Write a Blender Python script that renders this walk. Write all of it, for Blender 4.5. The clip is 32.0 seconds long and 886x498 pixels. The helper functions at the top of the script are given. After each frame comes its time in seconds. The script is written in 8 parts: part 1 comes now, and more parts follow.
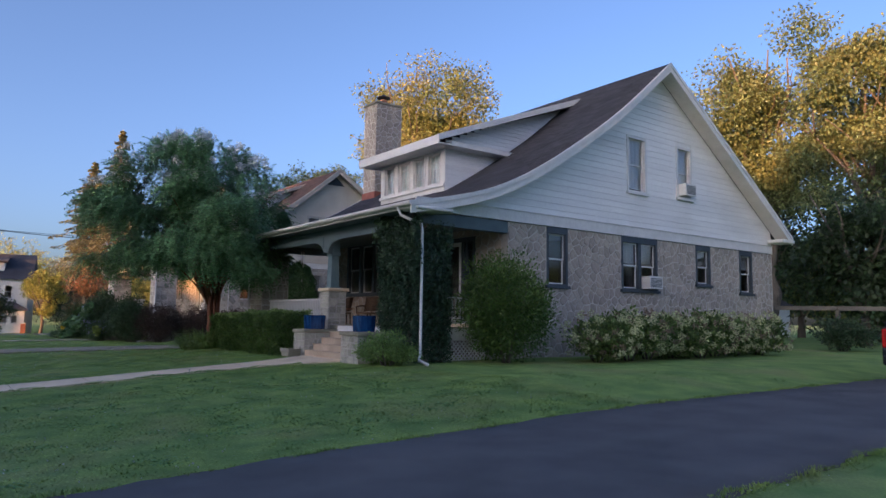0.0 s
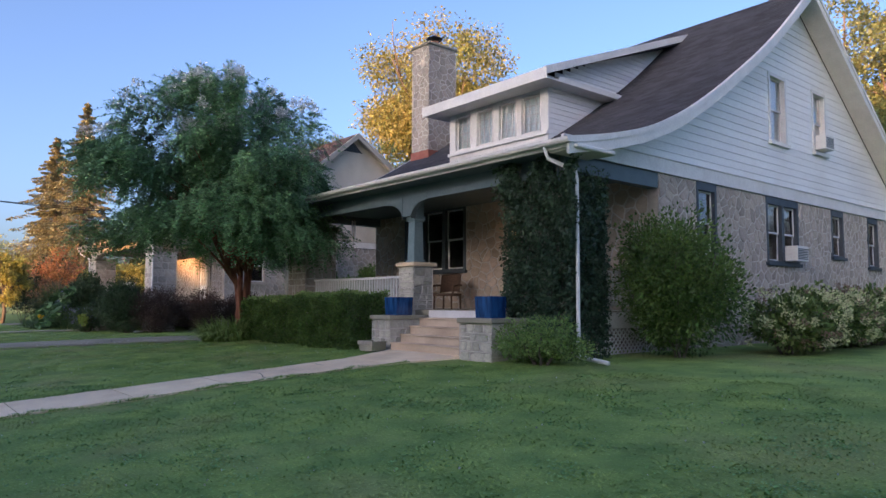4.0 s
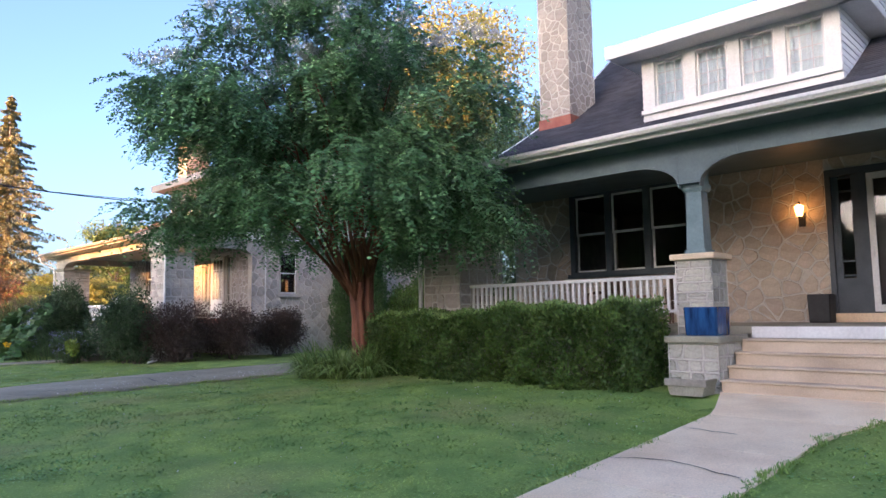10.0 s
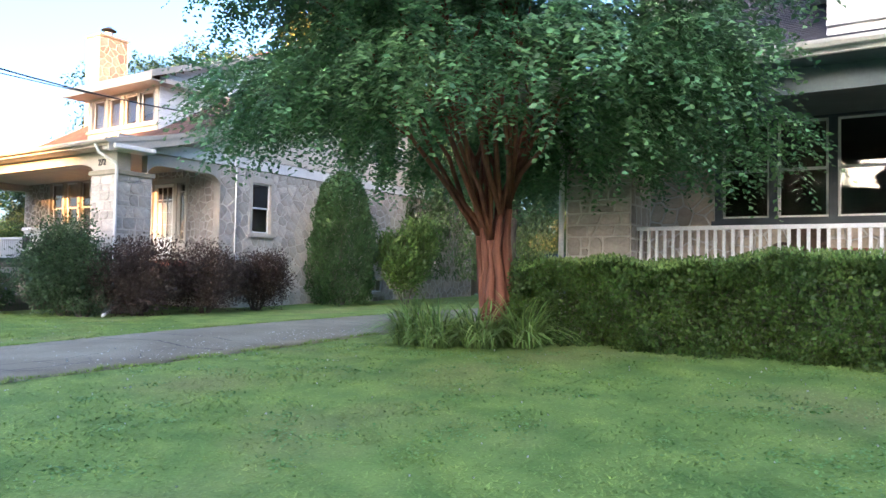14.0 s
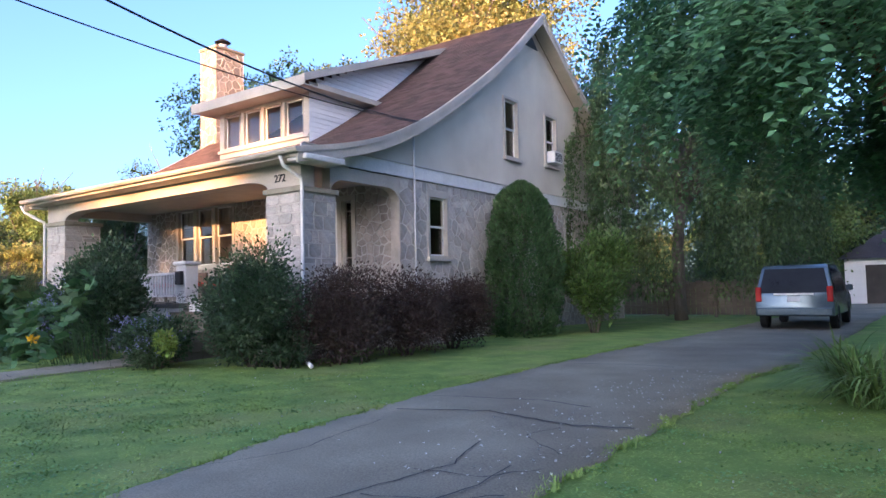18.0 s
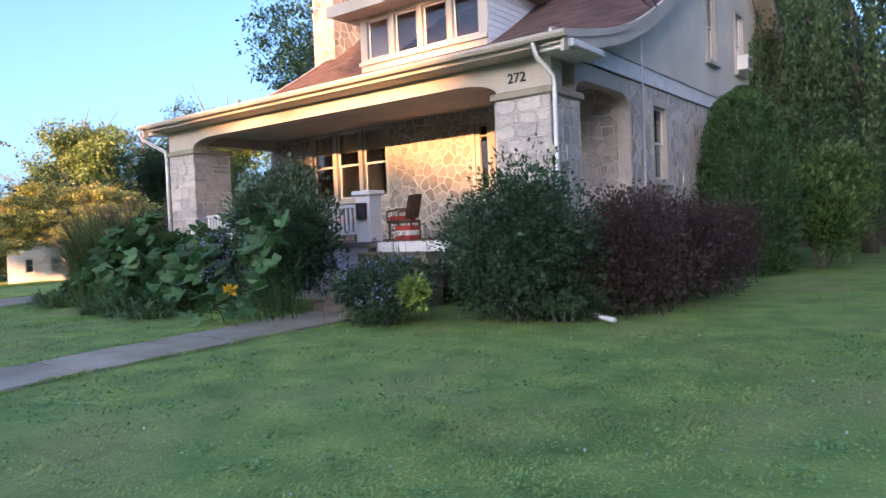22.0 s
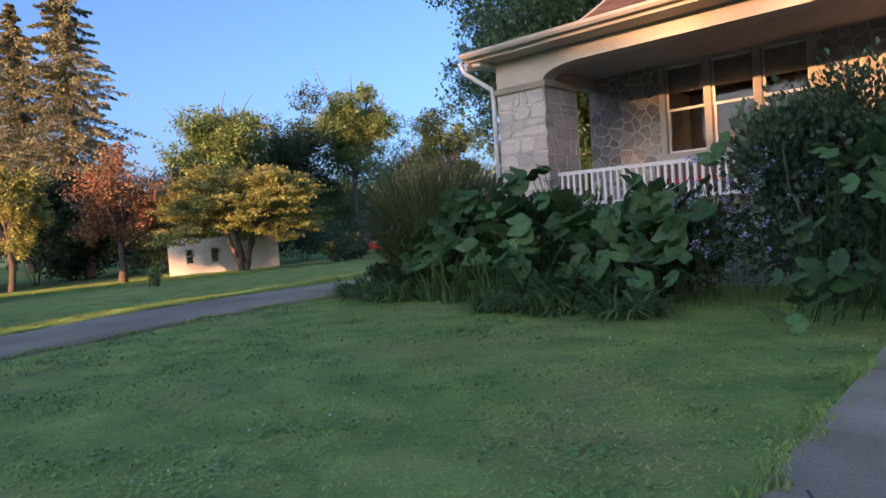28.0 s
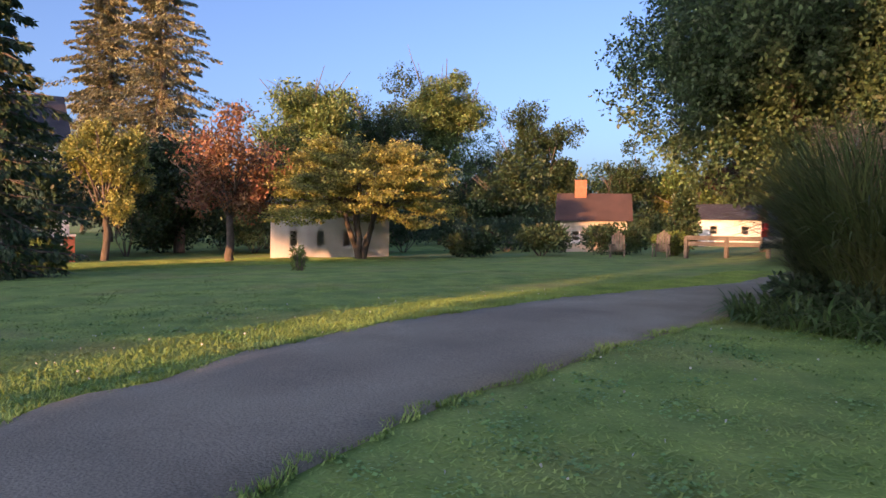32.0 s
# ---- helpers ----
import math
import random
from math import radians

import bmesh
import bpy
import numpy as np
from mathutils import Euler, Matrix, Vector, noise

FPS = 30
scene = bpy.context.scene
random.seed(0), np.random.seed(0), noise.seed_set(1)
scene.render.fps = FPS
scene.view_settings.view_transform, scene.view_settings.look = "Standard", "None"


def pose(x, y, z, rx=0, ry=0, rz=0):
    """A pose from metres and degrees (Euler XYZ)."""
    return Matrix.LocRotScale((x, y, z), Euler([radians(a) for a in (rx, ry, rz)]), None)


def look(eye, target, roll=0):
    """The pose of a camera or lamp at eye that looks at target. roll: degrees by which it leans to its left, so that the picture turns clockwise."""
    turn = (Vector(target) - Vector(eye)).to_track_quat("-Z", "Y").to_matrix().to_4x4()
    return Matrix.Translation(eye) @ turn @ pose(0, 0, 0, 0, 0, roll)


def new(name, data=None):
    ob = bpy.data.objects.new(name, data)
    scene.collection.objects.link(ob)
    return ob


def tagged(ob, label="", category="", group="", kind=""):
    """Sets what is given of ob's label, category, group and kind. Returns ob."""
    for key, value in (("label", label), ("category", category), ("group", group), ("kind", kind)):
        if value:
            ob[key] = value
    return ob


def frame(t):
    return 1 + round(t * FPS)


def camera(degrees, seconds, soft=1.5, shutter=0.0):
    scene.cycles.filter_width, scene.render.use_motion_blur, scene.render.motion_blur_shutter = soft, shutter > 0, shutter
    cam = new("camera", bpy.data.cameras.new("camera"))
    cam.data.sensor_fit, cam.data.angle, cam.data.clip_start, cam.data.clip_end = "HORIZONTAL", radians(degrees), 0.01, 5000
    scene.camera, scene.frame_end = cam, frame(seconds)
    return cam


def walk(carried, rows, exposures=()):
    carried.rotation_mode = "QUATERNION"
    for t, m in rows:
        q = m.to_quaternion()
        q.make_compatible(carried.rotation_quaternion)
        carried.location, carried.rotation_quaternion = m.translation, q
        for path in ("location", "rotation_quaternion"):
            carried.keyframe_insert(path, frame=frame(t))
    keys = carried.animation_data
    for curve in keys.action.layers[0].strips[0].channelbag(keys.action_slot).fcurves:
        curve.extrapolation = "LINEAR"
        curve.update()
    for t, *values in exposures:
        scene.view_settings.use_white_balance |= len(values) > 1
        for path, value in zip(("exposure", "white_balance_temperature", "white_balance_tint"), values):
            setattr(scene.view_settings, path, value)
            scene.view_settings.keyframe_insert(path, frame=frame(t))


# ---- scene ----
cam = camera(65.1, 32.0)
PATH = [
    (0, (0.105, 0.518, 1.477), (-1.488, 1.71, 1.674), 0.8),
    (0.5, (-0.704, 0.582, 1.454), (-2.279, 1.799, 1.65), 0.4),
    (1, (-1.433, 0.521, 1.425), (-2.999, 1.742, 1.663), 1.0),
    (1.5, (-2.223, 0.548, 1.407), (-3.784, 1.781, 1.616), 1.1),
    (2, (-2.94, 0.491, 1.381), (-4.503, 1.727, 1.548), -0.4),
    (2.5, (-3.701, 0.487, 1.384), (-5.261, 1.731, 1.522), -0.4),
    (4.5, (-6.827, 0.492, 1.381), (-8.357, 1.77, 1.541), 0.3),
    (5, (-7.564, 0.581, 1.32), (-9.139, 1.804, 1.473), 1.3),
    (5.5, (-8.18, 0.574, 1.316), (-9.782, 1.765, 1.446), 0.6),
    (6, (-8.888, 0.446, 1.337), (-10.494, 1.63, 1.479), 0.4),
    (6.5, (-9.574, 0.323, 1.353), (-11.145, 1.552, 1.497), 0.5),
    (7, (-10.309, 0.233, 1.389), (-11.837, 1.513, 1.557), 0.6),
    (7.5, (-10.981, 0.119, 1.432), (-12.43, 1.482, 1.635), -0.6),
    (8, (-11.728, 0.053, 1.476), (-13.175, 1.42, 1.669), -1.2),
    (8.5, (-12.485, -0.001, 1.47), (-13.885, 1.408, 1.701), -0.8),
    (9, (-13.31, -0.012, 1.486), (-14.707, 1.4, 1.719), 0.1),
    (9.5, (-14.078, -0.041, 1.47), (-15.476, 1.379, 1.643), -0.7),
    (10, (-14.924, -0.029, 1.453), (-16.307, 1.404, 1.64), -0.9),
    (10.5, (-15.75, -0.102, 1.438), (-17.101, 1.362, 1.615), -1.6),
    (11, (-16.613, -0.112, 1.428), (-17.939, 1.378, 1.58), -1.3),
    (11.5, (-17.475, -0.165, 1.411), (-18.733, 1.384, 1.542), -0.7),
    (12, (-18.384, -0.132, 1.36), (-19.582, 1.463, 1.497), 0.3),
    (12.5, (-19.181, -0.136, 1.364), (-20.315, 1.506, 1.493), 1.7),
    (13, (-19.997, -0.045, 1.347), (-21.153, 1.585, 1.451), -0.4),
    (13.5, (-20.723, -0.053, 1.303), (-21.857, 1.593, 1.382), 0.8),
    (15.5, (-23.515, 0.148, 1.308), (-24.442, 1.92, 1.351), -1.9),
    (16, (-24.254, 0.226, 1.345), (-25.245, 1.96, 1.462), -0.9),
    (16.5, (-24.922, 0.222, 1.285), (-25.965, 1.924, 1.41), 3.1),
    (17, (-25.692, 0.219, 1.398), (-26.781, 1.883, 1.604), 2.0),
    (17.5, (-26.388, 0.181, 1.443), (-27.513, 1.825, 1.618), -0.4),
    (18, (-27.102, 0.226, 1.466), (-28.267, 1.849, 1.581), -1.3),
    (18.5, (-27.811, 0.276, 1.47), (-29.007, 1.878, 1.519), -1.4),
    (19, (-28.529, 0.318, 1.494), (-29.761, 1.893, 1.485), -1.6),
    (19.5, (-29.204, 0.32, 1.479), (-30.469, 1.869, 1.459), -1.8),
    (20, (-29.87, 0.31, 1.47), (-31.145, 1.851, 1.453), -2.8),
    (20.5, (-30.538, 0.267, 1.465), (-31.816, 1.804, 1.429), -3.9),
    (21, (-31.186, 0.235, 1.476), (-32.472, 1.766, 1.429), -2.5),
    (21.5, (-31.9, 0.167, 1.475), (-33.141, 1.735, 1.443), -2.0),
    (22, (-32.614, 0.184, 1.468), (-33.827, 1.773, 1.409), -2.4),
    (22.5, (-33.267, 0.108, 1.454), (-34.44, 1.726, 1.366), -1.3),
    (23, (-33.931, 0.094, 1.468), (-35.051, 1.75, 1.433), 0.5),
    (23.5, (-34.637, 0.097, 1.493), (-35.685, 1.8, 1.537), 0.4),
    (24, (-35.346, 0.049, 1.475), (-36.407, 1.741, 1.576), 1.4),
    (24.5, (-36.091, 0.042, 1.479), (-37.188, 1.713, 1.539), 0.0),
    (25, (-36.794, 0.033, 1.492), (-37.972, 1.649, 1.541), -1.8),
    (25.5, (-37.565, 0.003, 1.465), (-38.802, 1.574, 1.488), -2.8),
    (26, (-38.341, -0.025, 1.491), (-39.611, 1.521, 1.476), -3.9),
    (26.5, (-39.046, -0.17, 1.516), (-40.347, 1.348, 1.454), -4.9),
    (28.5, (-41.446, -0.27, 1.253), (-42.849, 1.152, 1.165), -3.7),
    (29, (-42.282, -0.37, 1.263), (-43.699, 1.038, 1.159), -4.0),
    (29.5, (-43.138, -0.456, 1.265), (-44.54, 0.967, 1.162), -2.9),
    (30, (-43.977, -0.526, 1.294), (-45.356, 0.92, 1.215), -0.4),
    (30.5, (-44.864, -0.542, 1.275), (-46.232, 0.917, 1.239), 0.2),
    (31, (-45.734, -0.523, 1.251), (-47.136, 0.903, 1.214), -0.2),
    (31.5, (-46.638, -0.459, 1.178), (-48.074, 0.931, 1.107), -0.3),
    (32, (-47.482, -0.395, 1.135), (-48.942, 0.969, 1.06), 0.8),
]
walk(cam, [(t, look(eye, aim, roll)) for t, eye, aim, roll in PATH],
     [(0.0, 2.0, 6300, 23), (2.5, 2.1, 6300, 23), (5.0, 2.6, 6600, 24), (9.0, 3.0, 6600, 24), (12.0, 3.4, 6400, 18), (14.0, 3.8, 6500, 16), (16.0, 3.85, 6500, 16), (18.0, 2.95, 5850, 22), (20.0, 2.85, 5950, 22), (23.0, 2.85, 5800, 22), (26.0, 2.05, 5550, 14), (29.0, 2.05, 5950, 25), (32.0, 2.0, 6350, 28)])

# ---- world, sun ----
SUN_AZ, SUN_EL = radians(-14), radians(5.6)   # azimuth from straight across the street, towards +x
world = bpy.data.worlds.new("world")
scene.world = world
world.use_nodes = True
wn = world.node_tree.nodes
sky = wn.new("ShaderNodeTexSky")
sky.sky_type = "NISHITA"
sky.sun_disc = False
sky.sun_elevation = SUN_EL
sky.sun_rotation = radians(180) + SUN_AZ
sky.altitude = 100
sky.air_density, sky.dust_density, sky.ozone_density = 0.6, 4.0, 2.0
wn["Background"].inputs["Strength"].default_value = 0.12
world.node_tree.links.new(sky.outputs[0], wn["Background"].inputs["Color"])
lamp = bpy.data.lights.new("sun", "SUN")
lamp.energy, lamp.angle, lamp.color = 2.7, radians(0.6), (1.0, 0.48, 0.17)
sun = new("sun", lamp)
sun.matrix_world = look((-math.sin(SUN_AZ) * 60, -math.cos(SUN_AZ) * 60, 60 * math.tan(SUN_EL)), (0, 0, 0))

# ---- materials ----
def nt(name):
    m = bpy.data.materials.new(name)
    m.use_nodes = True
    return m, m.node_tree, m.node_tree.nodes["Principled BSDF"]


def surf(name, c1, c2, scale=6.0, rough=0.8, bump=0.15, fine=40.0, spread=0.0, island=0.0, metallic=0.0, stain=None, amount=0.5, stretch=(1, 1, 1), sheen=0.0, trans=0.0, grain=0.2):
    """A two-scale mottled surface: c1 to c2 by noise, fine grain, stains of a third colour, random per piece."""
    m, tree, b = nt(name)
    N, L = tree.nodes, tree.links
    co = N.new("ShaderNodeTexCoord")
    mp = N.new("ShaderNodeMapping")
    mp.inputs["Scale"].default_value = stretch
    L.new(co.outputs["Object"], mp.inputs["Vector"])
    n1 = N.new("ShaderNodeTexNoise")
    n1.inputs["Scale"].default_value, n1.inputs["Detail"].default_value = scale, 5
    n2 = N.new("ShaderNodeTexNoise")
    n2.inputs["Scale"].default_value, n2.inputs["Detail"].default_value = fine, 3
    for n in (n1, n2):
        L.new(mp.outputs[0], n.inputs["Vector"])
    r = N.new("ShaderNodeMapRange")
    r.inputs[1].default_value, r.inputs[2].default_value = 0.3, 0.7
    L.new(n1.outputs["Fac"], r.inputs[0])
    mix = N.new("ShaderNodeMix")
    mix.data_type = "RGBA"
    mix.inputs[6].default_value, mix.inputs[7].default_value = (*c1, 1), (*c2, 1)
    L.new(r.outputs[0], mix.inputs[0])
    last = mix.outputs[2]
    if stain:
        n3 = N.new("ShaderNodeTexNoise")
        n3.inputs["Scale"].default_value, n3.inputs["Detail"].default_value = scale * 0.31, 6
        L.new(co.outputs["Object"], n3.inputs["Vector"])
        r3 = N.new("ShaderNodeMapRange")
        r3.inputs[1].default_value, r3.inputs[2].default_value, r3.inputs[4].default_value = 0.5, 0.72, amount
        L.new(n3.outputs["Fac"], r3.inputs[0])
        mx = N.new("ShaderNodeMix")
        mx.data_type = "RGBA"
        mx.inputs[7].default_value = (*stain, 1)
        L.new(r3.outputs[0], mx.inputs[0])
        L.new(last, mx.inputs[6])
        last = mx.outputs[2]
    hsv = N.new("ShaderNodeHueSaturation")
    L.new(last, hsv.inputs["Color"])
    v = N.new("ShaderNodeMapRange")
    v.inputs[3].default_value, v.inputs[4].default_value = 1 - grain, 1 + grain
    L.new(n2.outputs["Fac"], v.inputs[0])
    val = v.outputs[0]
    for amt, node, out in ((spread, "ShaderNodeObjectInfo", "Random"), (island, "ShaderNodeNewGeometry", "Random Per Island")):
        if amt:
            o = N.new(node)
            q = N.new("ShaderNodeMapRange")
            q.inputs[3].default_value, q.inputs[4].default_value = 1 - amt, 1 + amt
            L.new(o.outputs[out], q.inputs[0])
            mu = N.new("ShaderNodeMath")
            mu.operation = "MULTIPLY"
            L.new(val, mu.inputs[0])
            L.new(q.outputs[0], mu.inputs[1])
            val = mu.outputs[0]
            h = N.new("ShaderNodeMapRange")
            h.inputs[3].default_value, h.inputs[4].default_value = 0.5 - amt * 0.05, 0.5 + amt * 0.05
            w = N.new("ShaderNodeTexWhiteNoise")
            w.noise_dimensions = "1D"
            L.new(o.outputs[out], w.inputs["W"])
            L.new(w.outputs["Value"], h.inputs[0])
            L.new(h.outputs[0], hsv.inputs["Hue"])
    L.new(val, hsv.inputs["Value"])
    L.new(hsv.outputs[0], b.inputs["Base Color"])
    b.inputs["Roughness"].default_value, b.inputs["Metallic"].default_value = rough, metallic
    if bump:
        add = N.new("ShaderNodeMath")
        L.new(n1.outputs["Fac"], add.inputs[0])
        L.new(n2.outputs["Fac"], add.inputs[1])
        bp = N.new("ShaderNodeBump")
        bp.inputs["Strength"].default_value, bp.inputs["Distance"].default_value = bump, 0.02
        L.new(add.outputs[0], bp.inputs["Height"])
        L.new(bp.outputs[0], b.inputs["Normal"])
    if trans:
        tr = N.new("ShaderNodeBsdfTranslucent")
        L.new(hsv.outputs[0], tr.inputs["Color"])
        sh = N.new("ShaderNodeMixShader")
        sh.inputs[0].default_value = trans
        L.new(b.outputs[0], sh.inputs[1])
        L.new(tr.outputs[0], sh.inputs[2])
        L.new(sh.outputs[0], N["Material Output"].inputs["Surface"])
    return m


def leaf(name, c1, c2, scale=0.8, trans=0.3, island=0.45, rough=0.5):
    return surf(name, c1, c2, scale=scale, rough=rough, bump=0, fine=9, island=island, trans=trans)


GRASS = surf("lawn", (0.112, 0.215, 0.043), (0.240, 0.352, 0.078), scale=1.6, rough=0.95, bump=0.35, fine=38, stain=(0.26, 0.27, 0.10), amount=0.7, grain=0.34)
BLADE = surf("grass_blades", (0.124, 0.236, 0.048), (0.312, 0.435, 0.100), scale=1.6, rough=0.7, bump=0, fine=9, island=0.2, stain=(0.34, 0.34, 0.13), amount=0.5)
ASPHALT_WORN = surf("worn_asphalt", (0.216, 0.200, 0.150), (0.320, 0.298, 0.228), scale=0.9, rough=0.92, bump=0.45, fine=58, stain=(0.15, 0.13, 0.105), amount=0.6, grain=0.6)
ASPHALT = surf("asphalt", (0.085, 0.081, 0.083), (0.130, 0.124, 0.124), scale=1.2, rough=0.9, bump=0.6, fine=120, stain=(0.17, 0.16, 0.155), amount=0.5)
TAR = surf("tar_seam", (0.045, 0.043, 0.043), (0.07, 0.067, 0.066), scale=8, rough=0.8)
CONCRETE_PALE = surf("pale_concrete", (0.80, 0.60, 0.40), (0.90, 0.72, 0.51), scale=2.2, rough=0.9, bump=0.4, fine=60, stain=(0.54, 0.40, 0.26), amount=0.6, spread=0.06, grain=0.3)
CONCRETE_GREY = surf("grey_concrete", (0.224, 0.206, 0.152), (0.325, 0.300, 0.230), scale=1.7, rough=0.9, bump=0.5, fine=60, stain=(0.46, 0.405, 0.325), amount=0.7, spread=0.08, grain=0.4)
STEP_STONE = surf("tan_step", (0.54, 0.42, 0.30), (0.64, 0.51, 0.38), scale=2.5, rough=0.85, bump=0.3, fine=60, stain=(0.34, 0.25, 0.18), amount=0.6)
STEP_BROWN = surf("brown_step", (0.15, 0.125, 0.10), (0.21, 0.175, 0.14), scale=2.5, rough=0.85, bump=0.3, fine=60, stain=(0.09, 0.08, 0.07), amount=0.6)
BRICK_PIER = surf("red_brick", (0.24, 0.085, 0.055), (0.33, 0.125, 0.08), scale=5, rough=0.9, bump=0.3, fine=30)
MORTAR = surf("mortar", (0.40, 0.365, 0.325), (0.52, 0.475, 0.425), scale=5, rough=0.95, bump=0.5, fine=60, stain=(0.25, 0.22, 0.20), amount=0.5)
POINTING = surf("pale_pointing", (0.50, 0.465, 0.415), (0.62, 0.58, 0.52), scale=5, rough=0.95, bump=0.4, fine=60, stain=(0.38, 0.34, 0.29), amount=0.5)
STONE_A = surf("rubble_stone_mauve", (0.32, 0.278, 0.243), (0.45, 0.395, 0.345), scale=5, rough=0.9, bump=0.6, fine=26, spread=0.17, grain=0.25, stain=(0.22, 0.185, 0.155), amount=0.6)
STONE_B = surf("rubble_stone_grey", (0.27, 0.238, 0.205), (0.39, 0.345, 0.295), scale=5, rough=0.9, bump=0.6, fine=26, spread=0.24, grain=0.25, stain=(0.20, 0.165, 0.13), amount=0.6)
STONE_C = surf("rubble_stone_pale", (0.37, 0.345, 0.31), (0.53, 0.50, 0.455), scale=5, rough=0.9, bump=0.6, fine=26, spread=0.22, grain=0.25, stain=(0.30, 0.24, 0.18), amount=0.6)
STONE_TAN = surf("rubble_stone_tan", (0.37, 0.30, 0.235), (0.50, 0.41, 0.325), scale=4, rough=0.9, bump=0.5, fine=26, spread=0.14, grain=0.22, stain=(0.28, 0.21, 0.155), amount=0.5)
STONE_PIER = surf("squared_pale_stone", (0.385, 0.365, 0.30), (0.555, 0.525, 0.445), scale=5, rough=0.9, bump=0.6, fine=26, spread=0.24, grain=0.25, stain=(0.27, 0.26, 0.20), amount=0.65)
STONE_J = surf("rubble_stone_mixed", (0.32, 0.278, 0.243), (0.45, 0.395, 0.345), scale=5, rough=0.9, bump=0.6, fine=26, island=0.18, grain=0.25)
SIDING = surf("white_siding", (0.76, 0.76, 0.76), (0.84, 0.84, 0.83), scale=1.2, rough=0.55, bump=0.05, fine=30, spread=0.05, stain=(0.62, 0.60, 0.56), amount=0.4, stretch=(0.3, 0.3, 3))
STUCCO = surf("cream_stucco", (0.52, 0.472, 0.395), (0.62, 0.572, 0.485), scale=0.9, rough=0.95, bump=0.35, fine=90, stain=(0.42, 0.37, 0.30), amount=0.6)
WHITE = surf("white_paint", (0.64, 0.635, 0.62), (0.72, 0.715, 0.70), scale=3, rough=0.5, bump=0.06, fine=25, stain=(0.52, 0.50, 0.46), amount=0.35)
CREAM = surf("cream_paint", (0.40, 0.365, 0.31), (0.48, 0.44, 0.38), scale=2, rough=0.6, bump=0.08, fine=25, stain=(0.33, 0.29, 0.235), amount=0.5)
SLATE = surf("slate_blue_paint", (0.072, 0.112, 0.128), (0.102, 0.146, 0.162), scale=3, rough=0.55, bump=0.08, fine=25)
SLATE_PALE = surf("worn_slate_blue_paint", (0.110, 0.175, 0.195), (0.165, 0.235, 0.255), scale=3, rough=0.55, bump=0.1, fine=25, stain=(0.26, 0.30, 0.31), amount=0.5)
SLATE_DARK = surf("dark_slate_paint", (0.035, 0.048, 0.062), (0.055, 0.07, 0.085), scale=3, rough=0.55, bump=0.08)
CEIL = surf("porch_ceiling_paint", (0.30, 0.30, 0.29), (0.38, 0.37, 0.35), scale=2, rough=0.7, bump=0.1)
SHINGLE_GREY = surf("charcoal_shingle", (0.038, 0.040, 0.052), (0.058, 0.060, 0.074), scale=1.0, rough=0.95, bump=0.5, fine=60, island=0.22)
SHINGLE_RED = surf("russet_shingle", (0.066, 0.044, 0.043), (0.100, 0.062, 0.057), scale=1.0, rough=0.95, bump=0.5, fine=60, island=0.3, grain=0.3)
FLASH = surf("red_flashing", (0.28, 0.085, 0.06), (0.36, 0.13, 0.09), scale=4, rough=0.7)
# near-black so the rooms look unlit: their shade is put into the colour
INSIDE = surf("shade_dark_interior", (0.05, 0.045, 0.04), (0.08, 0.07, 0.06), scale=1, rough=0.9, bump=0)
CURTAIN = surf("sheer_curtain", (0.70, 0.74, 0.74), (0.80, 0.83, 0.82), scale=1.5, rough=0.9, bump=0.3, stretch=(14, 14, 0.4))
CURTAIN_BLUE = surf("pale_aqua_curtain", (0.74, 0.86, 0.86), (0.82, 0.92, 0.91), scale=2, rough=0.8, bump=0.1)
BLIND = surf("pale_blind", (0.50, 0.49, 0.46), (0.58, 0.57, 0.54), scale=2, rough=0.8)
METAL = surf("aluminium", (0.55, 0.55, 0.55), (0.62, 0.62, 0.62), scale=9, rough=0.4, metallic=0.6)
BLACK = surf("black_metal", (0.02, 0.02, 0.021), (0.032, 0.032, 0.034), scale=9, rough=0.5, metallic=0.3)
WOOD = surf("weathered_wood", (0.115, 0.100, 0.080), (0.185, 0.162, 0.130), scale=2, rough=0.85, bump=0.4, stretch=(1, 1, 8))
WICKER = surf("brown_wicker", (0.10, 0.06, 0.04), (0.17, 0.11, 0.07), scale=30, rough=0.8, bump=0.6)
DOOR_WOOD = surf("dark_door", (0.03, 0.028, 0.027), (0.05, 0.045, 0.04), scale=3, rough=0.45)
BLUE_GLAZE = surf("blue_glaze", (0.004, 0.014, 0.060), (0.018, 0.095, 0.26), scale=3.0, rough=0.16, bump=0.08, fine=10, stretch=(4, 4, 0.8), stain=(0.006, 0.02, 0.07), amount=0.5)
TERRACOTTA = surf("terracotta", (0.30, 0.13, 0.08), (0.38, 0.18, 0.11), scale=5, rough=0.85)
SOIL = surf("soil", (0.045, 0.032, 0.022), (0.075, 0.055, 0.04), scale=6, rough=1.0, bump=0.8)
BARK = surf("grey_bark", (0.10, 0.085, 0.07), (0.17, 0.145, 0.12), scale=5, rough=0.95, bump=0.9, stretch=(2, 2, 0.5))
BARK_RED = surf("peeling_cinnamon_bark", (0.13, 0.043, 0.026), (0.25, 0.095, 0.055), scale=6, rough=0.75, bump=0.6, stretch=(3, 3, 0.35))
RED_CLOTH = surf("red_cushion", (0.42, 0.045, 0.03), (0.52, 0.07, 0.05), scale=9, rough=0.9)
CAR_BLUE = surf("pale_blue_car_paint", (0.15, 0.205, 0.24), (0.17, 0.225, 0.26), scale=2, rough=0.22, bump=0, metallic=0.5)
CAR_DARK = surf("dark_car_paint", (0.02, 0.023, 0.028), (0.026, 0.03, 0.035), scale=2, rough=0.2, bump=0, metallic=0.3)
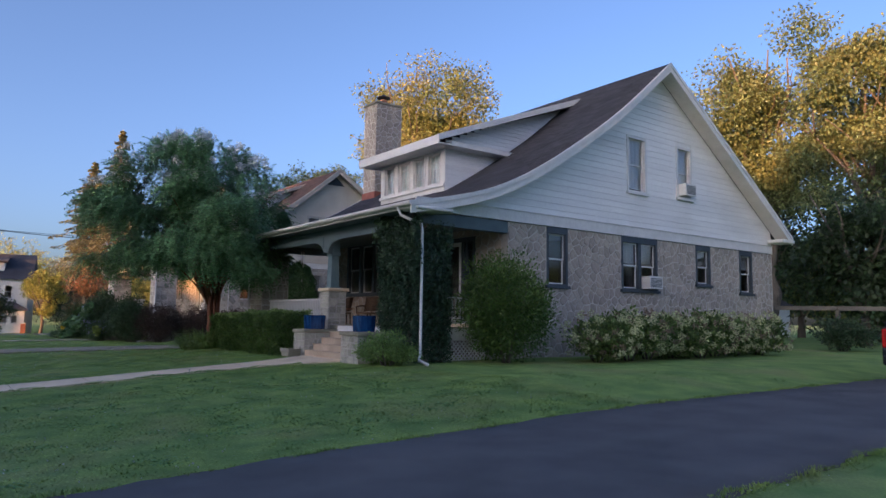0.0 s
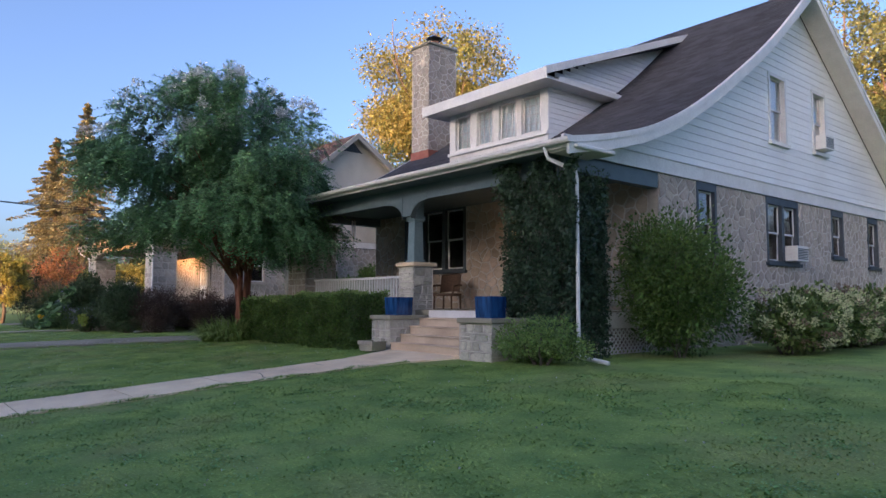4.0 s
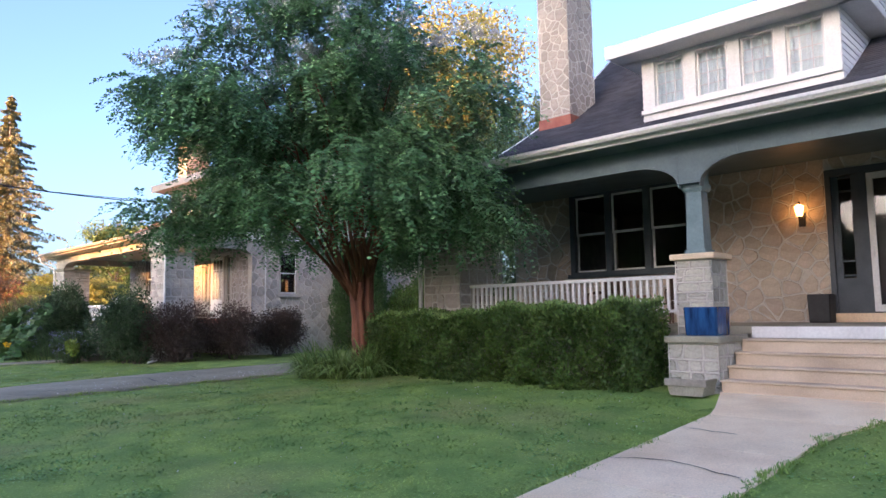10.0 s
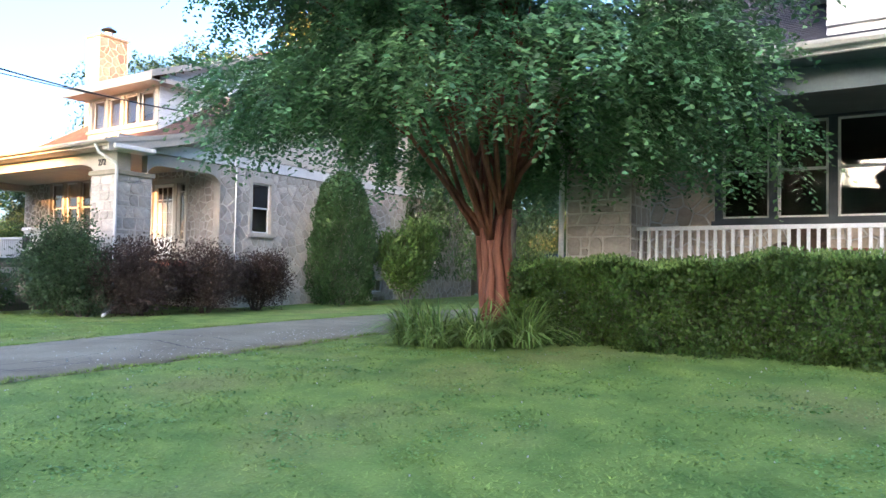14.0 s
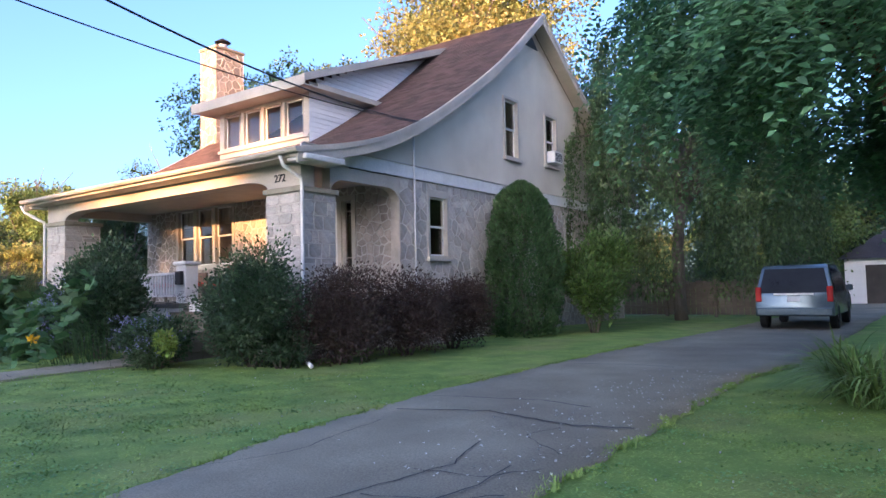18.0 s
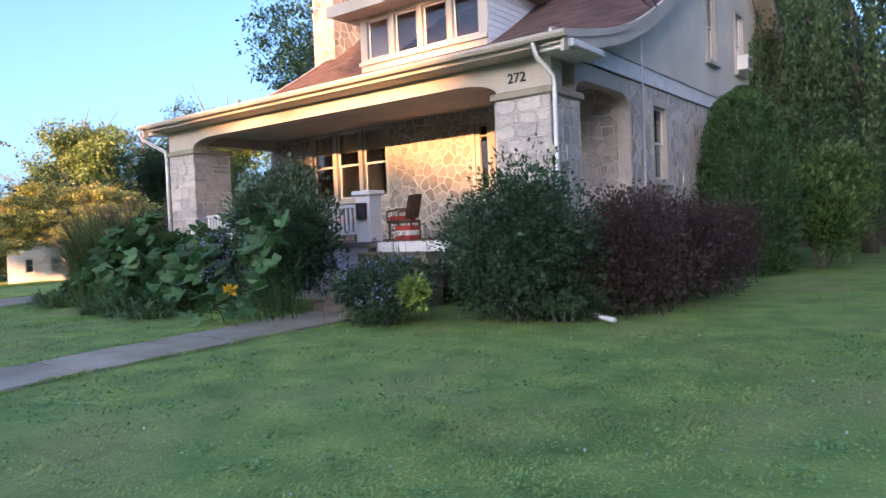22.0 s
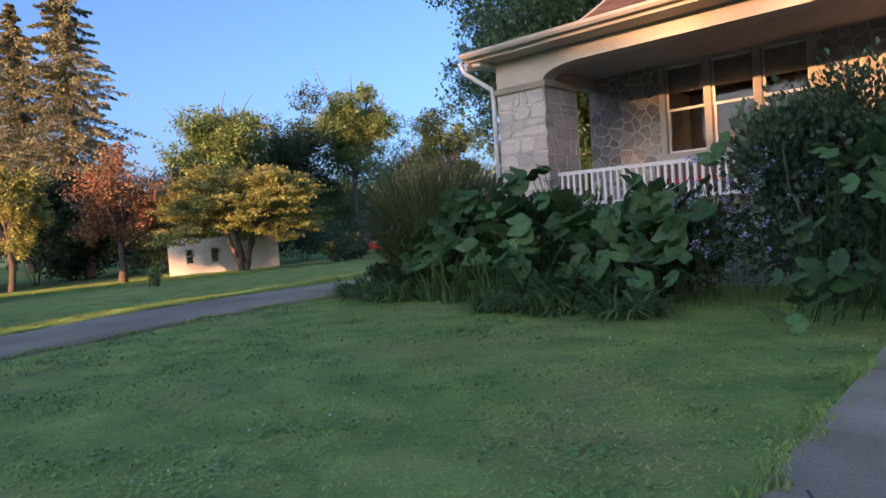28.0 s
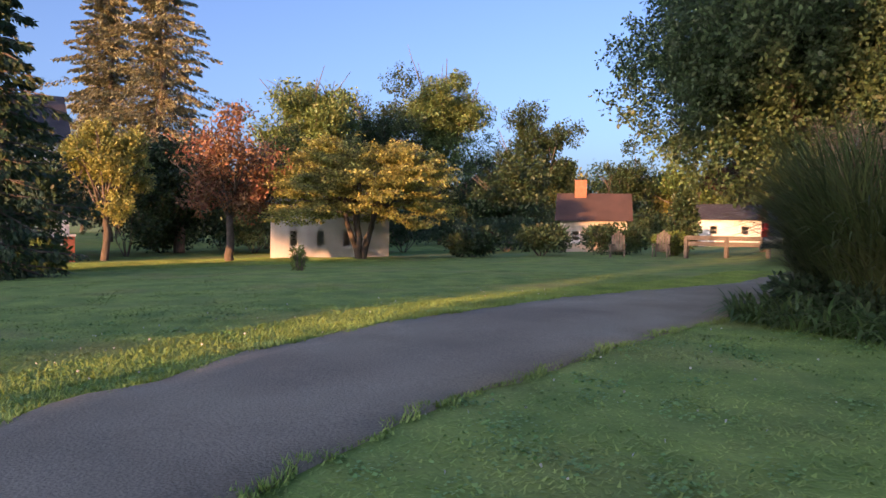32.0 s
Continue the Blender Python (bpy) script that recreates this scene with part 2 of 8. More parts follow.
CAR_RED = surf("maroon_car_paint", (0.16, 0.02, 0.025), (0.19, 0.025, 0.03), scale=2, rough=0.25, bump=0)
RUBBER = surf("rubber", (0.018, 0.018, 0.018), (0.03, 0.03, 0.03), scale=20, rough=0.85)
TAIL = surf("red_lens", (0.45, 0.012, 0.012), (0.55, 0.02, 0.02), scale=4, rough=0.2, bump=0)
CLOVER = leaf("clover_leaves", (0.105, 0.255, 0.062), (0.23, 0.40, 0.115), scale=1.5, trans=0.1, island=0.2)
LEAF_CRAPE = leaf("crape_leaves", (0.066, 0.165, 0.070), (0.175, 0.335, 0.145), trans=0.3, scale=0.9, island=0.42, rough=0.42)
LEAF_HEDGE = leaf("hedge_leaves", (0.052, 0.110, 0.024), (0.130, 0.220, 0.048), scale=1.4)
LEAF_DARK = leaf("dark_leaves", (0.034, 0.074, 0.035), (0.076, 0.130, 0.058))
LEAF_BUSH = leaf("shrub_leaves", (0.042, 0.100, 0.034), (0.086, 0.168, 0.056), scale=1.2)
LEAF_RED = leaf("barberry_leaves", (0.052, 0.033, 0.027), (0.088, 0.056, 0.043), scale=1.2)
LEAF_BIG = surf("squash_leaves", (0.042, 0.108, 0.034), (0.092, 0.180, 0.058), scale=1.2, rough=0.55, bump=0, fine=9, spread=0.42, trans=0.3)
LEAF_GOLD = leaf("golden_leaves", (0.27, 0.31, 0.085), (0.42, 0.42, 0.125), scale=0.25, trans=0.42)
LEAF_YEL = leaf("yellowing_leaves", (0.165, 0.225, 0.070), (0.33, 0.31, 0.110), scale=0.22, trans=0.42)
LEAF_TURN = leaf("turning_leaves", (0.115, 0.185, 0.080), (0.24, 0.27, 0.110), scale=0.3, trans=0.42)
LEAF_LIME = leaf("lime_leaves", (0.17, 0.25, 0.05), (0.28, 0.36, 0.075), scale=1.5)
LEAF_RUST = leaf("rust_leaves", (0.28, 0.115, 0.06), (0.23, 0.16, 0.075), scale=0.5)
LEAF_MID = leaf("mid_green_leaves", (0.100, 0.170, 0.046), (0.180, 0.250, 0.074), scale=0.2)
# dark enough to hold the shade of the far woodland trees as well
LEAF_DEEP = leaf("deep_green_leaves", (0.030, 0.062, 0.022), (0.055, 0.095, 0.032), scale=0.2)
LEAF_MAPLE = leaf("maple_leaves", (0.055, 0.105, 0.044), (0.105, 0.165, 0.064), scale=0.5)
LEAF_WILLOW = leaf("weeping_leaves", (0.052, 0.102, 0.034), (0.110, 0.175, 0.058), scale=0.5)
LEAF_SPRUCE = leaf("spruce_needles", (0.150, 0.175, 0.095), (0.270, 0.260, 0.135), scale=0.2)
LEAF_REED = leaf("reed_blades", (0.070, 0.115, 0.036), (0.145, 0.175, 0.066), scale=2)
LEAF_LILY = leaf("lily_blades", (0.125, 0.225, 0.058), (0.26, 0.38, 0.12), scale=2)
LEAF_IRIS = leaf("iris_blades", (0.060, 0.120, 0.040), (0.125, 0.205, 0.070), scale=2)
LEAF_IVY = leaf("vine_leaves", (0.022, 0.058, 0.032), (0.062, 0.115, 0.056), scale=2, island=0.5, rough=0.5)
PETAL_WHITE = leaf("white_blossom", (0.55, 0.56, 0.52), (0.68, 0.66, 0.62), scale=3, island=0.15)
PETAL_GREEN = leaf("fading_hydrangea_heads", (0.42, 0.50, 0.22), (0.62, 0.60, 0.38), scale=3, island=0.3)
PETAL_PINK = leaf("browned_hydrangea_heads", (0.24, 0.16, 0.12), (0.32, 0.25, 0.17), scale=3, island=0.3)
PETAL_BLUE = leaf("blue_aster", (0.20, 0.20, 0.42), (0.34, 0.33, 0.55), scale=3, island=0.2)
PETAL_YEL = leaf("yellow_flower", (0.75, 0.42, 0.01), (0.85, 0.55, 0.02), scale=3, island=0.1)
PLUME = leaf("grass_plume", (0.22, 0.15, 0.09), (0.32, 0.23, 0.14), scale=3)


def glass(name, tint=(1, 1, 1), rough=0.01):
    m, tree, b = nt(name)
    b.inputs["Base Color"].default_value = (*tint, 1)
    b.inputs["Transmission Weight"].default_value = 1
    b.inputs["Roughness"].default_value = rough
    b.inputs["IOR"].default_value = 1.45
    return m


GLASS = glass("window_glass")
GLASS_DARK = surf("tinted_glass", (0.012, 0.013, 0.015), (0.018, 0.019, 0.021), scale=2, rough=0.12, bump=0)


def glow(name, color, strength):
    m, tree, b = nt(name)
    b.inputs["Emission Color"].default_value = (*color, 1)
    b.inputs["Emission Strength"].default_value = strength
    b.inputs["Base Color"].default_value = (0.8, 0.6, 0.4, 1)
    return m


BULB = glow("lamp_glow", (1.0, 0.46, 0.12), 1.5)


# ---- building helpers ----
def link(name, me, mat, parent=None, label=""):
    me.materials.append(mat)
    ob = new(name, me)
    if parent:
        ob.parent = parent
    if label:
        ob["label"] = label
    return ob


def part(name, bm, mat, parent=None, label="", smooth=False):
    bmesh.ops.recalc_face_normals(bm, faces=bm.faces)
    me = bpy.data.meshes.new(name)
    bm.to_mesh(me)
    bm.free()
    if smooth:
        me.shade_smooth()
    return link(name, me, mat, parent, label)


def thing(name, at, label, category, group="", kind="", rz=0):
    ob = new(name)
    ob.matrix_basis = pose(*at, 0, 0, rz)
    ob.empty_display_size = 0.2
    return tagged(ob, label, category, group, kind)


def box(bm, x0, x1, y0, y1, z0, z1, bev=0.0):
    vs = [bm.verts.new(p) for p in ((x0, y0, z0), (x1, y0, z0), (x1, y1, z0), (x0, y1, z0), (x0, y0, z1), (x1, y0, z1), (x1, y1, z1), (x0, y1, z1))]
    fs = [bm.faces.new([vs[i] for i in f]) for f in ((0, 3, 2, 1), (4, 5, 6, 7), (0, 1, 5, 4), (1, 2, 6, 5), (2, 3, 7, 6), (3, 0, 4, 7))]
    if bev:
        es = list({e for f in fs for e in f.edges})
        bmesh.ops.bevel(bm, geom=es, offset=bev, segments=1, affect="EDGES")
    return bm


def boxed(*a, bev=0.0):
    return box(bmesh.new(), *a, bev=bev)


def prism(bm, poly, M, w0, w1):
    """Extrude a 2D polygon (u, v) from w0 to w1, mapped by M(u, v, w)."""
    a = [bm.verts.new(M(u, v, w0)) for u, v in poly]
    b = [bm.verts.new(M(u, v, w1)) for u, v in poly]
    n = len(poly)
    bm.faces.new(a)
    bm.faces.new(b[::-1])
    for i in range(n):
        bm.faces.new((a[i], a[(i + 1) % n], b[(i + 1) % n], b[i]))
    return bm


def tube(bm, pts, radii, seg=8, cap=True):
    pts = [Vector(p) for p in pts]
    if not hasattr(radii, "__len__"):
        radii = [radii] * len(pts)
    rings = []
    for i, p in enumerate(pts):
        d = (pts[min(i + 1, len(pts) - 1)] - pts[max(i - 1, 0)]).normalized()
        side = d.cross(Vector((0.31, 0.17, 1) if abs(d.z) < 0.9 else (1, 0.2, 0))).normalized()
        up = side.cross(d)
        rings.append([bm.verts.new(p + (side * math.cos(6.2832 * k / seg) + up * math.sin(6.2832 * k / seg)) * radii[i]) for k in range(seg)])
    for a, b in zip(rings, rings[1:]):
        for k in range(seg):
            bm.faces.new((a[k], a[(k + 1) % seg], b[(k + 1) % seg], b[k]))
    if cap:
        bm.faces.new(rings[0][::-1])
        bm.faces.new(rings[-1])
    return bm


def lathe(profile, seg=20, cx=0, cy=0):
    bm = bmesh.new()
    rings = [[bm.verts.new((cx + r * math.cos(6.2832 * k / seg), cy + r * math.sin(6.2832 * k / seg), z)) for k in range(seg)] for r, z in profile]
    for a, b in zip(rings, rings[1:]):
        for k in range(seg):
            bm.faces.new((a[k], a[(k + 1) % seg], b[(k + 1) % seg], b[k]))
    bm.faces.new(rings[0][::-1])
    bm.faces.new(rings[-1])
    return bm


def mesh_np(name, verts, quads):
    me = bpy.data.meshes.new(name)
    verts, quads = np.asarray(verts, dtype=np.float32), np.asarray(quads, dtype=np.int32)
    k = quads.shape[1]
    me.vertices.add(len(verts))
    me.vertices.foreach_set("co", verts.ravel())
    me.loops.add(quads.size)
    me.loops.foreach_set("vertex_index", quads.ravel())
    me.polygons.add(len(quads))
    me.polygons.foreach_set("loop_start", np.arange(0, quads.size, k, dtype=np.int32))
    me.polygons.foreach_set("loop_total", np.full(len(quads), k, dtype=np.int32))
    me.update(calc_edges=True)
    return me


def smoothstep(a, b, x):
    t = np.clip((np.asarray(x, dtype=float) - a) / (b - a), 0, 1)
    return t * t * (3 - 2 * t)


def height(x, y):
    """The lie of the land: the first lot rises from the street, the others are almost level, the far lawn falls away."""
    x, y = np.asarray(x, dtype=float), np.asarray(y, dtype=float)
    lot = np.interp(y, [-6, 1, 5.3, 10, 14, 40], [-0.3, -0.27, 0.0, 0.3, 0.33, 0.4])
    flat = np.interp(y, [-6, 1, 5, 10, 40], [-0.08, -0.06, 0.0, 0.04, 0.1])
    w = smoothstep(-30, -24.5, x) * (1 - 0.75 * smoothstep(-9.5, -6.5, x))
    far = -0.036 * np.clip(-54.5 - x, 0, 28)
    shade_rise = smoothstep(-60, -98, y) * (1 - smoothstep(-103, -125, y)) * (7 + 6 * smoothstep(-27.6, -25, x) + 4.5 * smoothstep(-11, -6, x))   # an unseen rise added across the street to keep the low sun off the lots
    return flat * (1 - w) + lot * w + far + shade_rise

# ---- ground, drives and paths ----
gx = np.concatenate([np.linspace(-600, -130, 12), np.linspace(-120, -62, 30), np.arange(-60, 6, 0.5), np.linspace(8, 60, 20), np.linspace(80, 500, 10)])
gy = np.concatenate([np.linspace(-500, -140, 6), np.arange(-130, -52, 3.0), np.linspace(-50, -4, 24), np.arange(-3, 32, 0.5), np.linspace(34, 110, 30), np.linspace(130, 600, 10)])
GX, GY = np.meshgrid(gx, gy, indexing="ij")
bumps = 0.018 * np.sin(GX * 1.7 + np.sin(GY * 0.9)) * np.sin(GY * 1.3 + 0.7)
V = np.stack([GX, GY, height(GX, GY) + bumps], -1).reshape(-1, 3)
I = np.arange(len(gx) * len(gy)).reshape(len(gx), len(gy))
Q = np.stack([I[:-1, :-1], I[1:, :-1], I[1:, 1:], I[:-1, 1:]], -1).reshape(-1, 4)
me = mesh_np("ground", V, Q)
me.shade_smooth()
ground = tagged(link("ground", me, GRASS), "mown green lawn with paler and clovery patches", "lawn", kind="structure")


def strip(name, left, right, y0, y1, mat, label, kind, lift=0.03, step=0.25, ragged=0.05, parent=None):
    """A slab that runs away from the street between two edge lines given as (y, x) knots."""
    n = int((y1 - y0) / step) + 1
    ys = np.linspace(y0, y1, n)
    lx = np.interp(ys, [p[0] for p in left], [p[1] for p in left])
    rx = np.interp(ys, [p[0] for p in right], [p[1] for p in right])
    rng = np.random.RandomState(len(name) + int(abs(y1 * 7 + lx[0] * 3)))
    lx, rx = lx + rng.uniform(-ragged, ragged, n), rx + rng.uniform(-ragged, ragged, n)
    m = 7
    T = np.linspace(0, 1, m)
    X = lx[:, None] * (1 - T) + rx[:, None] * T
    Y = np.repeat(ys[:, None], m, 1)
    Z = height(X, Y) + lift + 0.02 * np.sin(T * 3.14)
    top = np.stack([X, Y, Z], -1).reshape(-1, 3)
    low = top - (0, 0, 0.16)
    I = np.arange(n * m).reshape(n, m)
    q = [np.stack([I[:-1, :-1], I[:-1, 1:], I[1:, 1:], I[1:, :-1]], -1).reshape(-1, 4)]
    o = n * m
    for a, b in ((I[:-1, 0], I[1:, 0]), (I[1:, -1], I[:-1, -1])):
        q.append(np.stack([a, b, b + o, a + o], -1))
    q.append(np.stack([I[0, 1:], I[0, :-1], I[0, :-1] + o, I[0, 1:] + o], -1))
    q.append(np.stack([I[-1, :-1], I[-1, 1:], I[-1, 1:] + o, I[-1, :-1] + o], -1))
    ob = link(name, mesh_np(name, np.concatenate([top, low]), np.concatenate(q)), mat, parent)
    return tagged(ob, label, "driveway" if "drive" in name else "path", kind=kind)


# edge lines of drives and paths, as (y, x) knots
LANES = {
    "driveway_1": ([(-6, -6.5), (1.7, -6.7), (4, -6.9), (8, -7.0), (40, -7.0)], [(-6, -3.3), (10, -3.2), (40, -3.0)]),
    "driveway_2": ([(-6, -31.7), (2.7, -32.1), (5, -32.6), (8, -32.9), (14, -32.9), (22, -32.4), (45, -31.9)], [(-6, -29.3), (4, -29.5), (11, -29.5), (13, -29.1), (45, -28.8)]),
    "driveway_3": ([(-6, -51.4), (0.4, -52.0), (0.9, -52.4), (1.5, -52.5), (2.3, -53.0), (4.5, -53.55), (8, -53.8), (12.5, -53.3), (20, -54.3), (34, -58)], [(-6, -49.2), (0.5, -50.0), (1.6, -50.4), (2.8, -50.75), (4.5, -50.95), (6.8, -51.2), (12, -51.2), (20, -51.7), (34, -54)]),
    "path_1": ([(0.7, -18.5), (5, -18.5), (8.3, -18.5), (9.75, -19.0)], [(0.7, -17.1), (7.6, -17.1), (9.75, -16.4)]),
    "path_2": ([(0.7, -41.75), (2.7, -41.9), (5, -42.0), (9.2, -42.25)], [(0.7, -40.55), (4, -40.6), (9.2, -40.8)]),
}
strip("driveway_1", *LANES["driveway_1"], -3.0, 40, ASPHALT, "dark smooth asphalt driveway along the lawn", "structure")
drive2 = strip("driveway_2", *LANES["driveway_2"], -3.0, 45, ASPHALT_WORN, "worn grey asphalt driveway with cracks, tar seams and fallen petals", "structure")
drive3 = strip("driveway_3", *LANES["driveway_3"], -3.0, 34, ASPHALT_WORN, "gravelly grey asphalt driveway curving along the lawn", "structure")

# tar-filled seams and cracks of the second drive
def crack(parent, pts, w, mat=TAR, lift=0.056):
    bm = bmesh.new()
    rng = random.Random(str(pts))
    dense = []
    for (xa, ya), (xb, yb) in zip(pts, pts[1:]):
        n = max(2, int(math.hypot(xb - xa, yb - ya) / 0.12))
        dense += [(xa + (xb - xa) * i / n + rng.uniform(-.025, .025), ya + (yb - ya) * i / n + rng.uniform(-.025, .025)) for i in range(n)]
    last = None
    for i, (x, y) in enumerate(dense):
        ww = w * rng.uniform(0.35, 1.0)
        z = float(height(x, y)) + lift
        j = min(i, len(dense) - 2)
        d = Vector((dense[j + 1][0] - dense[j][0], dense[j + 1][1] - dense[j][1], 0)).normalized()
        pair = [bm.verts.new((x - d.y * ww, y + d.x * ww, z)), bm.verts.new((x + d.y * ww, y - d.x * ww, z))]
        if last:
            bm.faces.new((last[0], last[1], pair[1], pair[0]))
        last = pair
    return part("crack", bm, mat, parent)


for pts, w in (([(-32.4, 6.6), (-31.4, 7.0), (-30.2, 6.7), (-29.5, 6.9)], 0.05), ([(-32.6, 7.6), (-31.2, 7.9), (-30.3, 7.7)], 0.035), ([(-31.2, 3.0), (-30.6, 3.8), (-30.4, 4.9), (-30.7, 5.8)], 0.02),
               ([(-30.5, 3.9), (-29.9, 4.1), (-29.5, 4.5)], 0.025), ([(-30.6, 4.6), (-30.0, 4.7), (-29.6, 5.2)], 0.02), ([(-30.1, 3.6), (-29.9, 4.5), (-30.0, 5.2)], 0.02), ([(-32.3, 3.6), (-31.9, 4.6), (-32.2, 6.2)], 0.015),
               ([(-32.5, 11.6), (-31.5, 11.9), (-30.6, 11.7)], 0.03), ([(-29.8, 5.6), (-30.4, 6.1), (-30.2, 6.7)], 0.015)):
    crack(drive2, pts, w * 0.6)


def slabs(name, left, right, y0, y1, mat, label, seams, crack_lines=()):
    """A concrete path of separate slabs between open joints."""
    root = thing(name, (0, 0, 0), label, "path", kind="structure")
    ys = [y0] + list(seams) + [y1]
    for a, b in zip(ys, ys[1:]):
        n = 5
        yy = np.linspace(a + 0.008, b - 0.008, n)
        lx, rx = np.interp(yy, [p[0] for p in left], [p[1] for p in left]), np.interp(yy, [p[0] for p in right], [p[1] for p in right])
        bm = bmesh.new()
        rows = []
        for y, l, r in zip(yy, lx, rx):
            rows.append([bm.verts.new((x, y, float(height(x, y)) + 0.035)) for x in (l, l * .66 + r * .34, l * .34 + r * .66, r)])
        for u, v in zip(rows, rows[1:]):
            for k in range(3):
                bm.faces.new((u[k], u[k + 1], v[k + 1], v[k]))
        ex = bmesh.ops.extrude_face_region(bm, geom=list(bm.faces))
        for v in ex["geom"]:
            if isinstance(v, bmesh.types.BMVert):
                v.co.z -= 0.12
        part("slab", bm, mat, root)
    for pts in crack_lines:
        crack(root, pts, 0.014, lift=0.04)
    return root


slabs("path_1", *LANES["path_1"], 0.15, 9.72, CONCRETE_PALE, "pale worn concrete front path leading to the steps", (2.2, 3.7, 5.2, 6.7, 8.2),
      [[(-18.5, 5.9), (-18.0, 6.1), (-17.1, 5.8)], [(-18.4, 7.4), (-17.7, 7.3)]])
slabs("path_2", *LANES["path_2"], 0.15, 8.75, CONCRETE_GREY, "grey cracked concrete front path between flower beds", (2.4, 3.9, 5.4, 6.9),
      [[(-41.75, 3.0), (-41.5, 2.7), (-41.2, 2.9), (-40.8, 2.6)], [(-41.95, 5.9), (-41.4, 6.05), (-40.8, 5.9)], [(-41.5, 2.7), (-41.4, 3.4)]])


def along(name, y0, y1, x0, x1, mat, label, cat, lift):
    """A level band beside the street that follows the land."""
    xs = np.arange(x0, x1 + 1, 1.5)
    v, q = [], []
    for i, x in enumerate(xs):
        a, b = float(height(x, y0)) + lift, float(height(x, y1)) + lift
        v += [(x, y0, a), (x, y1, b), (x, y0, a - 0.2), (x, y1, b - 0.2)]
        if i:
            k = 4 * i
            q += [(k - 4, k, k + 1, k - 3), (k - 2, k + 2, k, k - 4), (k - 3, k + 1, k + 3, k - 1)]
    return tagged(link(name, mesh_np(name, v, q), mat), label, cat, kind="structure")


along("pavement", -1.5, 0.12, -95, 40, CONCRETE_GREY, "plain grey concrete sidewalk along the street", "sidewalk", 0.03)
along("kerb", -2.75, -2.6, -150, 80, CONCRETE_PALE, "pale concrete kerb", "kerb", 0.06)
along("road", -11.0, -2.76, -150, 80, ASPHALT, "grey asphalt street beyond the sidewalk", "road", 0.02)

# ---- the two stone bungalows ----
W, D = 11.1, 14.75                 # width and depth of the walls
FY = -3.3                          # front face of the porch
FRONT = [(-3.85, 4.38), (-2.4, 4.68), (-0.85, 5.16), (0.9, 6.03), (3.2, 7.48), (4.9, 8.72), (7.05, 10.5)]
RIDGE_Y, RIDGE_Z, REAR_Y, REAR_Z = 7.05, 10.5, 15.25, 4.95


def spline(pts, n=6):
    out = []
    P = [pts[0]] + list(pts) + [pts[-1]]
    for i in range(1, len(P) - 2):
        for k in range(n):
            t = k / n
            out.append(tuple(0.5 * ((2 * P[i][j]) + (-P[i - 1][j] + P[i + 1][j]) * t + (2 * P[i - 1][j] - 5 * P[i][j] + 4 * P[i + 1][j] - P[i + 2][j]) * t * t + (-P[i - 1][j] + 3 * P[i][j] - 3 * P[i + 1][j] + P[i + 2][j]) * t ** 3) for j in (0, 1)))
    return out + [pts[-1]]


ROOF = spline(FRONT)


def roof_z(y):
    if y <= RIDGE_Y:
        return float(np.interp(y, [p[0] for p in ROOF], [p[1] for p in ROOF]))
    return RIDGE_Z + (REAR_Z - RIDGE_Z) * (y - RIDGE_Y) / (REAR_Y - RIDGE_Y)


def roof_y(z, rear=False):
    if rear:
        return RIDGE_Y + (REAR_Y - RIDGE_Y) * (RIDGE_Z - z) / (RIDGE_Z - REAR_Z)
    return float(np.interp(z, [p[1] for p in ROOF], [p[0] for p in ROOF]))


def on_x(x):
    return lambda u, v, w: (x + w, u, v)


def on_y(y):
    return lambda u, v, w: (u, y - w, v)


def wbox(bm, M, u0, u1, v0, v1, w0, w1):
    return prism(bm, [(u0, v0), (u1, v0), (u1, v1), (u0, v1)], M, w0, w1)


def wall_mesh(M, u0, u1, v0, v1, holes, w0=-0.25, w1=0.0):
    """A wall slab with rectangular openings through it."""
    bm = bmesh.new()
    us = sorted({u0, u1, *[h[0] for h in holes], *[h[1] for h in holes]})
    for a, b in zip(us, us[1:]):
        cuts = sorted([(h[2], h[3]) for h in holes if h[0] < (a + b) / 2 < h[1]])
        z = v0
        for c, d in cuts + [(v1, v1)]:
            if c - z > 0.001:
                wbox(bm, M, a, b, z, c, w0, w1)
            z = d
    bmesh.ops.remove_doubles(bm, verts=bm.verts, dist=0.0005)
    return bm


def clip(poly, a, b, c):
    """Keep the part of a convex polygon where a*u + b*v <= c."""
    out = []
    for i, p in enumerate(poly):
        q = poly[(i + 1) % len(poly)]
        dp, dq = a * p[0] + b * p[1] - c, a * q[0] + b * q[1] - c
        if dp <= 0:
            out.append(p)
        if dp * dq < 0:
            t = dp / (dp - dq)
            out.append((p[0] + (q[0] - p[0]) * t, p[1] + (q[1] - p[1]) * t))
    return out


def area(poly):
    return abs(sum(p[0] * q[1] - q[0] * p[1] for p, q in zip(poly, poly[1:] + poly[:1]))) / 2 if len(poly) > 2 else 0


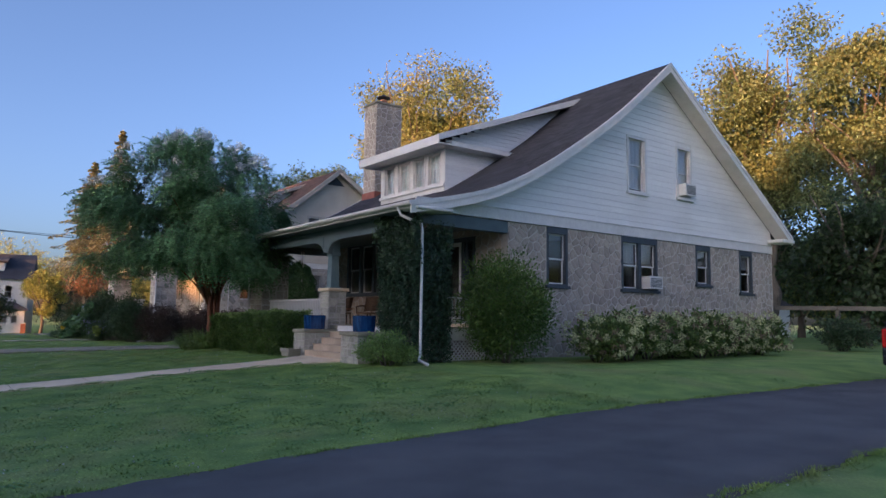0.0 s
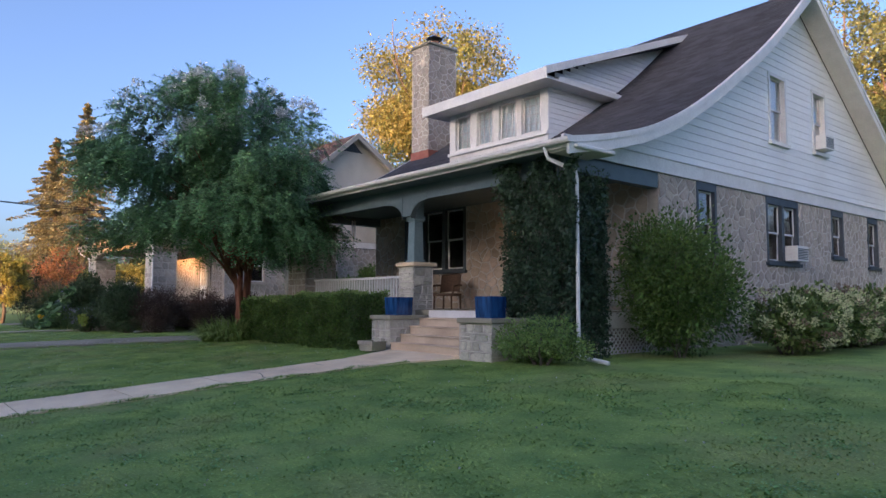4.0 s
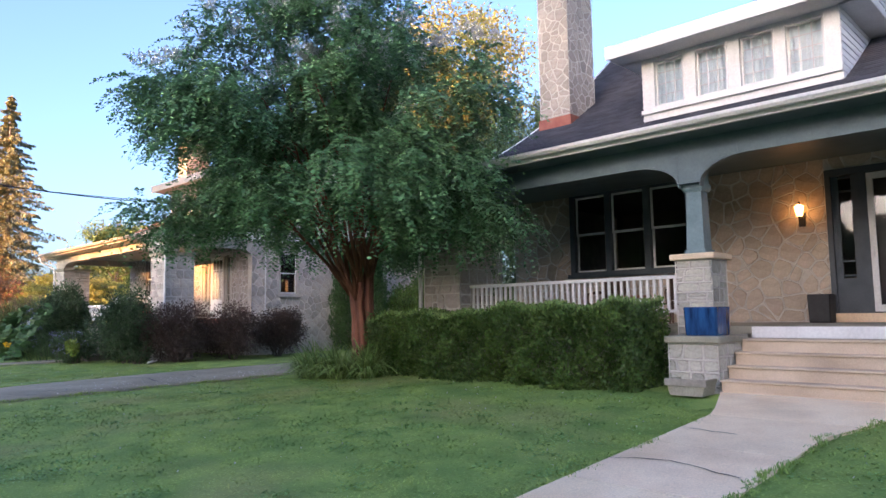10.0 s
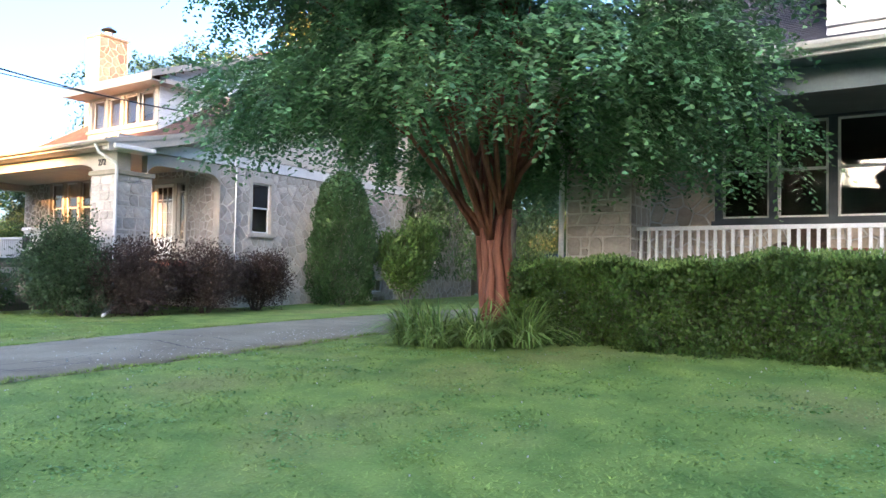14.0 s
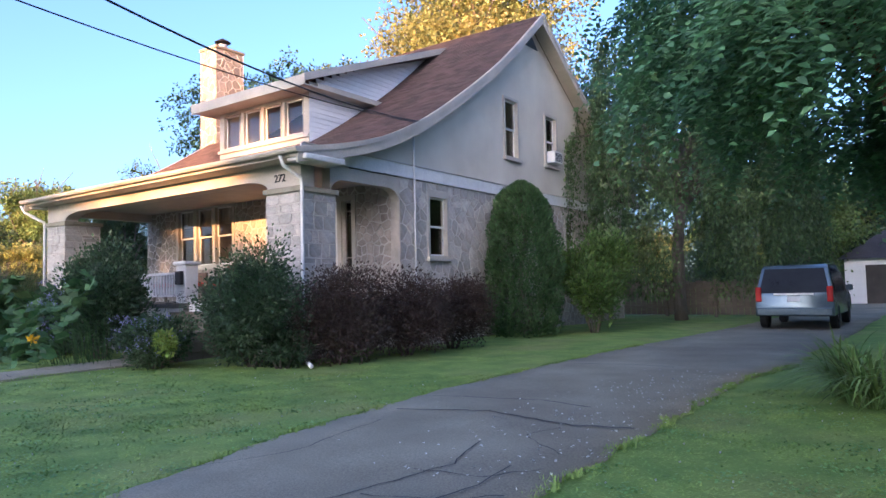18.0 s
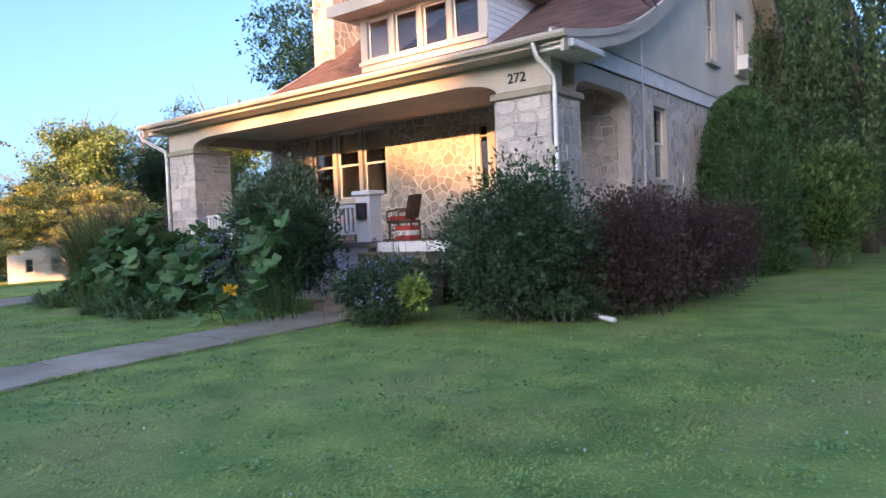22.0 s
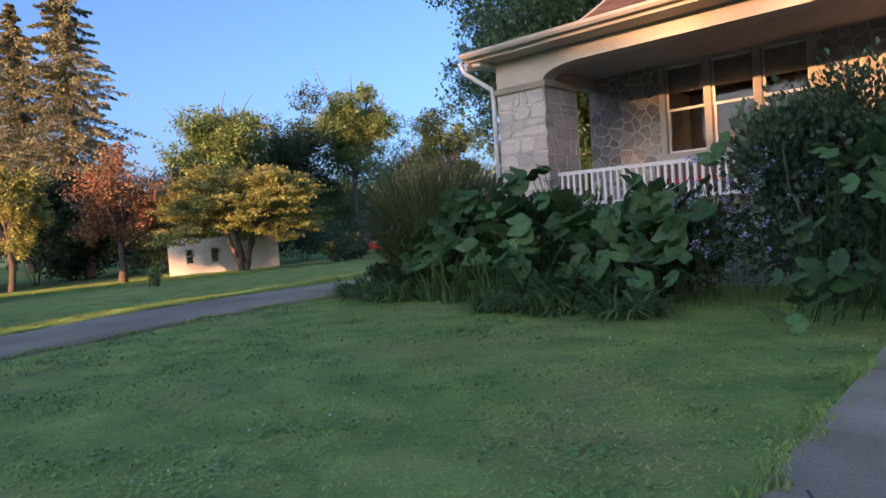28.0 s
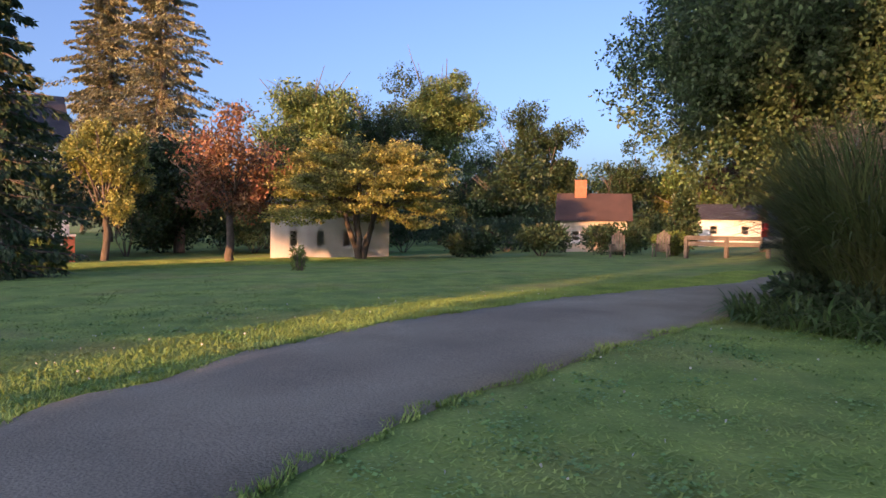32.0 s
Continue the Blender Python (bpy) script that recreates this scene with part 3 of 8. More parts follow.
def rubble(u0, u1, v0, v1, holes, size, seed):
    """Irregular stone outlines that fill a wall face round its openings."""
    rng = random.Random(seed)
    pts = []
    nu, nv = max(1, round((u1 - u0) / size)), max(1, round((v1 - v0) / (size * 0.86)))
    for i in range(nu):
        for j in range(nv):
            pts.append((u0 + (i + 0.5 + 0.5 * (j % 2) - 0.25 + rng.uniform(-0.5, 0.5)) * (u1 - u0) / nu, v0 + (j + 0.5 + rng.uniform(-0.5, 0.5)) * (v1 - v0) / nv))
    A = np.array(pts)
    cells = []
    for k, (x, y) in enumerate(pts):
        near = np.argsort(((A - A[k]) ** 2).sum(1))[1:14]
        poly = [(u0, v0), (u1, v0), (u1, v1), (u0, v1)]
        for n in near:
            a, b = A[n] - A[k]
            poly = clip(poly, a, b, a * (x + A[n][0]) / 2 + b * (y + A[n][1]) / 2)
        for h in holes:
            if not poly or max(p[0] for p in poly) <= h[0] or min(p[0] for p in poly) >= h[1] or max(p[1] for p in poly) <= h[2] or min(p[1] for p in poly) >= h[3]:
                continue
            poly = max((clip(poly, 1, 0, h[0]), clip(poly, -1, 0, -h[1]), clip(poly, 0, 1, h[2]), clip(poly, 0, -1, -h[3])), key=area)
        if area(poly) > 0.004:
            cells.append(poly)
    return cells


def inset(poly, d):
    n = len(poly)
    s = sum(p[0] * q[1] - q[0] * p[1] for p, q in zip(poly, poly[1:] + poly[:1]))
    out = poly
    for i in range(n):
        p, q = poly[i], poly[(i + 1) % n]
        L = math.hypot(q[0] - p[0], q[1] - p[1])
        if L < 1e-6:
            continue
        nx, ny = (q[1] - p[1]) / L, -(q[0] - p[0]) / L
        if s < 0:
            nx, ny = -nx, -ny
        out = clip(out, nx, ny, nx * p[0] + ny * p[1] - d)
        if len(out) < 3:
            return []
    return out


STONES = []          # laid at the end of the file: (wall object, cells, mapping, material, joint, proud)


def courses(u0, u1, v0, v1, size, seed):
    """Roughly squared blocks in uneven courses, some split in two, over u0..u1 and v0..v1."""
    rng = random.Random(seed * 7)
    cells, v = [], v0
    while v < v1 - 0.01:
        h = size * rng.uniform(0.65, 1.2)
        t = v1 if v1 - v - h < size * 0.5 else v + h
        u, low, high = u0, u0, u0
        while u < u1 - 0.01:
            w = size * rng.uniform(0.6, 1.9)
            u = u1 if u1 - u - w < size * 0.5 else u + w
            a, b = (u, u) if u == u1 else (u + rng.uniform(-0.2, 0.2) * size, u + rng.uniform(-0.2, 0.2) * size)
            if rng.random() < 0.22 and t - v > size * 0.7:
                m = v + (t - v) * rng.uniform(0.35, 0.65)
                k = (m - v) / (t - v)
                p, q = low + (high - low) * k, a + (b - a) * k
                cells += [[(low, v), (a, v), (q, m), (p, m)], [(p, m), (q, m), (b, t), (high, t)]]
            else:
                cells.append([(low, v), (a, v), (b, t), (high, t)])
            low, high = a, b
        v = t
    return cells


def lay_courses(wall, u0, u1, v0, v1, M, mat, size, seed):
    STONES.append((wall, courses(u0, u1, v0, v1, size, seed), M, mat, 0.012, 0.012))


def lay(wall, u0, u1, v0, v1, holes, M, mat, size=0.36, seed=1, joint=0.012, proud=0.011):
    STONES.append((wall, rubble(u0, u1, v0, v1, holes, size, seed), M, mat, joint, proud))


def window(parent, M, u0, u1, v0, v1, frame_mat, sash_mat, sill_mat, bays=1, grid=None, curtain=None, sashes=2, sill=True, casing=0.09, lintel=0.0, proud=0.035):
    """A framed opening with sashes, panes, muntins and a sill."""
    bm = bmesh.new()
    wbox(bm, M, u0 + casing, u1 - casing, v1 - casing - lintel, v1, -0.16, proud)
    win = part("window", bm, frame_mat, parent)
    for a in (u0, u1 - casing):
        part("jamb", wbox(bmesh.new(), M, a, a + casing, v0, v1, -0.16, proud), frame_mat, win)
    part("bottom_rail", wbox(bmesh.new(), M, u0 + casing, u1 - casing, v0, v0 + 0.05, -0.16, proud - 0.005), frame_mat, win)
    inner, mull = (u1 - u0 - 2 * casing), 0.14
    wid = (inner - mull * (bays - 1)) / bays
    for b in range(1, bays):
        a = u0 + casing + b * wid + (b - 1) * mull
        part("mullion", wbox(bmesh.new(), M, a, a + mull, v0 + 0.05, v1 - casing - lintel, -0.16, proud - 0.004), frame_mat, win)
    if sill:
        part("sill", wbox(bmesh.new(), M, u0 - 0.05, u1 + 0.05, v0 - 0.09, v0, -0.1, proud + 0.07), sill_mat, win)
    top, low = v1 - casing - lintel, v0 + 0.05
    for b in range(bays):
        a = u0 + casing + b * (wid + mull)
        mid = (top + low) / 2 if sashes == 2 else None
        spans = [(low, mid + 0.02, -0.10), (mid - 0.02, top, -0.065)] if sashes == 2 else [(low, top, -0.08)]
        for s0, s1, w in spans:
            bm = bmesh.new()
            t = 0.045
            for e in (a, a + wid - t):
                wbox(bm, M, e, e + t, s0, s1, w - 0.03, w)
            for e in (s0, s1 - t):
                wbox(bm, M, a + t, a + wid - t, e, e + t, w - 0.03, w)
            if grid:
                gu, gv = grid
                for i in range(1, gu):
                    c = a + wid * i / gu
                    wbox(bm, M, c - 0.009, c + 0.009, s0 + t, s1 - t, w - 0.022, w - 0.004)
                for i in range(1, gv):
                    c = s0 + (s1 - s0) * i / gv
                    wbox(bm, M, a + t, a + wid - t, c - 0.009, c + 0.009, w - 0.021, w - 0.005)
            part("sash", bm, sash_mat, win)
            p = part("pane", wbox(bmesh.new(), M, a + t, a + wid - t, s0 + t, s1 - t, w - 0.018, w - 0.012), GLASS, win)
            p.visible_shadow = False
        if curtain:
            mat, f0, f1 = curtain[b % len(curtain)]
            if mat:
                bm = bmesh.new()
                n = 15
                rows = [[bm.verts.new(M(a + wid * i / (n - 1), z, (-0.17 if mat is BLIND else -0.14) + 0.012 * math.sin(i * 2.1 + b))) for i in range(n)] for z in (low + (top - low) * f0, low + (top - low) * f1)]
                for i in range(n - 1):
                    bm.faces.new((rows[0][i], rows[0][i + 1], rows[1][i + 1], rows[1][i]))
                bmesh.ops.solidify(bm, geom=list(bm.faces), thickness=0.004)
                part("curtain", bm, mat, win)
    return win


def arch(u0, u1, spring, top, crown, rise_w=0.9):
    """A beam outline, u0..u1, whose underside rises from spring at the ends in quarter rounds to crown."""
    pts = [(u0, top), (u0, spring)]
    for k in range(7):
        a = math.pi / 2 * k / 6
        pts.append((u0 + rise_w * (1 - math.cos(a)), spring + (crown - spring) * math.sin(a)))
    for k in range(7):
        a = math.pi / 2 * (1 - k / 6)
        pts.append((u1 - rise_w * (1 - math.cos(a)), spring + (crown - spring) * math.sin(a)))
    return pts + [(u1, spring), (u1, top)]


def railing(parent, M, u0, u1, v0, v1, mat, gap=0.125):
    """Top and bottom rails with square balusters, each its own part."""
    rail = part("railing", wbox(bmesh.new(), M, u0, u1, v1 - 0.06, v1, -0.05, 0.05), mat, parent, "white wooden porch railing")
    part("bottom_rail", wbox(bmesh.new(), M, u0, u1, v0, v0 + 0.05, -0.04, 0.04), mat, rail)
    n = int((u1 - u0) / gap)
    d = None
    for i in range(n):
        u = u0 + (i + 0.5) * (u1 - u0) / n
        o = M(u, 0, 0)
        if d is None:
            P = lambda a, b, c: tuple(p - q for p, q in zip(M(u + a, b, c), o))
            d = part("baluster", wbox(bmesh.new(), P, -0.022, 0.022, v0 + 0.05, v1 - 0.06, -0.02, 0.02), mat, rail)
            d.location = o
        else:
            e = d.copy()
            scene.collection.objects.link(e)
            e.location = o
    return rail


def siding_runs(z0, z1, holes):
    """Stretches of a clapboard between the roof slopes and round the windows."""
    zm = z1 + 0.10
    a, b = roof_y(max(zm, 4.66)) + 0.05, roof_y(max(zm, REAR_Z), True) - 0.05
    a, b = max(a, FY + 0.02), min(b, D)
    spans = [(a, b)]
    for h in holes:
        if h[2] < z1 - 0.01 and h[3] > z0 + 0.01:
            spans = [s for (p, q) in spans for s in ((p, min(q, h[0])), (max(p, h[1]), q)) if s[1] - s[0] > 0.05]
    return [s for s in spans if s[1] - s[0] > 0.15]


def bungalow(name, ox, oy, g, first, label):
    S = dict(roof=SHINGLE_GREY, gable=SIDING, stone=STONE_A, beam=SLATE, trim=WHITE, post=SLATE, frame=SLATE_DARK, sash=WHITE, sill=SLATE_DARK, gframe=WHITE) if first else \
        dict(roof=SHINGLE_RED, gable=STUCCO, stone=STONE_B, beam=CREAM, trim=CREAM, post=CREAM, frame=CREAM, sash=WHITE, sill=CREAM, gframe=CREAM)
    H = thing(name, (ox, oy, 0), label, "house")
    XR, YF = on_x(0.0), on_y(0.0)
    F = 1.2 if first else 1.26      # porch floor
    OR, OL = (0.62, 0.62) if first else (0.50, 0.24)      # roof overhang at the two gables
    # walls
    side_holes = [(1.55, 2.47, 2.5, 4.28), (5.05, 7.0, 2.5, 4.28), (9.3, 10.25, 2.82, 4.28), (12.25, 13.2, 2.6, 4.28)] if first else \
        [(1.15, 2.1, 2.3, 4.1), (5.3, 6.3, 2.4, 4.1), (9.3, 10.25, 2.8, 4.1), (12.25, 13.2, 2.6, 4.1)]
    cellar = [(11.6, 12.3, 0.75, 1.25)] if first else [(4.3, 5.1, 0.35, 0.95), (7.2, 8.0, 0.35, 0.95)]
    right = part("wall", wall_mesh(XR, 0.0, D, g - 0.4, 4.28, side_holes + cellar), MORTAR, H, "mortar of the rubble stone side wall")
    front_holes = [(-9.42, -6.42, 2.33, 4.28), (-3.85, -1.45, F + 0.16, 3.98)]
    front = part("wall", wall_mesh(YF, -W, -0.25, g - 0.4, 4.28, front_holes), MORTAR, H, "mortar of the rubble stone porch wall")
    part("wall", boxed(-W, -0.25, D - 0.25, D, g - 0.4, 4.9), MORTAR, H)
    part("wall", boxed(-W, -W + 0.25, 0.25, D - 0.25, g - 0.4, 4.28), MORTAR, H)
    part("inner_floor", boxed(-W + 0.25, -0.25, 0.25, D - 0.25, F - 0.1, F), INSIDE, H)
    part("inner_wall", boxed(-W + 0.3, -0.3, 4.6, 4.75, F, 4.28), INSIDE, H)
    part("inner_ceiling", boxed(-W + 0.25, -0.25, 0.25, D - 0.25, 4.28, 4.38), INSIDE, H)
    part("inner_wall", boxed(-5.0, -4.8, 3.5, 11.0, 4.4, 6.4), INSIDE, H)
    st = S["stone"]
    lay(right, 0.0, D, g - 0.1, 4.28, side_holes + cellar, XR, st if first else STONE_C, 0.30 if first else 0.34, 3)
    lay(front, -W, -0.26, F, 4.28, front_holes, YF, STONE_TAN if first else st, 0.34 if first else 0.26, 5)
    # gable walls
    gh = [(5.4, 6.45, 5.85, 7.8), (8.2, 9.15, 5.95, 7.85)] if first else [(5.2, 6.15, 5.55, 7.5), (7.95, 8.9, 5.65, 7.45)]
    gables = []
    for x0, hs in ((-0.2, gh), (-W, [])):
        M = on_x(x0 + 0.2 if x0 > -1 else x0)
        bm = bmesh.new()
        ys = sorted({FY + 0.02, -2.4, -1.5, -0.85, 0, 0.9, 2, 3.2, 4.1, 4.9, 6, RIDGE_Y, D, *[h[0] for h in hs], *[h[1] for h in hs]})
        for a, b in zip(ys, ys[1:]):
            ta, tb = roof_z(a) - 0.1, roof_z(b) - 0.1
            hole = [h for h in hs if h[0] - 0.001 <= a and b <= h[1] + 0.001]
            if hole:
                prism(bm, [(a, 4.45), (b, 4.45), (b, hole[0][2]), (a, hole[0][2])], M, -0.2, 0)
                prism(bm, [(a, hole[0][3]), (b, hole[0][3]), (b, tb), (a, ta)], M, -0.2, 0)
            else:
                prism(bm, [(a, 4.45), (b, 4.45), (b, tb), (a, ta)], M, -0.2, 0)
        bmesh.ops.remove_doubles(bm, verts=bm.verts, dist=0.0005)
        gables.append(part("gable", bm, S["gable"], H, "white clapboard gable" if first else "cream stucco gable with warm stains"))
    if first:
        z = 4.62
        while z < 10.1:
            for a, b in siding_runs(z, z + 0.205, gh):
                bm = bmesh.new()
                vs = [bm.verts.new(p) for p in ((0.003, a, z), (0.030, a, z), (0.012, a, z + 0.2), (0.003, a, z + 0.2), (0.003, b, z), (0.030, b, z), (0.012, b, z + 0.2), (0.003, b, z + 0.2))]
                for f in ((0, 1, 2, 3), (7, 6, 5, 4), (0, 4, 5, 1), (1, 5, 6, 2), (2, 6, 7, 3), (3, 7, 4, 0)):
                    bm.faces.new([vs[i] for i in f])
                part("clapboard", bm, SIDING, gables[0])
            z += 0.2
    else:
        bm = bmesh.new()
        prism(bm, [(6.45, 9.55), (7.65, 9.55), (7.05, 10.1)], XR, 0.002, 0.03)
        for k in range(5):
            wbox(bm, XR, 6.6 + k * 0.1, 7.5 - k * 0.1, 9.58 + k * 0.09, 9.62 + k * 0.09, 0.03, 0.06)
        part("attic_vent", bm, SLATE_DARK, H, "dark louvred attic vent")
    belt = part("belt_board", wbox(bmesh.new(), XR, FY + 0.02, D + 0.02, 4.3, 4.62, 0.004, 0.06), WHITE, H, "white band board over the stone" if first else "cream band board over the stone")
    part("drip_cap", wbox(bmesh.new(), XR, FY + 0.02, D + 0.02, 4.622, 4.65, 0.004, 0.09), S["trim"], belt)
    # windows
    for i, h in enumerate(side_holes):
        window(H, XR, *h, S["frame"], S["sash"], S["sill"], bays=2 if (first and i == 1) else 1, curtain=[(BLIND, 0.55, 1.0)] if i in (1, 2) else [(BLIND, 0.62, 1.0)] if i == 3 else None, lintel=0.1)
    for h in cellar:
        window(H, XR, *h, S["trim"], S["sash"], S["sill"], sashes=1, grid=(2, 1), casing=0.06)
    for h in gh:
        window(H, XR, *h, S["gframe"], S["sash"], S["gframe"], curtain=[(CURTAIN, 0.05, 1.0)] if first else None, proud=0.05)
    window(H, YF, *front_holes[0], S["frame"], S["sash"], S["sill"], bays=3, casing=0.12, curtain=None if first else [(BLIND, 0.7, 1.0)])
    # door set
    d0, d1, dz0, dz1 = front_holes[1]
    bm = bmesh.new()
    wbox(bm, YF, d0, d1, dz1 - 0.13, dz1, -0.15, 0.045)
    for a, b in ((d0, d0 + 0.09), (d1 - 0.09, d1), (d0 + 0.52, d0 + 0.66), (d1 - 0.66, d1 - 0.52)):
        wbox(bm, YF, a, b, dz0, dz1 - 0.13, -0.15, 0.04)
    for a, b in ((d0 + 0.09, d0 + 0.52), (d1 - 0.52, d1 - 0.09)):
        wbox(bm, YF, a, b, dz0, dz0 + 0.62, -0.1, 0.0)
    frame_mat = SLATE_DARK if first else CREAM
    door_frame = part("door_frame", bm, frame_mat, H)
    for a, b in ((d0 + 0.09, d0 + 0.52), (d1 - 0.52, d1 - 0.09)):
        bm = bmesh.new()
        for e in (a + 0.06, b - 0.11):
            wbox(bm, YF, e, e + 0.05, dz0 + 0.62, dz1 - 0.13, -0.09, -0.02)
        for k in range(1, 5):
            z = dz0 + 0.62 + (dz1 - 0.13 - dz0 - 0.62) * (0.02 if k == 1 else 0.16 if k == 2 else 0.84 if k == 3 else 0.97)
            wbox(bm, YF, a + 0.11, b - 0.11, z, z + 0.03, -0.085, -0.025)
        side = part("sidelight", bm, frame_mat, door_frame)
        for e in ((a, a + 0.06), (b - 0.06, b)):
            wbox(bm := bmesh.new(), YF, *e, dz0 + 0.62, dz1 - 0.13, -0.1, -0.01)
            part("sidelight_stile", bm, frame_mat, door_frame)
        part("pane", wbox(bmesh.new(), YF, a + 0.11, b - 0.11, dz0 + 0.62, dz1 - 0.13, -0.06, -0.054), GLASS, door_frame).visible_shadow = False
    a, b = d0 + 0.67, d1 - 0.67
    part("threshold", wbox(bmesh.new(), YF, d0 - 0.06, d1 + 0.06, F, F + 0.155, -0.2, 0.16), FLASH if not first else CONCRETE_PALE, H, "red-painted threshold step" if not first else "pale stone door step")
    if first:
        door = part("door", wbox(bmesh.new(), YF, a, b, dz0 + 0.01, dz1 - 0.14, -0.16, -0.11), DOOR_WOOD, H, "dark panelled front door")
        bm = bmesh.new()
        for e in (a, b - 0.1):
            wbox(bm, YF, e, e + 0.1, dz0 + 0.02, dz1 - 0.14, 0.0, 0.045)
        for z0, z1 in ((dz0 + 0.02, dz0 + 0.14), (dz1 - 0.26, dz1 - 0.14)):
            wbox(bm, YF, a + 0.1, b - 0.1, z0, z1, 0.002, 0.043)
        storm = part("storm_door", bm, WHITE, H, "white-framed full-glass storm door")
        part("pane", wbox(bmesh.new(), YF, a + 0.1, b - 0.1, dz0 + 0.14, dz1 - 0.26, 0.018, 0.024), GLASS, storm).visible_shadow = False
        part("handle", tube(bmesh.new(), [YF(a + 0.06, dz0 + 1.0, 0.05), YF(a + 0.06, dz0 + 1.0, 0.09), YF(a + 0.06, dz0 + 1.16, 0.09), YF(a + 0.06, dz0 + 1.16, 0.05)], 0.01), METAL, storm)
    else:
        bm = wall_mesh(YF, a, b, dz0 + 0.01, dz1 - 0.14, [(a + 0.15, b - 0.15, dz0 + 0.75, dz1 - 0.24)], -0.09, -0.03)
        for z in (0.25, 0.5, 0.75):
            z = dz0 + 0.75 + (dz1 - 0.99 - dz0) * z
            wbox(bm, YF, a + 0.15, b - 0.15, z - 0.012, z + 0.012, -0.075, -0.035)
        for k in (1, 2):
            u = a + 0.15 + (b - a - 0.3) * k / 3
            wbox(bm, YF, u - 0.012, u + 0.012, dz0 + 0.75, dz1 - 0.24, -0.073, -0.037)
        door = part("door", bm, WHITE, H, "white-painted door with a twelve-light glass")
        part("pane", wbox(bmesh.new(), YF, a + 0.15, b - 0.15, dz0 + 0.75, dz1 - 0.24, -0.06, -0.055), GLASS, door).visible_shadow = False
        part("curtain", wbox(bmesh.new(), YF, a + 0.14, b - 0.14, dz0 + 0.74, dz0 + 0.75 + (dz1 - 0.99 - dz0) * 0.7, -0.105, -0.098), BLIND, door, "pale half curtain behind the panes")
        part("knob", tube(bmesh.new(), [YF(a + 0.07, dz0 + 0.95, -0.03), YF(a + 0.07, dz0 + 0.95, 0.03)], [0.012, 0.032], 10), METAL, door)
    # porch
    part("porch_floor", boxed(-W + 0.06, -0.07, FY + 0.085, -0.002, F - 0.12, F), CONCRETE_GREY if first else WOOD, H, "grey porch floor")
    part("porch_base", boxed(-W + 0.02, -4.3, FY + 0.1, FY + 0.35, g - 0.4, F - 0.12), MORTAR, H)
    part("porch_base", boxed(-1.5, -0.02, FY + 0.1, FY + 0.35, g - 0.4, F - 0.12), MORTAR, H)
    part("porch_ceiling", boxed(-W + 0.02, -0.02, FY + 0.3, -0.01, 4.2, 4.26), SLATE if first else CEIL, H)
    PF = on_y(FY + 0.12)
    posts = [(-W, -W + 1.08), (-1.08, 0.0)]
    cap = 3.55 if first else 3.60
    for i, (a, b) in enumerate(posts):
        pz = part("stone_pillar", boxed(a + 0.02, b - 0.02, FY + 0.02, FY + 1.06, g - 0.4, cap), MORTAR, H, "square rubble stone corner pillar")
        sides = [((a, b), on_y(FY + 0.02), 11 + i), ((FY + 0.02, FY + 1.06), on_x(b - 0.02), 21 + i)]
        if i == 0:
            sides.append(((FY + 0.02, FY + 1.06), lambda u, v, w: (-W + 0.02 - w, u, v), 25))
        for (u0, u1), M, seed in sides:
            lay_courses(pz, u0, u1, g - 0.05, cap, M, st if first else STONE_C, 0.27, seed)
        part("pillar_cap", boxed(a - 0.06, b + 0.06, FY - 0.05, FY + 1.12, cap, cap + 0.12, bev=0.015), CONCRETE_GREY if not first else STEP_BROWN, pz, "thin projecting stone cap")
    top = 4.32
    if first:
        spans = [(-W + 0.1, -5.142), (-4.798, -0.1)]
        beam = part("beam", boxed(-W - 0.05, 0.02, FY + 0.10, FY + 0.36, 3.98, top), S["beam"], H, "slate-blue painted porch beam")
        part("beam_block", wbox(bmesh.new(), PF, -5.14, -4.80, 3.50, 4.0, 0.0, 0.098), S["beam"], beam)
        for a, b in spans:
            part("arched_board", prism(bmesh.new(), arch(a, b, 3.45, 4.0, 3.86, 0.75), PF, 0.0, 0.10), S["beam"], beam)
    else:
        beam = part("beam", prism(bmesh.new(), arch(-W + 1.04, -1.04, cap + 0.12, top, 3.95, 0.8), PF, -0.28, 0.1), S["beam"], H, "cream arched porch beam")
        for a, b in ((-W - 0.02, -W + 1.04), (-1.04, 0.02)):
            part("beam_end", boxed(a, b, FY + 0.02, FY + 0.40, cap + 0.12, top), S["beam"], beam)
    bm = bmesh.new()
    if first:
        box(bm, -0.25, 0.0, FY + 0.36, 0.0, 3.95, 4.28)
    else:
        prism(bm, arch(FY + 0.9, 0.0, 3.66, 4.28, 3.98, 0.45), XR, -0.25, 0.0)
    part("side_beam", bm, S["beam"], H)
    bm = bmesh.new()
    box(bm, -W, -W + 0.25, FY + 0.36, 0.0, 3.95, 4.28)
    part("side_beam", bm, S["beam"], H)
    part("frieze", boxed(-W - 0.05, 0.02, FY + 0.22, FY + 0.30, top + 0.002, 4.6), S["trim"], H)
    # roof
    bm = bmesh.new()
    under = [(y, z - 0.09) for y, z in ROOF] + [(REAR_Y, REAR_Z - 0.09)]
    M = on_x(0.0)
    for a, b in zip(range(len(ROOF)), range(1, len(ROOF) + 1)):
        top_l = [*ROOF, (REAR_Y, REAR_Z)]
        prism(bm, [top_l[a], top_l[b], under[b], under[a]], M, -W - OL, OR)
    bmesh.ops.remove_doubles(bm, verts=bm.verts, dist=0.0005)
    roof = part("roof", bm, S["roof"], H, "charcoal shingle roof with a flared front slope" if first else "russet shingle roof with a flared front slope")
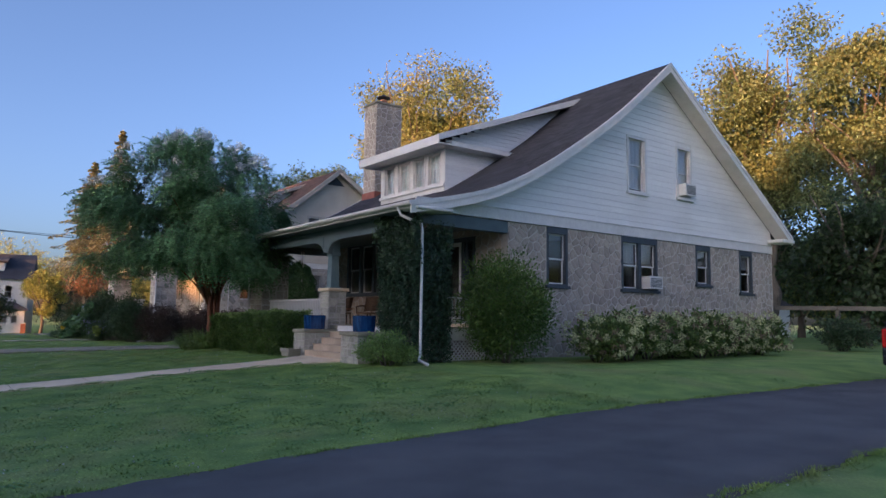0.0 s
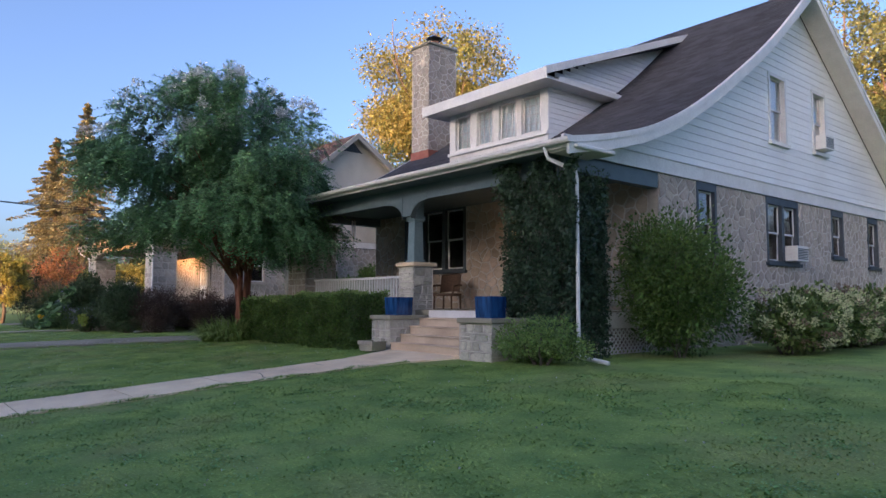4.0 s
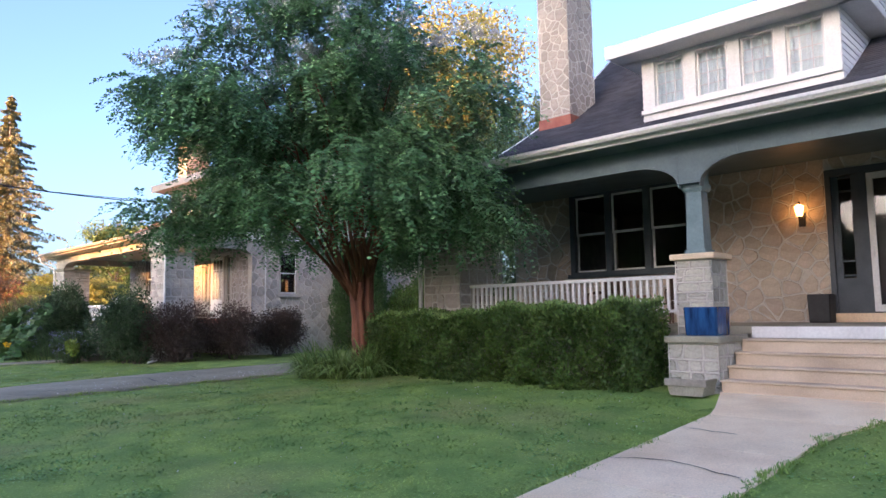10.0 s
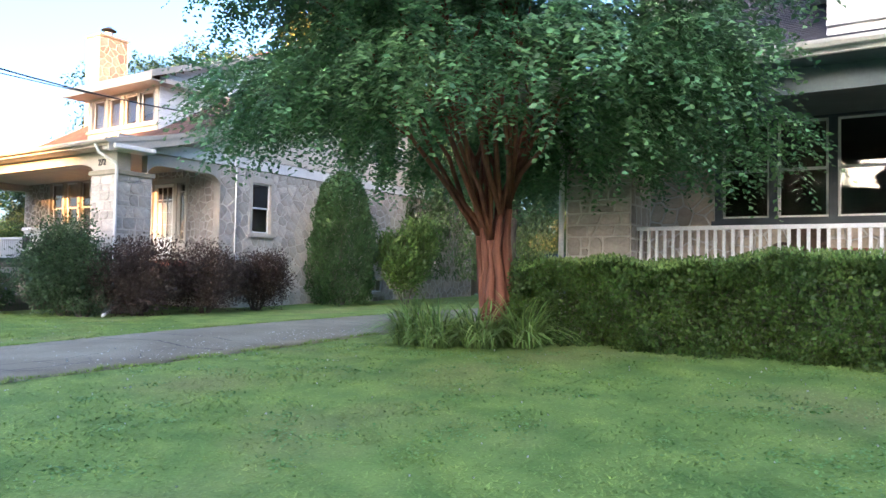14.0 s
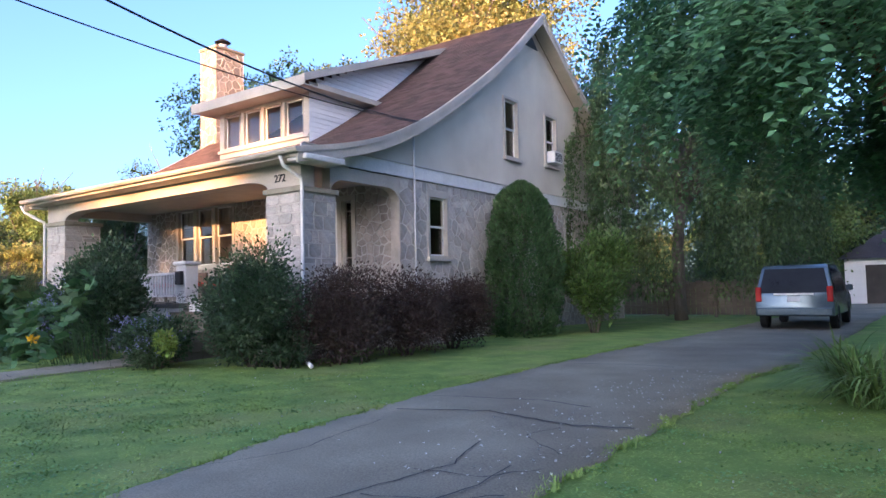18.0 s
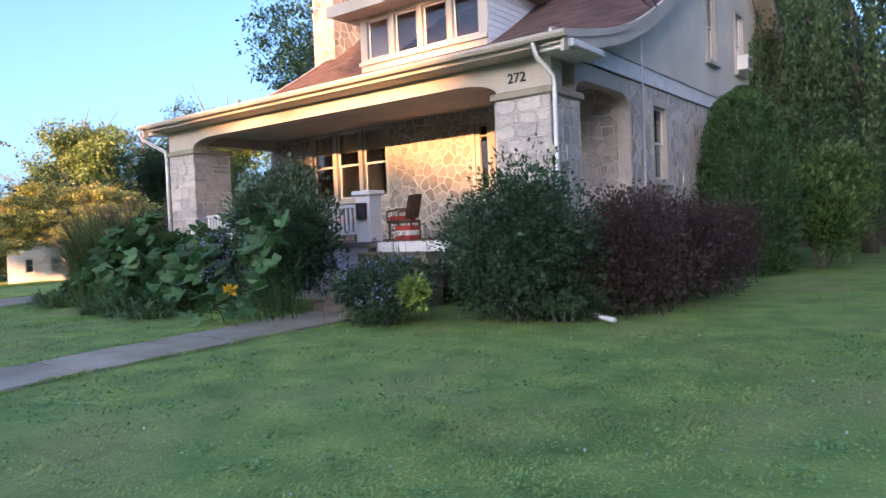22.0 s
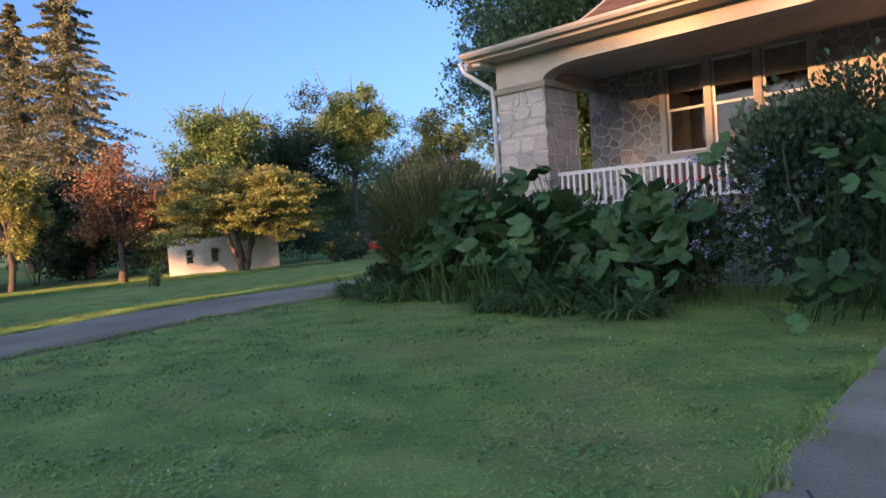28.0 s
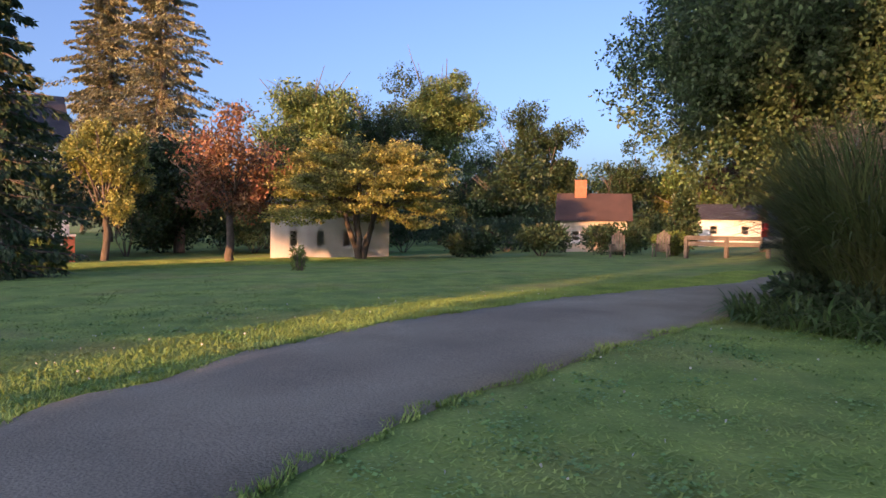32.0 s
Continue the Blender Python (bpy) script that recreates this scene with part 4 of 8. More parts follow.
    # shingle tabs
    rng = np.random.RandomState(4 if first else 5)
    P = np.array(ROOF)
    seg = np.hypot(*(P[1:] - P[:-1]).T)
    s = np.concatenate([[0], np.cumsum(seg)])
    verts, quads = [], []
    course = np.arange(0, s[-1] - 0.02, 0.15)
    for ci, c in enumerate(course):
        a = np.array([np.interp(c, s, P[:, 0]), np.interp(c, s, P[:, 1])])
        e = np.array([np.interp(c + 0.16, s, P[:, 0]), np.interp(c + 0.16, s, P[:, 1])])
        nrm = np.array([-(e - a)[1], (e - a)[0]])
        nrm /= np.hypot(*nrm)
        xs = np.arange(-W - OL - (ci % 2) * 0.16, OR, 0.32)
        for x in xs:
            x0, x1 = max(x + 0.004, -W - OL), min(x + 0.316, OR)
            if x1 - x0 < 0.03:
                continue
            k = len(verts)
            lo = a + nrm * (0.017 + rng.uniform(0, 0.004))
            hi = e + nrm * 0.006
            bo = a + nrm * 0.001
            verts += [(x0, *lo), (x1, *lo), (x1, *hi), (x0, *hi), (x0, *bo), (x1, *bo)]
            quads += [(k, k + 1, k + 2, k + 3), (k + 4, k + 5, k + 1, k)]
    tagged(link("shingles", mesh_np("shingles", verts, quads), S["roof"], roof), kind="stuff")
    # barge boards and gutter
    for x0, x1 in ((OR, OR + 0.06), (-W - OL - 0.06, -W - OL)):
        for drop0, drop1, o in ((0.0, -0.10, 0.03), (-0.08, -0.30, 0.0)):
            bm = bmesh.new()
            line = [*ROOF, (REAR_Y, REAR_Z)]
            for a, b in zip(line, line[1:]):
                prism(bm, [(a[0], a[1] + drop0 + 0.02), (b[0], b[1] + drop0 + 0.02), (b[0], b[1] + drop1), (a[0], a[1] + drop1)], on_x(0), x0 - (o if x0 < 0 else 0), x1 + (o if x0 > 0 else 0))
            bmesh.ops.remove_doubles(bm, verts=bm.verts, dist=0.0005)
            part("barge_board", bm, S["trim"], roof, "white barge board following the flared gable")
    gut = bmesh.new()
    prof = [(FY - 0.53, 4.285), (FY - 0.63, 4.285), (FY - 0.67, 4.33), (FY - 0.675, 4.375), (FY - 0.655, 4.38), (FY - 0.53, 4.36)]
    prism(gut, prof, on_x(0.0), -W - OL - 0.1, OR + 0.12)
    gutter = part("gutter", gut, S["trim"], roof, "white metal gutter along the eave")
    part("fascia", boxed(-W - OL - 0.04, OR + 0.04, FY - 0.50, FY - 0.44, 4.225, 4.34), S["trim"], roof)
    part("soffit", boxed(-W - OL, OR, FY - 0.44, FY + 0.22, 4.235, 4.26), S["trim"] if not first else SLATE, roof)
    for x0, x1 in ((0.065, OR + 0.15), (-W - OL - 0.09, -W - 0.03)):
        part("eave_return", boxed(x0, x1, FY - 0.42, FY + 0.72, 4.16 if not first else 4.20, 4.28, bev=0.02), WHITE, roof, "boxed eave return at the corner")
        part("eave_return", boxed(x0, x1 - 0.03, REAR_Y - 0.9, REAR_Y + 0.06, 4.72, 4.86, bev=0.02), S["trim"], roof)
    # dormer
    dx0, dx1, dy, dz0, dz1 = -7.55, -3.5, 0.3, 5.72, 7.12
    my = 6.4
    mz = roof_z(my)
    fy, fz = dy - 0.62, 7.42
    w4 = [(dx0 + 0.26, 0.72), (dx0 + 1.22, 0.72), (dx0 + 2.16, 0.72), (dx0 + 3.06, 0.74)]
    if not first:
        w4 = [(dx0 + 0.22, 0.82), (dx0 + 1.17, 0.82), (dx0 + 2.10, 0.82), (dx0 + 3.03, 0.82)]
    dh = [(a, a + w, 5.98, 7.08) for a, w in w4]
    dorm = part("dormer", wall_mesh(on_y(dy), dx0, dx1, dz0, 7.2, dh, -0.12, 0.0), S["trim"], H, "shed dormer with four small windows")
    for x, sgn in ((dx1, 1), (dx0, -1)):
        pts = [(dy + 0.123, 5.6), (dy + 0.123, 7.24)] + [(my, mz)] + [(y, roof_z(y) - 0.05) for y in (4.5, 3.2, 2.0, 1.0)]
        part("dormer_cheek", prism(bmesh.new(), pts, on_x(x), -0.1 if sgn > 0 else 0.0, 0.0 if sgn > 0 else 0.1), SIDING, dorm)
        z = 5.75
        while z < 9.0:
            ya, yb = dy + 0.02, roof_y(z) + 0.1
            zt = 7.24 + (mz - 7.24) * (yb - dy) / (my - dy)
            if z > 7.15:
                ya = max(dy + 0.02, dy + (z - 0.12 - 7.24) / (mz - 7.24) * (my - dy))
            if yb - ya > 0.1:
                bm = bmesh.new()
                e = 0.002 * sgn
                vs = [bm.verts.new(p) for p in ((x + e, ya, z), (x + 0.022 * sgn, ya, z), (x + 0.008 * sgn, ya, z + 0.14), (x + e, ya, z + 0.14), (x + e, yb, z), (x + 0.022 * sgn, yb, z), (x + 0.008 * sgn, yb + 0.12, z + 0.14), (x + e, yb + 0.12, z + 0.14))]
                for f in ((0, 1, 2, 3), (7, 6, 5, 4), (0, 4, 5, 1), (1, 5, 6, 2), (2, 6, 7, 3), (3, 7, 4, 0)):
                    bm.faces.new([vs[i] for i in f])
                part("clapboard", bm, SIDING, dorm)
            z += 0.145
    dr = bmesh.new()
    prism(dr, [(fy, fz), (my + 0.5, fz + (mz - fz) * (my + 0.5 - fy) / (my - fy)), (my + 0.5, mz - 0.05), (fy, fz - 0.08)], on_x(0.0), dx0 - 0.5, dx1 + 0.5)
    part("dormer_roof", dr, S["roof"], dorm)
    part("dormer_fascia", boxed(dx0 - 0.55, dx1 + 0.55, fy - 0.05, fy, fz - 0.28, fz + 0.02, bev=0.008), S["trim"], dorm)
    part("dormer_soffit", boxed(dx0 - 0.5, dx1 + 0.5, fy, dy, fz - 0.26, fz - 0.22), S["trim"], dorm)
    for x, sgn in ((dx1 + 0.5, 1), (dx0 - 0.5, -1)):
        z1 = lambda y: fz + (mz - fz) * (y - fy) / (my - fy)
        part("dormer_rake", prism(bmesh.new(), [(fy - 0.055, z1(fy - 0.05) + 0.05), (my, z1(my) + 0.05), (my, z1(my) - 0.16), (fy - 0.055, z1(fy - 0.05) - 0.16)], on_x(x), -0.04 if sgn > 0 else -0.06, 0.06 if sgn > 0 else 0.04), S["trim"], dorm)
        yr = roof_y(fz - 0.2)
        part("dormer_return", boxed(min(x - sgn * 0.5, x), max(x - sgn * 0.5, x) - 0.001, dy - 0.1, yr + 0.2, fz - 0.26, fz - 0.1, bev=0.01), S["trim"], dorm)
    for h in dh:
        window(dorm, on_y(dy), *h, S["trim"], WHITE, S["trim"], grid=(3, 4) if first else None, sashes=1, curtain=[(CURTAIN_BLUE, 0.0, 1.0)] if first else [], casing=0.03, sill=False, proud=0.02)
    part("dormer_sill", wbox(bmesh.new(), on_y(dy), dx0 - 0.02, dx1 + 0.02, 5.88, 5.97, 0.002, 0.07), S["trim"], dorm)
    # chimney
    cx0, cx1, cy0, cy1 = (-11.5, -10.5, 1.8, 3.1) if first else (-11.83, -10.86, 2.6, 3.85)
    zb = roof_z(cy0) - 0.6
    ch = part("chimney", boxed(cx0 + 0.02, cx1 - 0.02, cy0 + 0.02, cy1 - 0.02, zb, 10.75), MORTAR, H, "square rubble stone chimney")
    lay(ch, cx0, cx1, 6.9, 10.75, [], on_y(cy0 + 0.02), st, 0.27 if first else 0.33, 31)
    lay(ch, cy0, cy1, 6.9, 10.75, [], on_x(cx1 - 0.02), st, 0.27 if first else 0.33, 32)
    lay(ch, cy0, cy1, 6.9, 10.75, [], lambda u, v, w: (cx0 + 0.02 - w, u, v), st, 0.27 if first else 0.33, 33)
    part("chimney_cap", boxed(cx0 - 0.05, cx1 + 0.05, cy0 - 0.05, cy1 + 0.05, 10.751, 10.86, bev=0.02), CONCRETE_GREY, ch)
    part("flue", tube(bmesh.new(), [(cx0 + 0.5, cy0 + 0.65, 10.86), (cx0 + 0.5, cy0 + 0.65, 11.12)], 0.17, 12), TERRACOTTA if first else METAL, ch)
    part("flue_hood", lathe([(0.30, 11.2), (0.31, 11.22), (0.03, 11.38), (0.0, 11.39)], 14, cx0 + 0.5, cy0 + 0.65), BLACK, ch)
    for k in range(4):
        a = k * 1.5708 + 0.6
        part("hood_leg", tube(bmesh.new(), [(cx0 + 0.5 + 0.16 * math.cos(a), cy0 + 0.65 + 0.16 * math.sin(a), 11.08), (cx0 + 0.5 + 0.22 * math.cos(a), cy0 + 0.65 + 0.22 * math.sin(a), 11.22)], 0.01, 5), BLACK, ch)
    if first:
        part("flashing", boxed(cx0 - 0.03, cx1 + 0.03, cy0 - 0.03, cy1, roof_z(cy0) - 0.1, roof_z(cy0) + 0.28), FLASH, ch, "painted red flashing at the foot")
    # downspout at the front corner
    px = 0.42 if first else 0.1
    for x0, x1 in ((0.035, OR - 0.005), (-W - OL + 0.005, -W - 0.03)):
        line = [*ROOF, (REAR_Y, REAR_Z)]
        bm = bmesh.new()
        for a, b in zip(line[3:], line[4:]):
            prism(bm, [(a[0], a[1] - 0.096), (b[0], b[1] - 0.096), (b[0], b[1] - 0.125), (a[0], a[1] - 0.125)], on_x(0), x0, x1)
        part("gable_soffit", bm, S["trim"], roof, "pale boarded soffit under the gable overhang")
    bm = tube(bmesh.new(), [(0.1 if first else 0.04, FY - 0.58, 4.29), (0.12 if first else 0.05, FY - 0.50, 4.08), (px - 0.02, FY - 0.04, 3.86), (px, FY - 0.03, 3.7), (px, FY - 0.03, g + 0.25), (px + 0.08, FY - 0.12, g + 0.1), (px + (1.05 if first else 1.35), FY - (0.55 if first else 1.1), g + 0.07)], 0.04, 8)
    part("downspout", bm, WHITE, H, "white downspout with a splash end on the grass", smooth=True)
    if not first:
        part("downspout", tube(bmesh.new(), [(-W - 0.4, FY - 0.58, 4.25), (-W - 0.35, FY - 0.5, 4.05), (-W - 0.09, FY - 0.06, 3.75), (-W - 0.07, FY - 0.04, 3.5), (-W - 0.07, FY - 0.04, g)], 0.045, 8), WHITE, H, smooth=True)
    return H, F


house1, F1 = bungalow("stone_bungalow", -14.78, 14.0, 0.30, True, "stone bungalow with white gable, charcoal roof and slate-blue porch")
house2, F2 = bungalow("stone_bungalow", -38.02, 13.6, 0.03, False, "stone bungalow with cream stucco gable, russet roof and arched porch")

# ---- plants ----
def leaves(name, pos, direc, length, width, mat, parent=None, label="", seed=1, jitter=0.35, roll=None):
    """One mesh of many rhombic leaves at pos, pointing along direc."""
    rng = np.random.RandomState(seed)
    n = len(pos)
    d = np.asarray(direc, float) + rng.normal(0, jitter, (n, 3))
    d /= np.linalg.norm(d, axis=1, keepdims=True) + 1e-9
    r = rng.normal(0, 1, (n, 3)) if roll is None else np.asarray(roll, float) + rng.normal(0, 0.3, (n, 3))
    s = np.cross(d, r)
    s /= np.linalg.norm(s, axis=1, keepdims=True) + 1e-9
    L = (length * rng.uniform(0.65, 1.3, n))[:, None]
    w = L * (width / length) * 0.5
    nrm = np.cross(s, d)
    v = np.stack([pos, pos + d * L * 0.5 + s * w + nrm * L * 0.08, pos + d * L - nrm * L * 0.1, pos + d * L * 0.5 - s * w + nrm * L * 0.08], 1).reshape(-1, 3)
    q = np.arange(4 * n).reshape(n, 4)
    ob = link(name, mesh_np(name, v, q), mat, parent, label)
    return ob


def blob(rng, n, center, radii, shell=0.55, lump=0.18, flat=None):
    """Points in the outer part of a lumpy ellipsoid, and their outward directions."""
    d = rng.normal(0, 1, (n, 3))
    d /= np.linalg.norm(d, axis=1, keepdims=True)
    k = 1 + lump * np.sin(d[:, 0] * 5.1 + center[1]) * np.sin(d[:, 1] * 4.3 + center[0]) + lump * 0.7 * np.sin(d[:, 2] * 7 + d[:, 0] * 6)
    r = rng.uniform(shell ** 2, 1, n) ** 0.5 * k
    p = np.asarray(center) + d * np.asarray(radii) * r[:, None]
    if flat is not None:
        keep = p[:, 2] > flat
        p, d = p[keep], d[keep]
    return p, d


def clumps(rng, centers, per, spread, droop=0.3):
    """Leaves gathered round clump centres."""
    c = np.repeat(np.asarray(centers), per, 0)
    d = rng.normal(0, 1, c.shape)
    d /= np.linalg.norm(d, axis=1, keepdims=True)
    p = c + d * spread * rng.uniform(0.2, 1, (len(c), 1))
    d[:, 2] -= droop
    return p, d


def limb(rng, bm, a, b, r0, r1, sag=0.0, seg=6, n=5):
    a, b = Vector(a), Vector(b)
    pts = []
    for i in range(n + 1):
        t = i / n
        p = a.lerp(b, t)
        p.z += sag * math.sin(3.14 * t)
        if 0 < i < n:
            p += Vector([rng.uniform(-1, 1) for _ in range(3)]) * (b - a).length * 0.035
        pts.append(p)
    tube(bm, pts, [r0 + (r1 - r0) * i / n for i in range(n + 1)], seg)
    return pts


def tree(name, at, top, crown, mat, label, trunk_r=0.25, bark=BARK, n=9000, size=0.3, seed=1, lobes=26, clump=0.16, group="", shell=0.35, fork=0.35, limbs=7, droop=0.35, category="tree"):
    """Trunk, limbs and a crown of leaf clumps gathered in lobes; crown = (centre height, radius, half height)."""
    x, y = at
    z = float(height(x, y))
    T = thing(name, (x, y, z), label, category, group)
    rng, npr = random.Random(seed), np.random.RandomState(seed)
    cz, cr, ch = crown
    bm = bmesh.new()
    zf = max(0.4, (cz - ch) + 2 * ch * fork * 0.4)
    limb(rng, bm, (0, 0, -0.15), (rng.uniform(-.2, .2), rng.uniform(-.2, .2), zf), trunk_r * 1.25, trunk_r * 0.8, seg=9)
    for i in range(limbs):
        a = 6.2832 * (i + rng.random() * 0.6) / limbs
        k = rng.uniform(0.35, 0.8)
        end = (math.cos(a) * cr * k, math.sin(a) * cr * k, cz + ch * rng.uniform(-0.2, 0.8))
        pts = limb(rng, bm, (0, 0, zf - 0.2), end, trunk_r * 0.5, trunk_r * 0.1, sag=0.3)
        for _ in range(2):
            m = pts[rng.randint(2, 4)]
            limb(rng, bm, m, (m.x + rng.uniform(-.45, .45) * cr, m.y + rng.uniform(-.45, .45) * cr, m.z + rng.uniform(0.1, .5) * ch), trunk_r * 0.2, 0.02, seg=5, n=3)
    part("trunk", bm, bark, T, smooth=True)
    lob, _ = blob(npr, lobes, (0, 0, cz), (cr * 0.78, cr * 0.78, ch * 0.8), 0.25, 0.2)
    per = n // lobes
    P, Dn = [], []
    for c in lob:
        r = cr * npr.uniform(0.24, 0.4)
        k = max(3, per // 14)
        cc, _ = blob(npr, k, c, (r, r, r * 0.75), shell, 0.2)
        p, d = clumps(npr, cc, 14, max(0.12, clump * r * 2.2), droop)
        P.append(p)
        Dn.append(d)
    leaves("crown", np.concatenate(P), np.concatenate(Dn), size, size * 0.62, mat, T, seed=seed)
    return T


def bush(name, at, radii, mat, label, n=5000, size=0.06, seed=1, z0=None, lobes=14, category="shrub", group="", stems=True, upright=0.2):
    x, y = at
    z = float(height(x, y)) if z0 is None else z0
    T = thing(name, (x, y, z), label, category, group)
    npr, rng = np.random.RandomState(seed), random.Random(seed)
    if stems:
        bm = bmesh.new()
        for i in range(6):
            a = i * 1.05
            limb(rng, bm, (0.08 * math.cos(a), 0.08 * math.sin(a), -0.05), (radii[0] * 0.55 * math.cos(a), radii[1] * 0.55 * math.sin(a), radii[2] * 1.35), 0.03, 0.008, seg=5, n=4)
        part("branchwork", bm, BARK, T)
    P, Dn = [], []
    c, dd = blob(npr, lobes, (0, 0, radii[2]), (radii[0] * 0.62, radii[1] * 0.62, radii[2] * 0.66), 0.6, 0.15)
    for k, q in enumerate(c):
        p, d = blob(npr, n // lobes, q, np.array(radii) * npr.uniform(0.36, 0.52), 0.35, 0.2, flat=0.02)
        P.append(p)
        Dn.append(d + (0, 0, upright))
    leaves("foliage", np.concatenate(P), np.concatenate(Dn), size, size * 0.55, mat, T, seed=seed)
    return T


# crape myrtle before the first house
def crape():
    x, y = -26.6, 9.6
    z = float(height(x, y))
    T = thing("crape_myrtle", (x, y, z), "broad crape myrtle with cinnamon multi-stem trunk and white blossom", "tree")
    rng, npr = random.Random(8), np.random.RandomState(8)
    lean = np.array([0.05, -0.75, 0.0])          # the crown leans out to the street
    for i in range(10):
        a = 6.2832 * i / 10 + 0.3
        base = (0.15 * math.cos(a), 0.15 * math.sin(a), -0.1)
        k = rng.uniform(0.18, 0.36)
        fork = (k * math.cos(a + 0.2) + lean[0] * 0.1, k * math.sin(a + 0.2) + lean[1] * 0.1, rng.uniform(1.5, 2.2))
        bm = bmesh.new()
        limb(rng, bm, base, fork, rng.uniform(0.075, 0.105), 0.055, seg=8, n=4)
        stem = part("stem", bm, BARK_RED, T, "smooth cinnamon stem", smooth=True)
        for k in range(3):
            b = a + rng.uniform(-0.75, 0.75)
            q = rng.uniform(1.0, 2.9)
            e = (q * math.cos(b) + lean[0], q * math.sin(b) + lean[1], rng.uniform(4.4, 7.6) - q * 0.35)
            bm = bmesh.new()
            pts = limb(rng, bm, fork, e, 0.045, 0.012, sag=0.35, seg=6, n=6)
            part("branch", bm, BARK_RED, stem, smooth=True)
            for _ in range(2):
                m = pts[rng.randint(2, 4)]
                bm = bmesh.new()
                limb(rng, bm, m, (m.x * 1.35 + rng.uniform(-.5, .5), m.y * 1.35 + rng.uniform(-.5, .5), m.z + rng.uniform(0.3, 1.0)), 0.02, 0.007, seg=5, n=3)
                part("twig", bm, BARK_RED, stem, smooth=True)
    # lumps of foliage over a wide dome, hollow underneath
    zs, rs = [2.5, 3.2, 4.2, 5.2, 6.2, 7.0, 7.6, 8.0], [3.3, 3.65, 3.75, 3.55, 3.1, 2.5, 1.8, 0.9]
    C = []
    for n, (layer, count, f0, f1, low) in enumerate(((0, 58, 0.72, 1.05, 3.0), (1, 16, 0.40, 0.70, 4.6), (0, 20, 0.78, 1.05, 2.9))):
        for _ in range(count):
            h = low + ((7.5 if n < 2 else 4.0) - low) * npr.rand() ** 1.1
            a = npr.uniform(0, 6.2832)
            r = np.interp(h, zs, rs) * npr.uniform(f0, f1) * (1 + 0.08 * math.sin(3 * a + 1) + 0.05 * math.sin(7 * a))
            r = max(0.0, r - 0.62)
            h -= layer * 0.5
            C.append((np.array([r * math.cos(a), r * math.sin(a), h]) + lean, npr.uniform(0.55, 1.05)))
    P, Dn, R, tops = [], [], [], []
    for q, r in C:
        p, d = blob(npr, int(90 * r * r) + 12, q, (r, r, r * 0.5), 0.8, 0.2)
        p = p[(d[:, 2] > -0.5) & (p[:, 2] > 2.45)]
        if q[2] > 5.6:
            tops.append(p[p[:, 2] > q[2]])
        for c in p:
            out = np.array([c[0] - lean[0], c[1] - lean[1], 0.0])
            out /= np.linalg.norm(out) + 1e-6
            for k in range(2):
                up = npr.uniform(0.2, 1.2) if c[2] > 6.4 and k < 1 else npr.uniform(-1.0, 0.0)
                dirn = out * npr.uniform(0.2, 0.9) + npr.normal(0, 0.4, 3) + (0, 0, up)
                dirn /= np.linalg.norm(dirn)
                L = npr.uniform(0.35, 0.78)
                m = 20
                t = np.linspace(0.05, 1, m)[:, None]
                pts = c + dirn * L * t + np.array([0, 0, -0.26]) * t * t
                side = np.cross(dirn, (0, 0, 1.0))
                side /= np.linalg.norm(side) + 1e-6
                P.append(pts)
                Dn.append(side * np.where(np.arange(m) % 2, 1, -1)[:, None] + dirn * 0.4)
                R.append(np.tile(out * 0.8 + (0.0, 0.0, 1.0), (m, 1)))
    leaves("crown", np.concatenate(P), np.concatenate(Dn), 0.092, 0.054, LEAF_CRAPE, T, seed=8, jitter=0.2, roll=np.concatenate(R))
    top = np.concatenate(tops)
    b = top[npr.choice(len(top), min(240, len(top)), False)] + (0, 0, 0.34)
    p, dd = clumps(npr, b, 70, 0.15, -0.1)
    leaves("blossom", p, dd, 0.055, 0.045, PETAL_WHITE, T, "white flower panicles", seed=9)


crape()


def straps(name, at, radius, n, length, mat, label, seed, arch=0.9, category="plant", width=0.022, z0=None):
    """A tuft of arching strap leaves, five pieces each."""
    x, y = at
    z = float(height(x, y)) if z0 is None else z0
    T = thing(name, (x, y, z), label, category)
    npr = np.random.RandomState(seed)
    a = npr.uniform(0, 6.2832, n)
    r = radius * np.sqrt(npr.rand(n))
    b = np.stack([r * np.cos(a), r * np.sin(a), np.zeros(n)], 1)
    a2 = a + npr.normal(0, 0.7, n)
    out = np.stack([np.cos(a2), np.sin(a2), np.zeros(n)], 1)
    L = length * npr.uniform(0.4, 1.2, n)
    bend = arch * npr.uniform(0.5, 1.45, n)
    side = np.stack([-out[:, 1], out[:, 0], np.zeros(n)], 1) * width
    v, q = [], []
    m = 5
    for k in range(m + 1):
        t = k / m
        c = b + out * (L * bend * (0.25 * t + 0.45 * t * t))[:, None] + np.array([0, 0, 1.0]) * (L * (t * 1.15 - 0.75 * bend * t * t)).clip(0.01)[:, None]
        wd = side * (1 - t) ** 0.6 * (0.6 + t)
        v += [c - wd, c + wd]
    V = np.stack(v, 1)
    base = np.arange(n)[:, None] * (2 * (m + 1))
    Q = np.concatenate([base + np.array([2 * k, 2 * k + 1, 2 * k + 3, 2 * k + 2]) for k in range(m)])
    link("leaf_tuft", mesh_np("leaf_tuft", V.reshape(-1, 3), Q), mat, T)
    return T


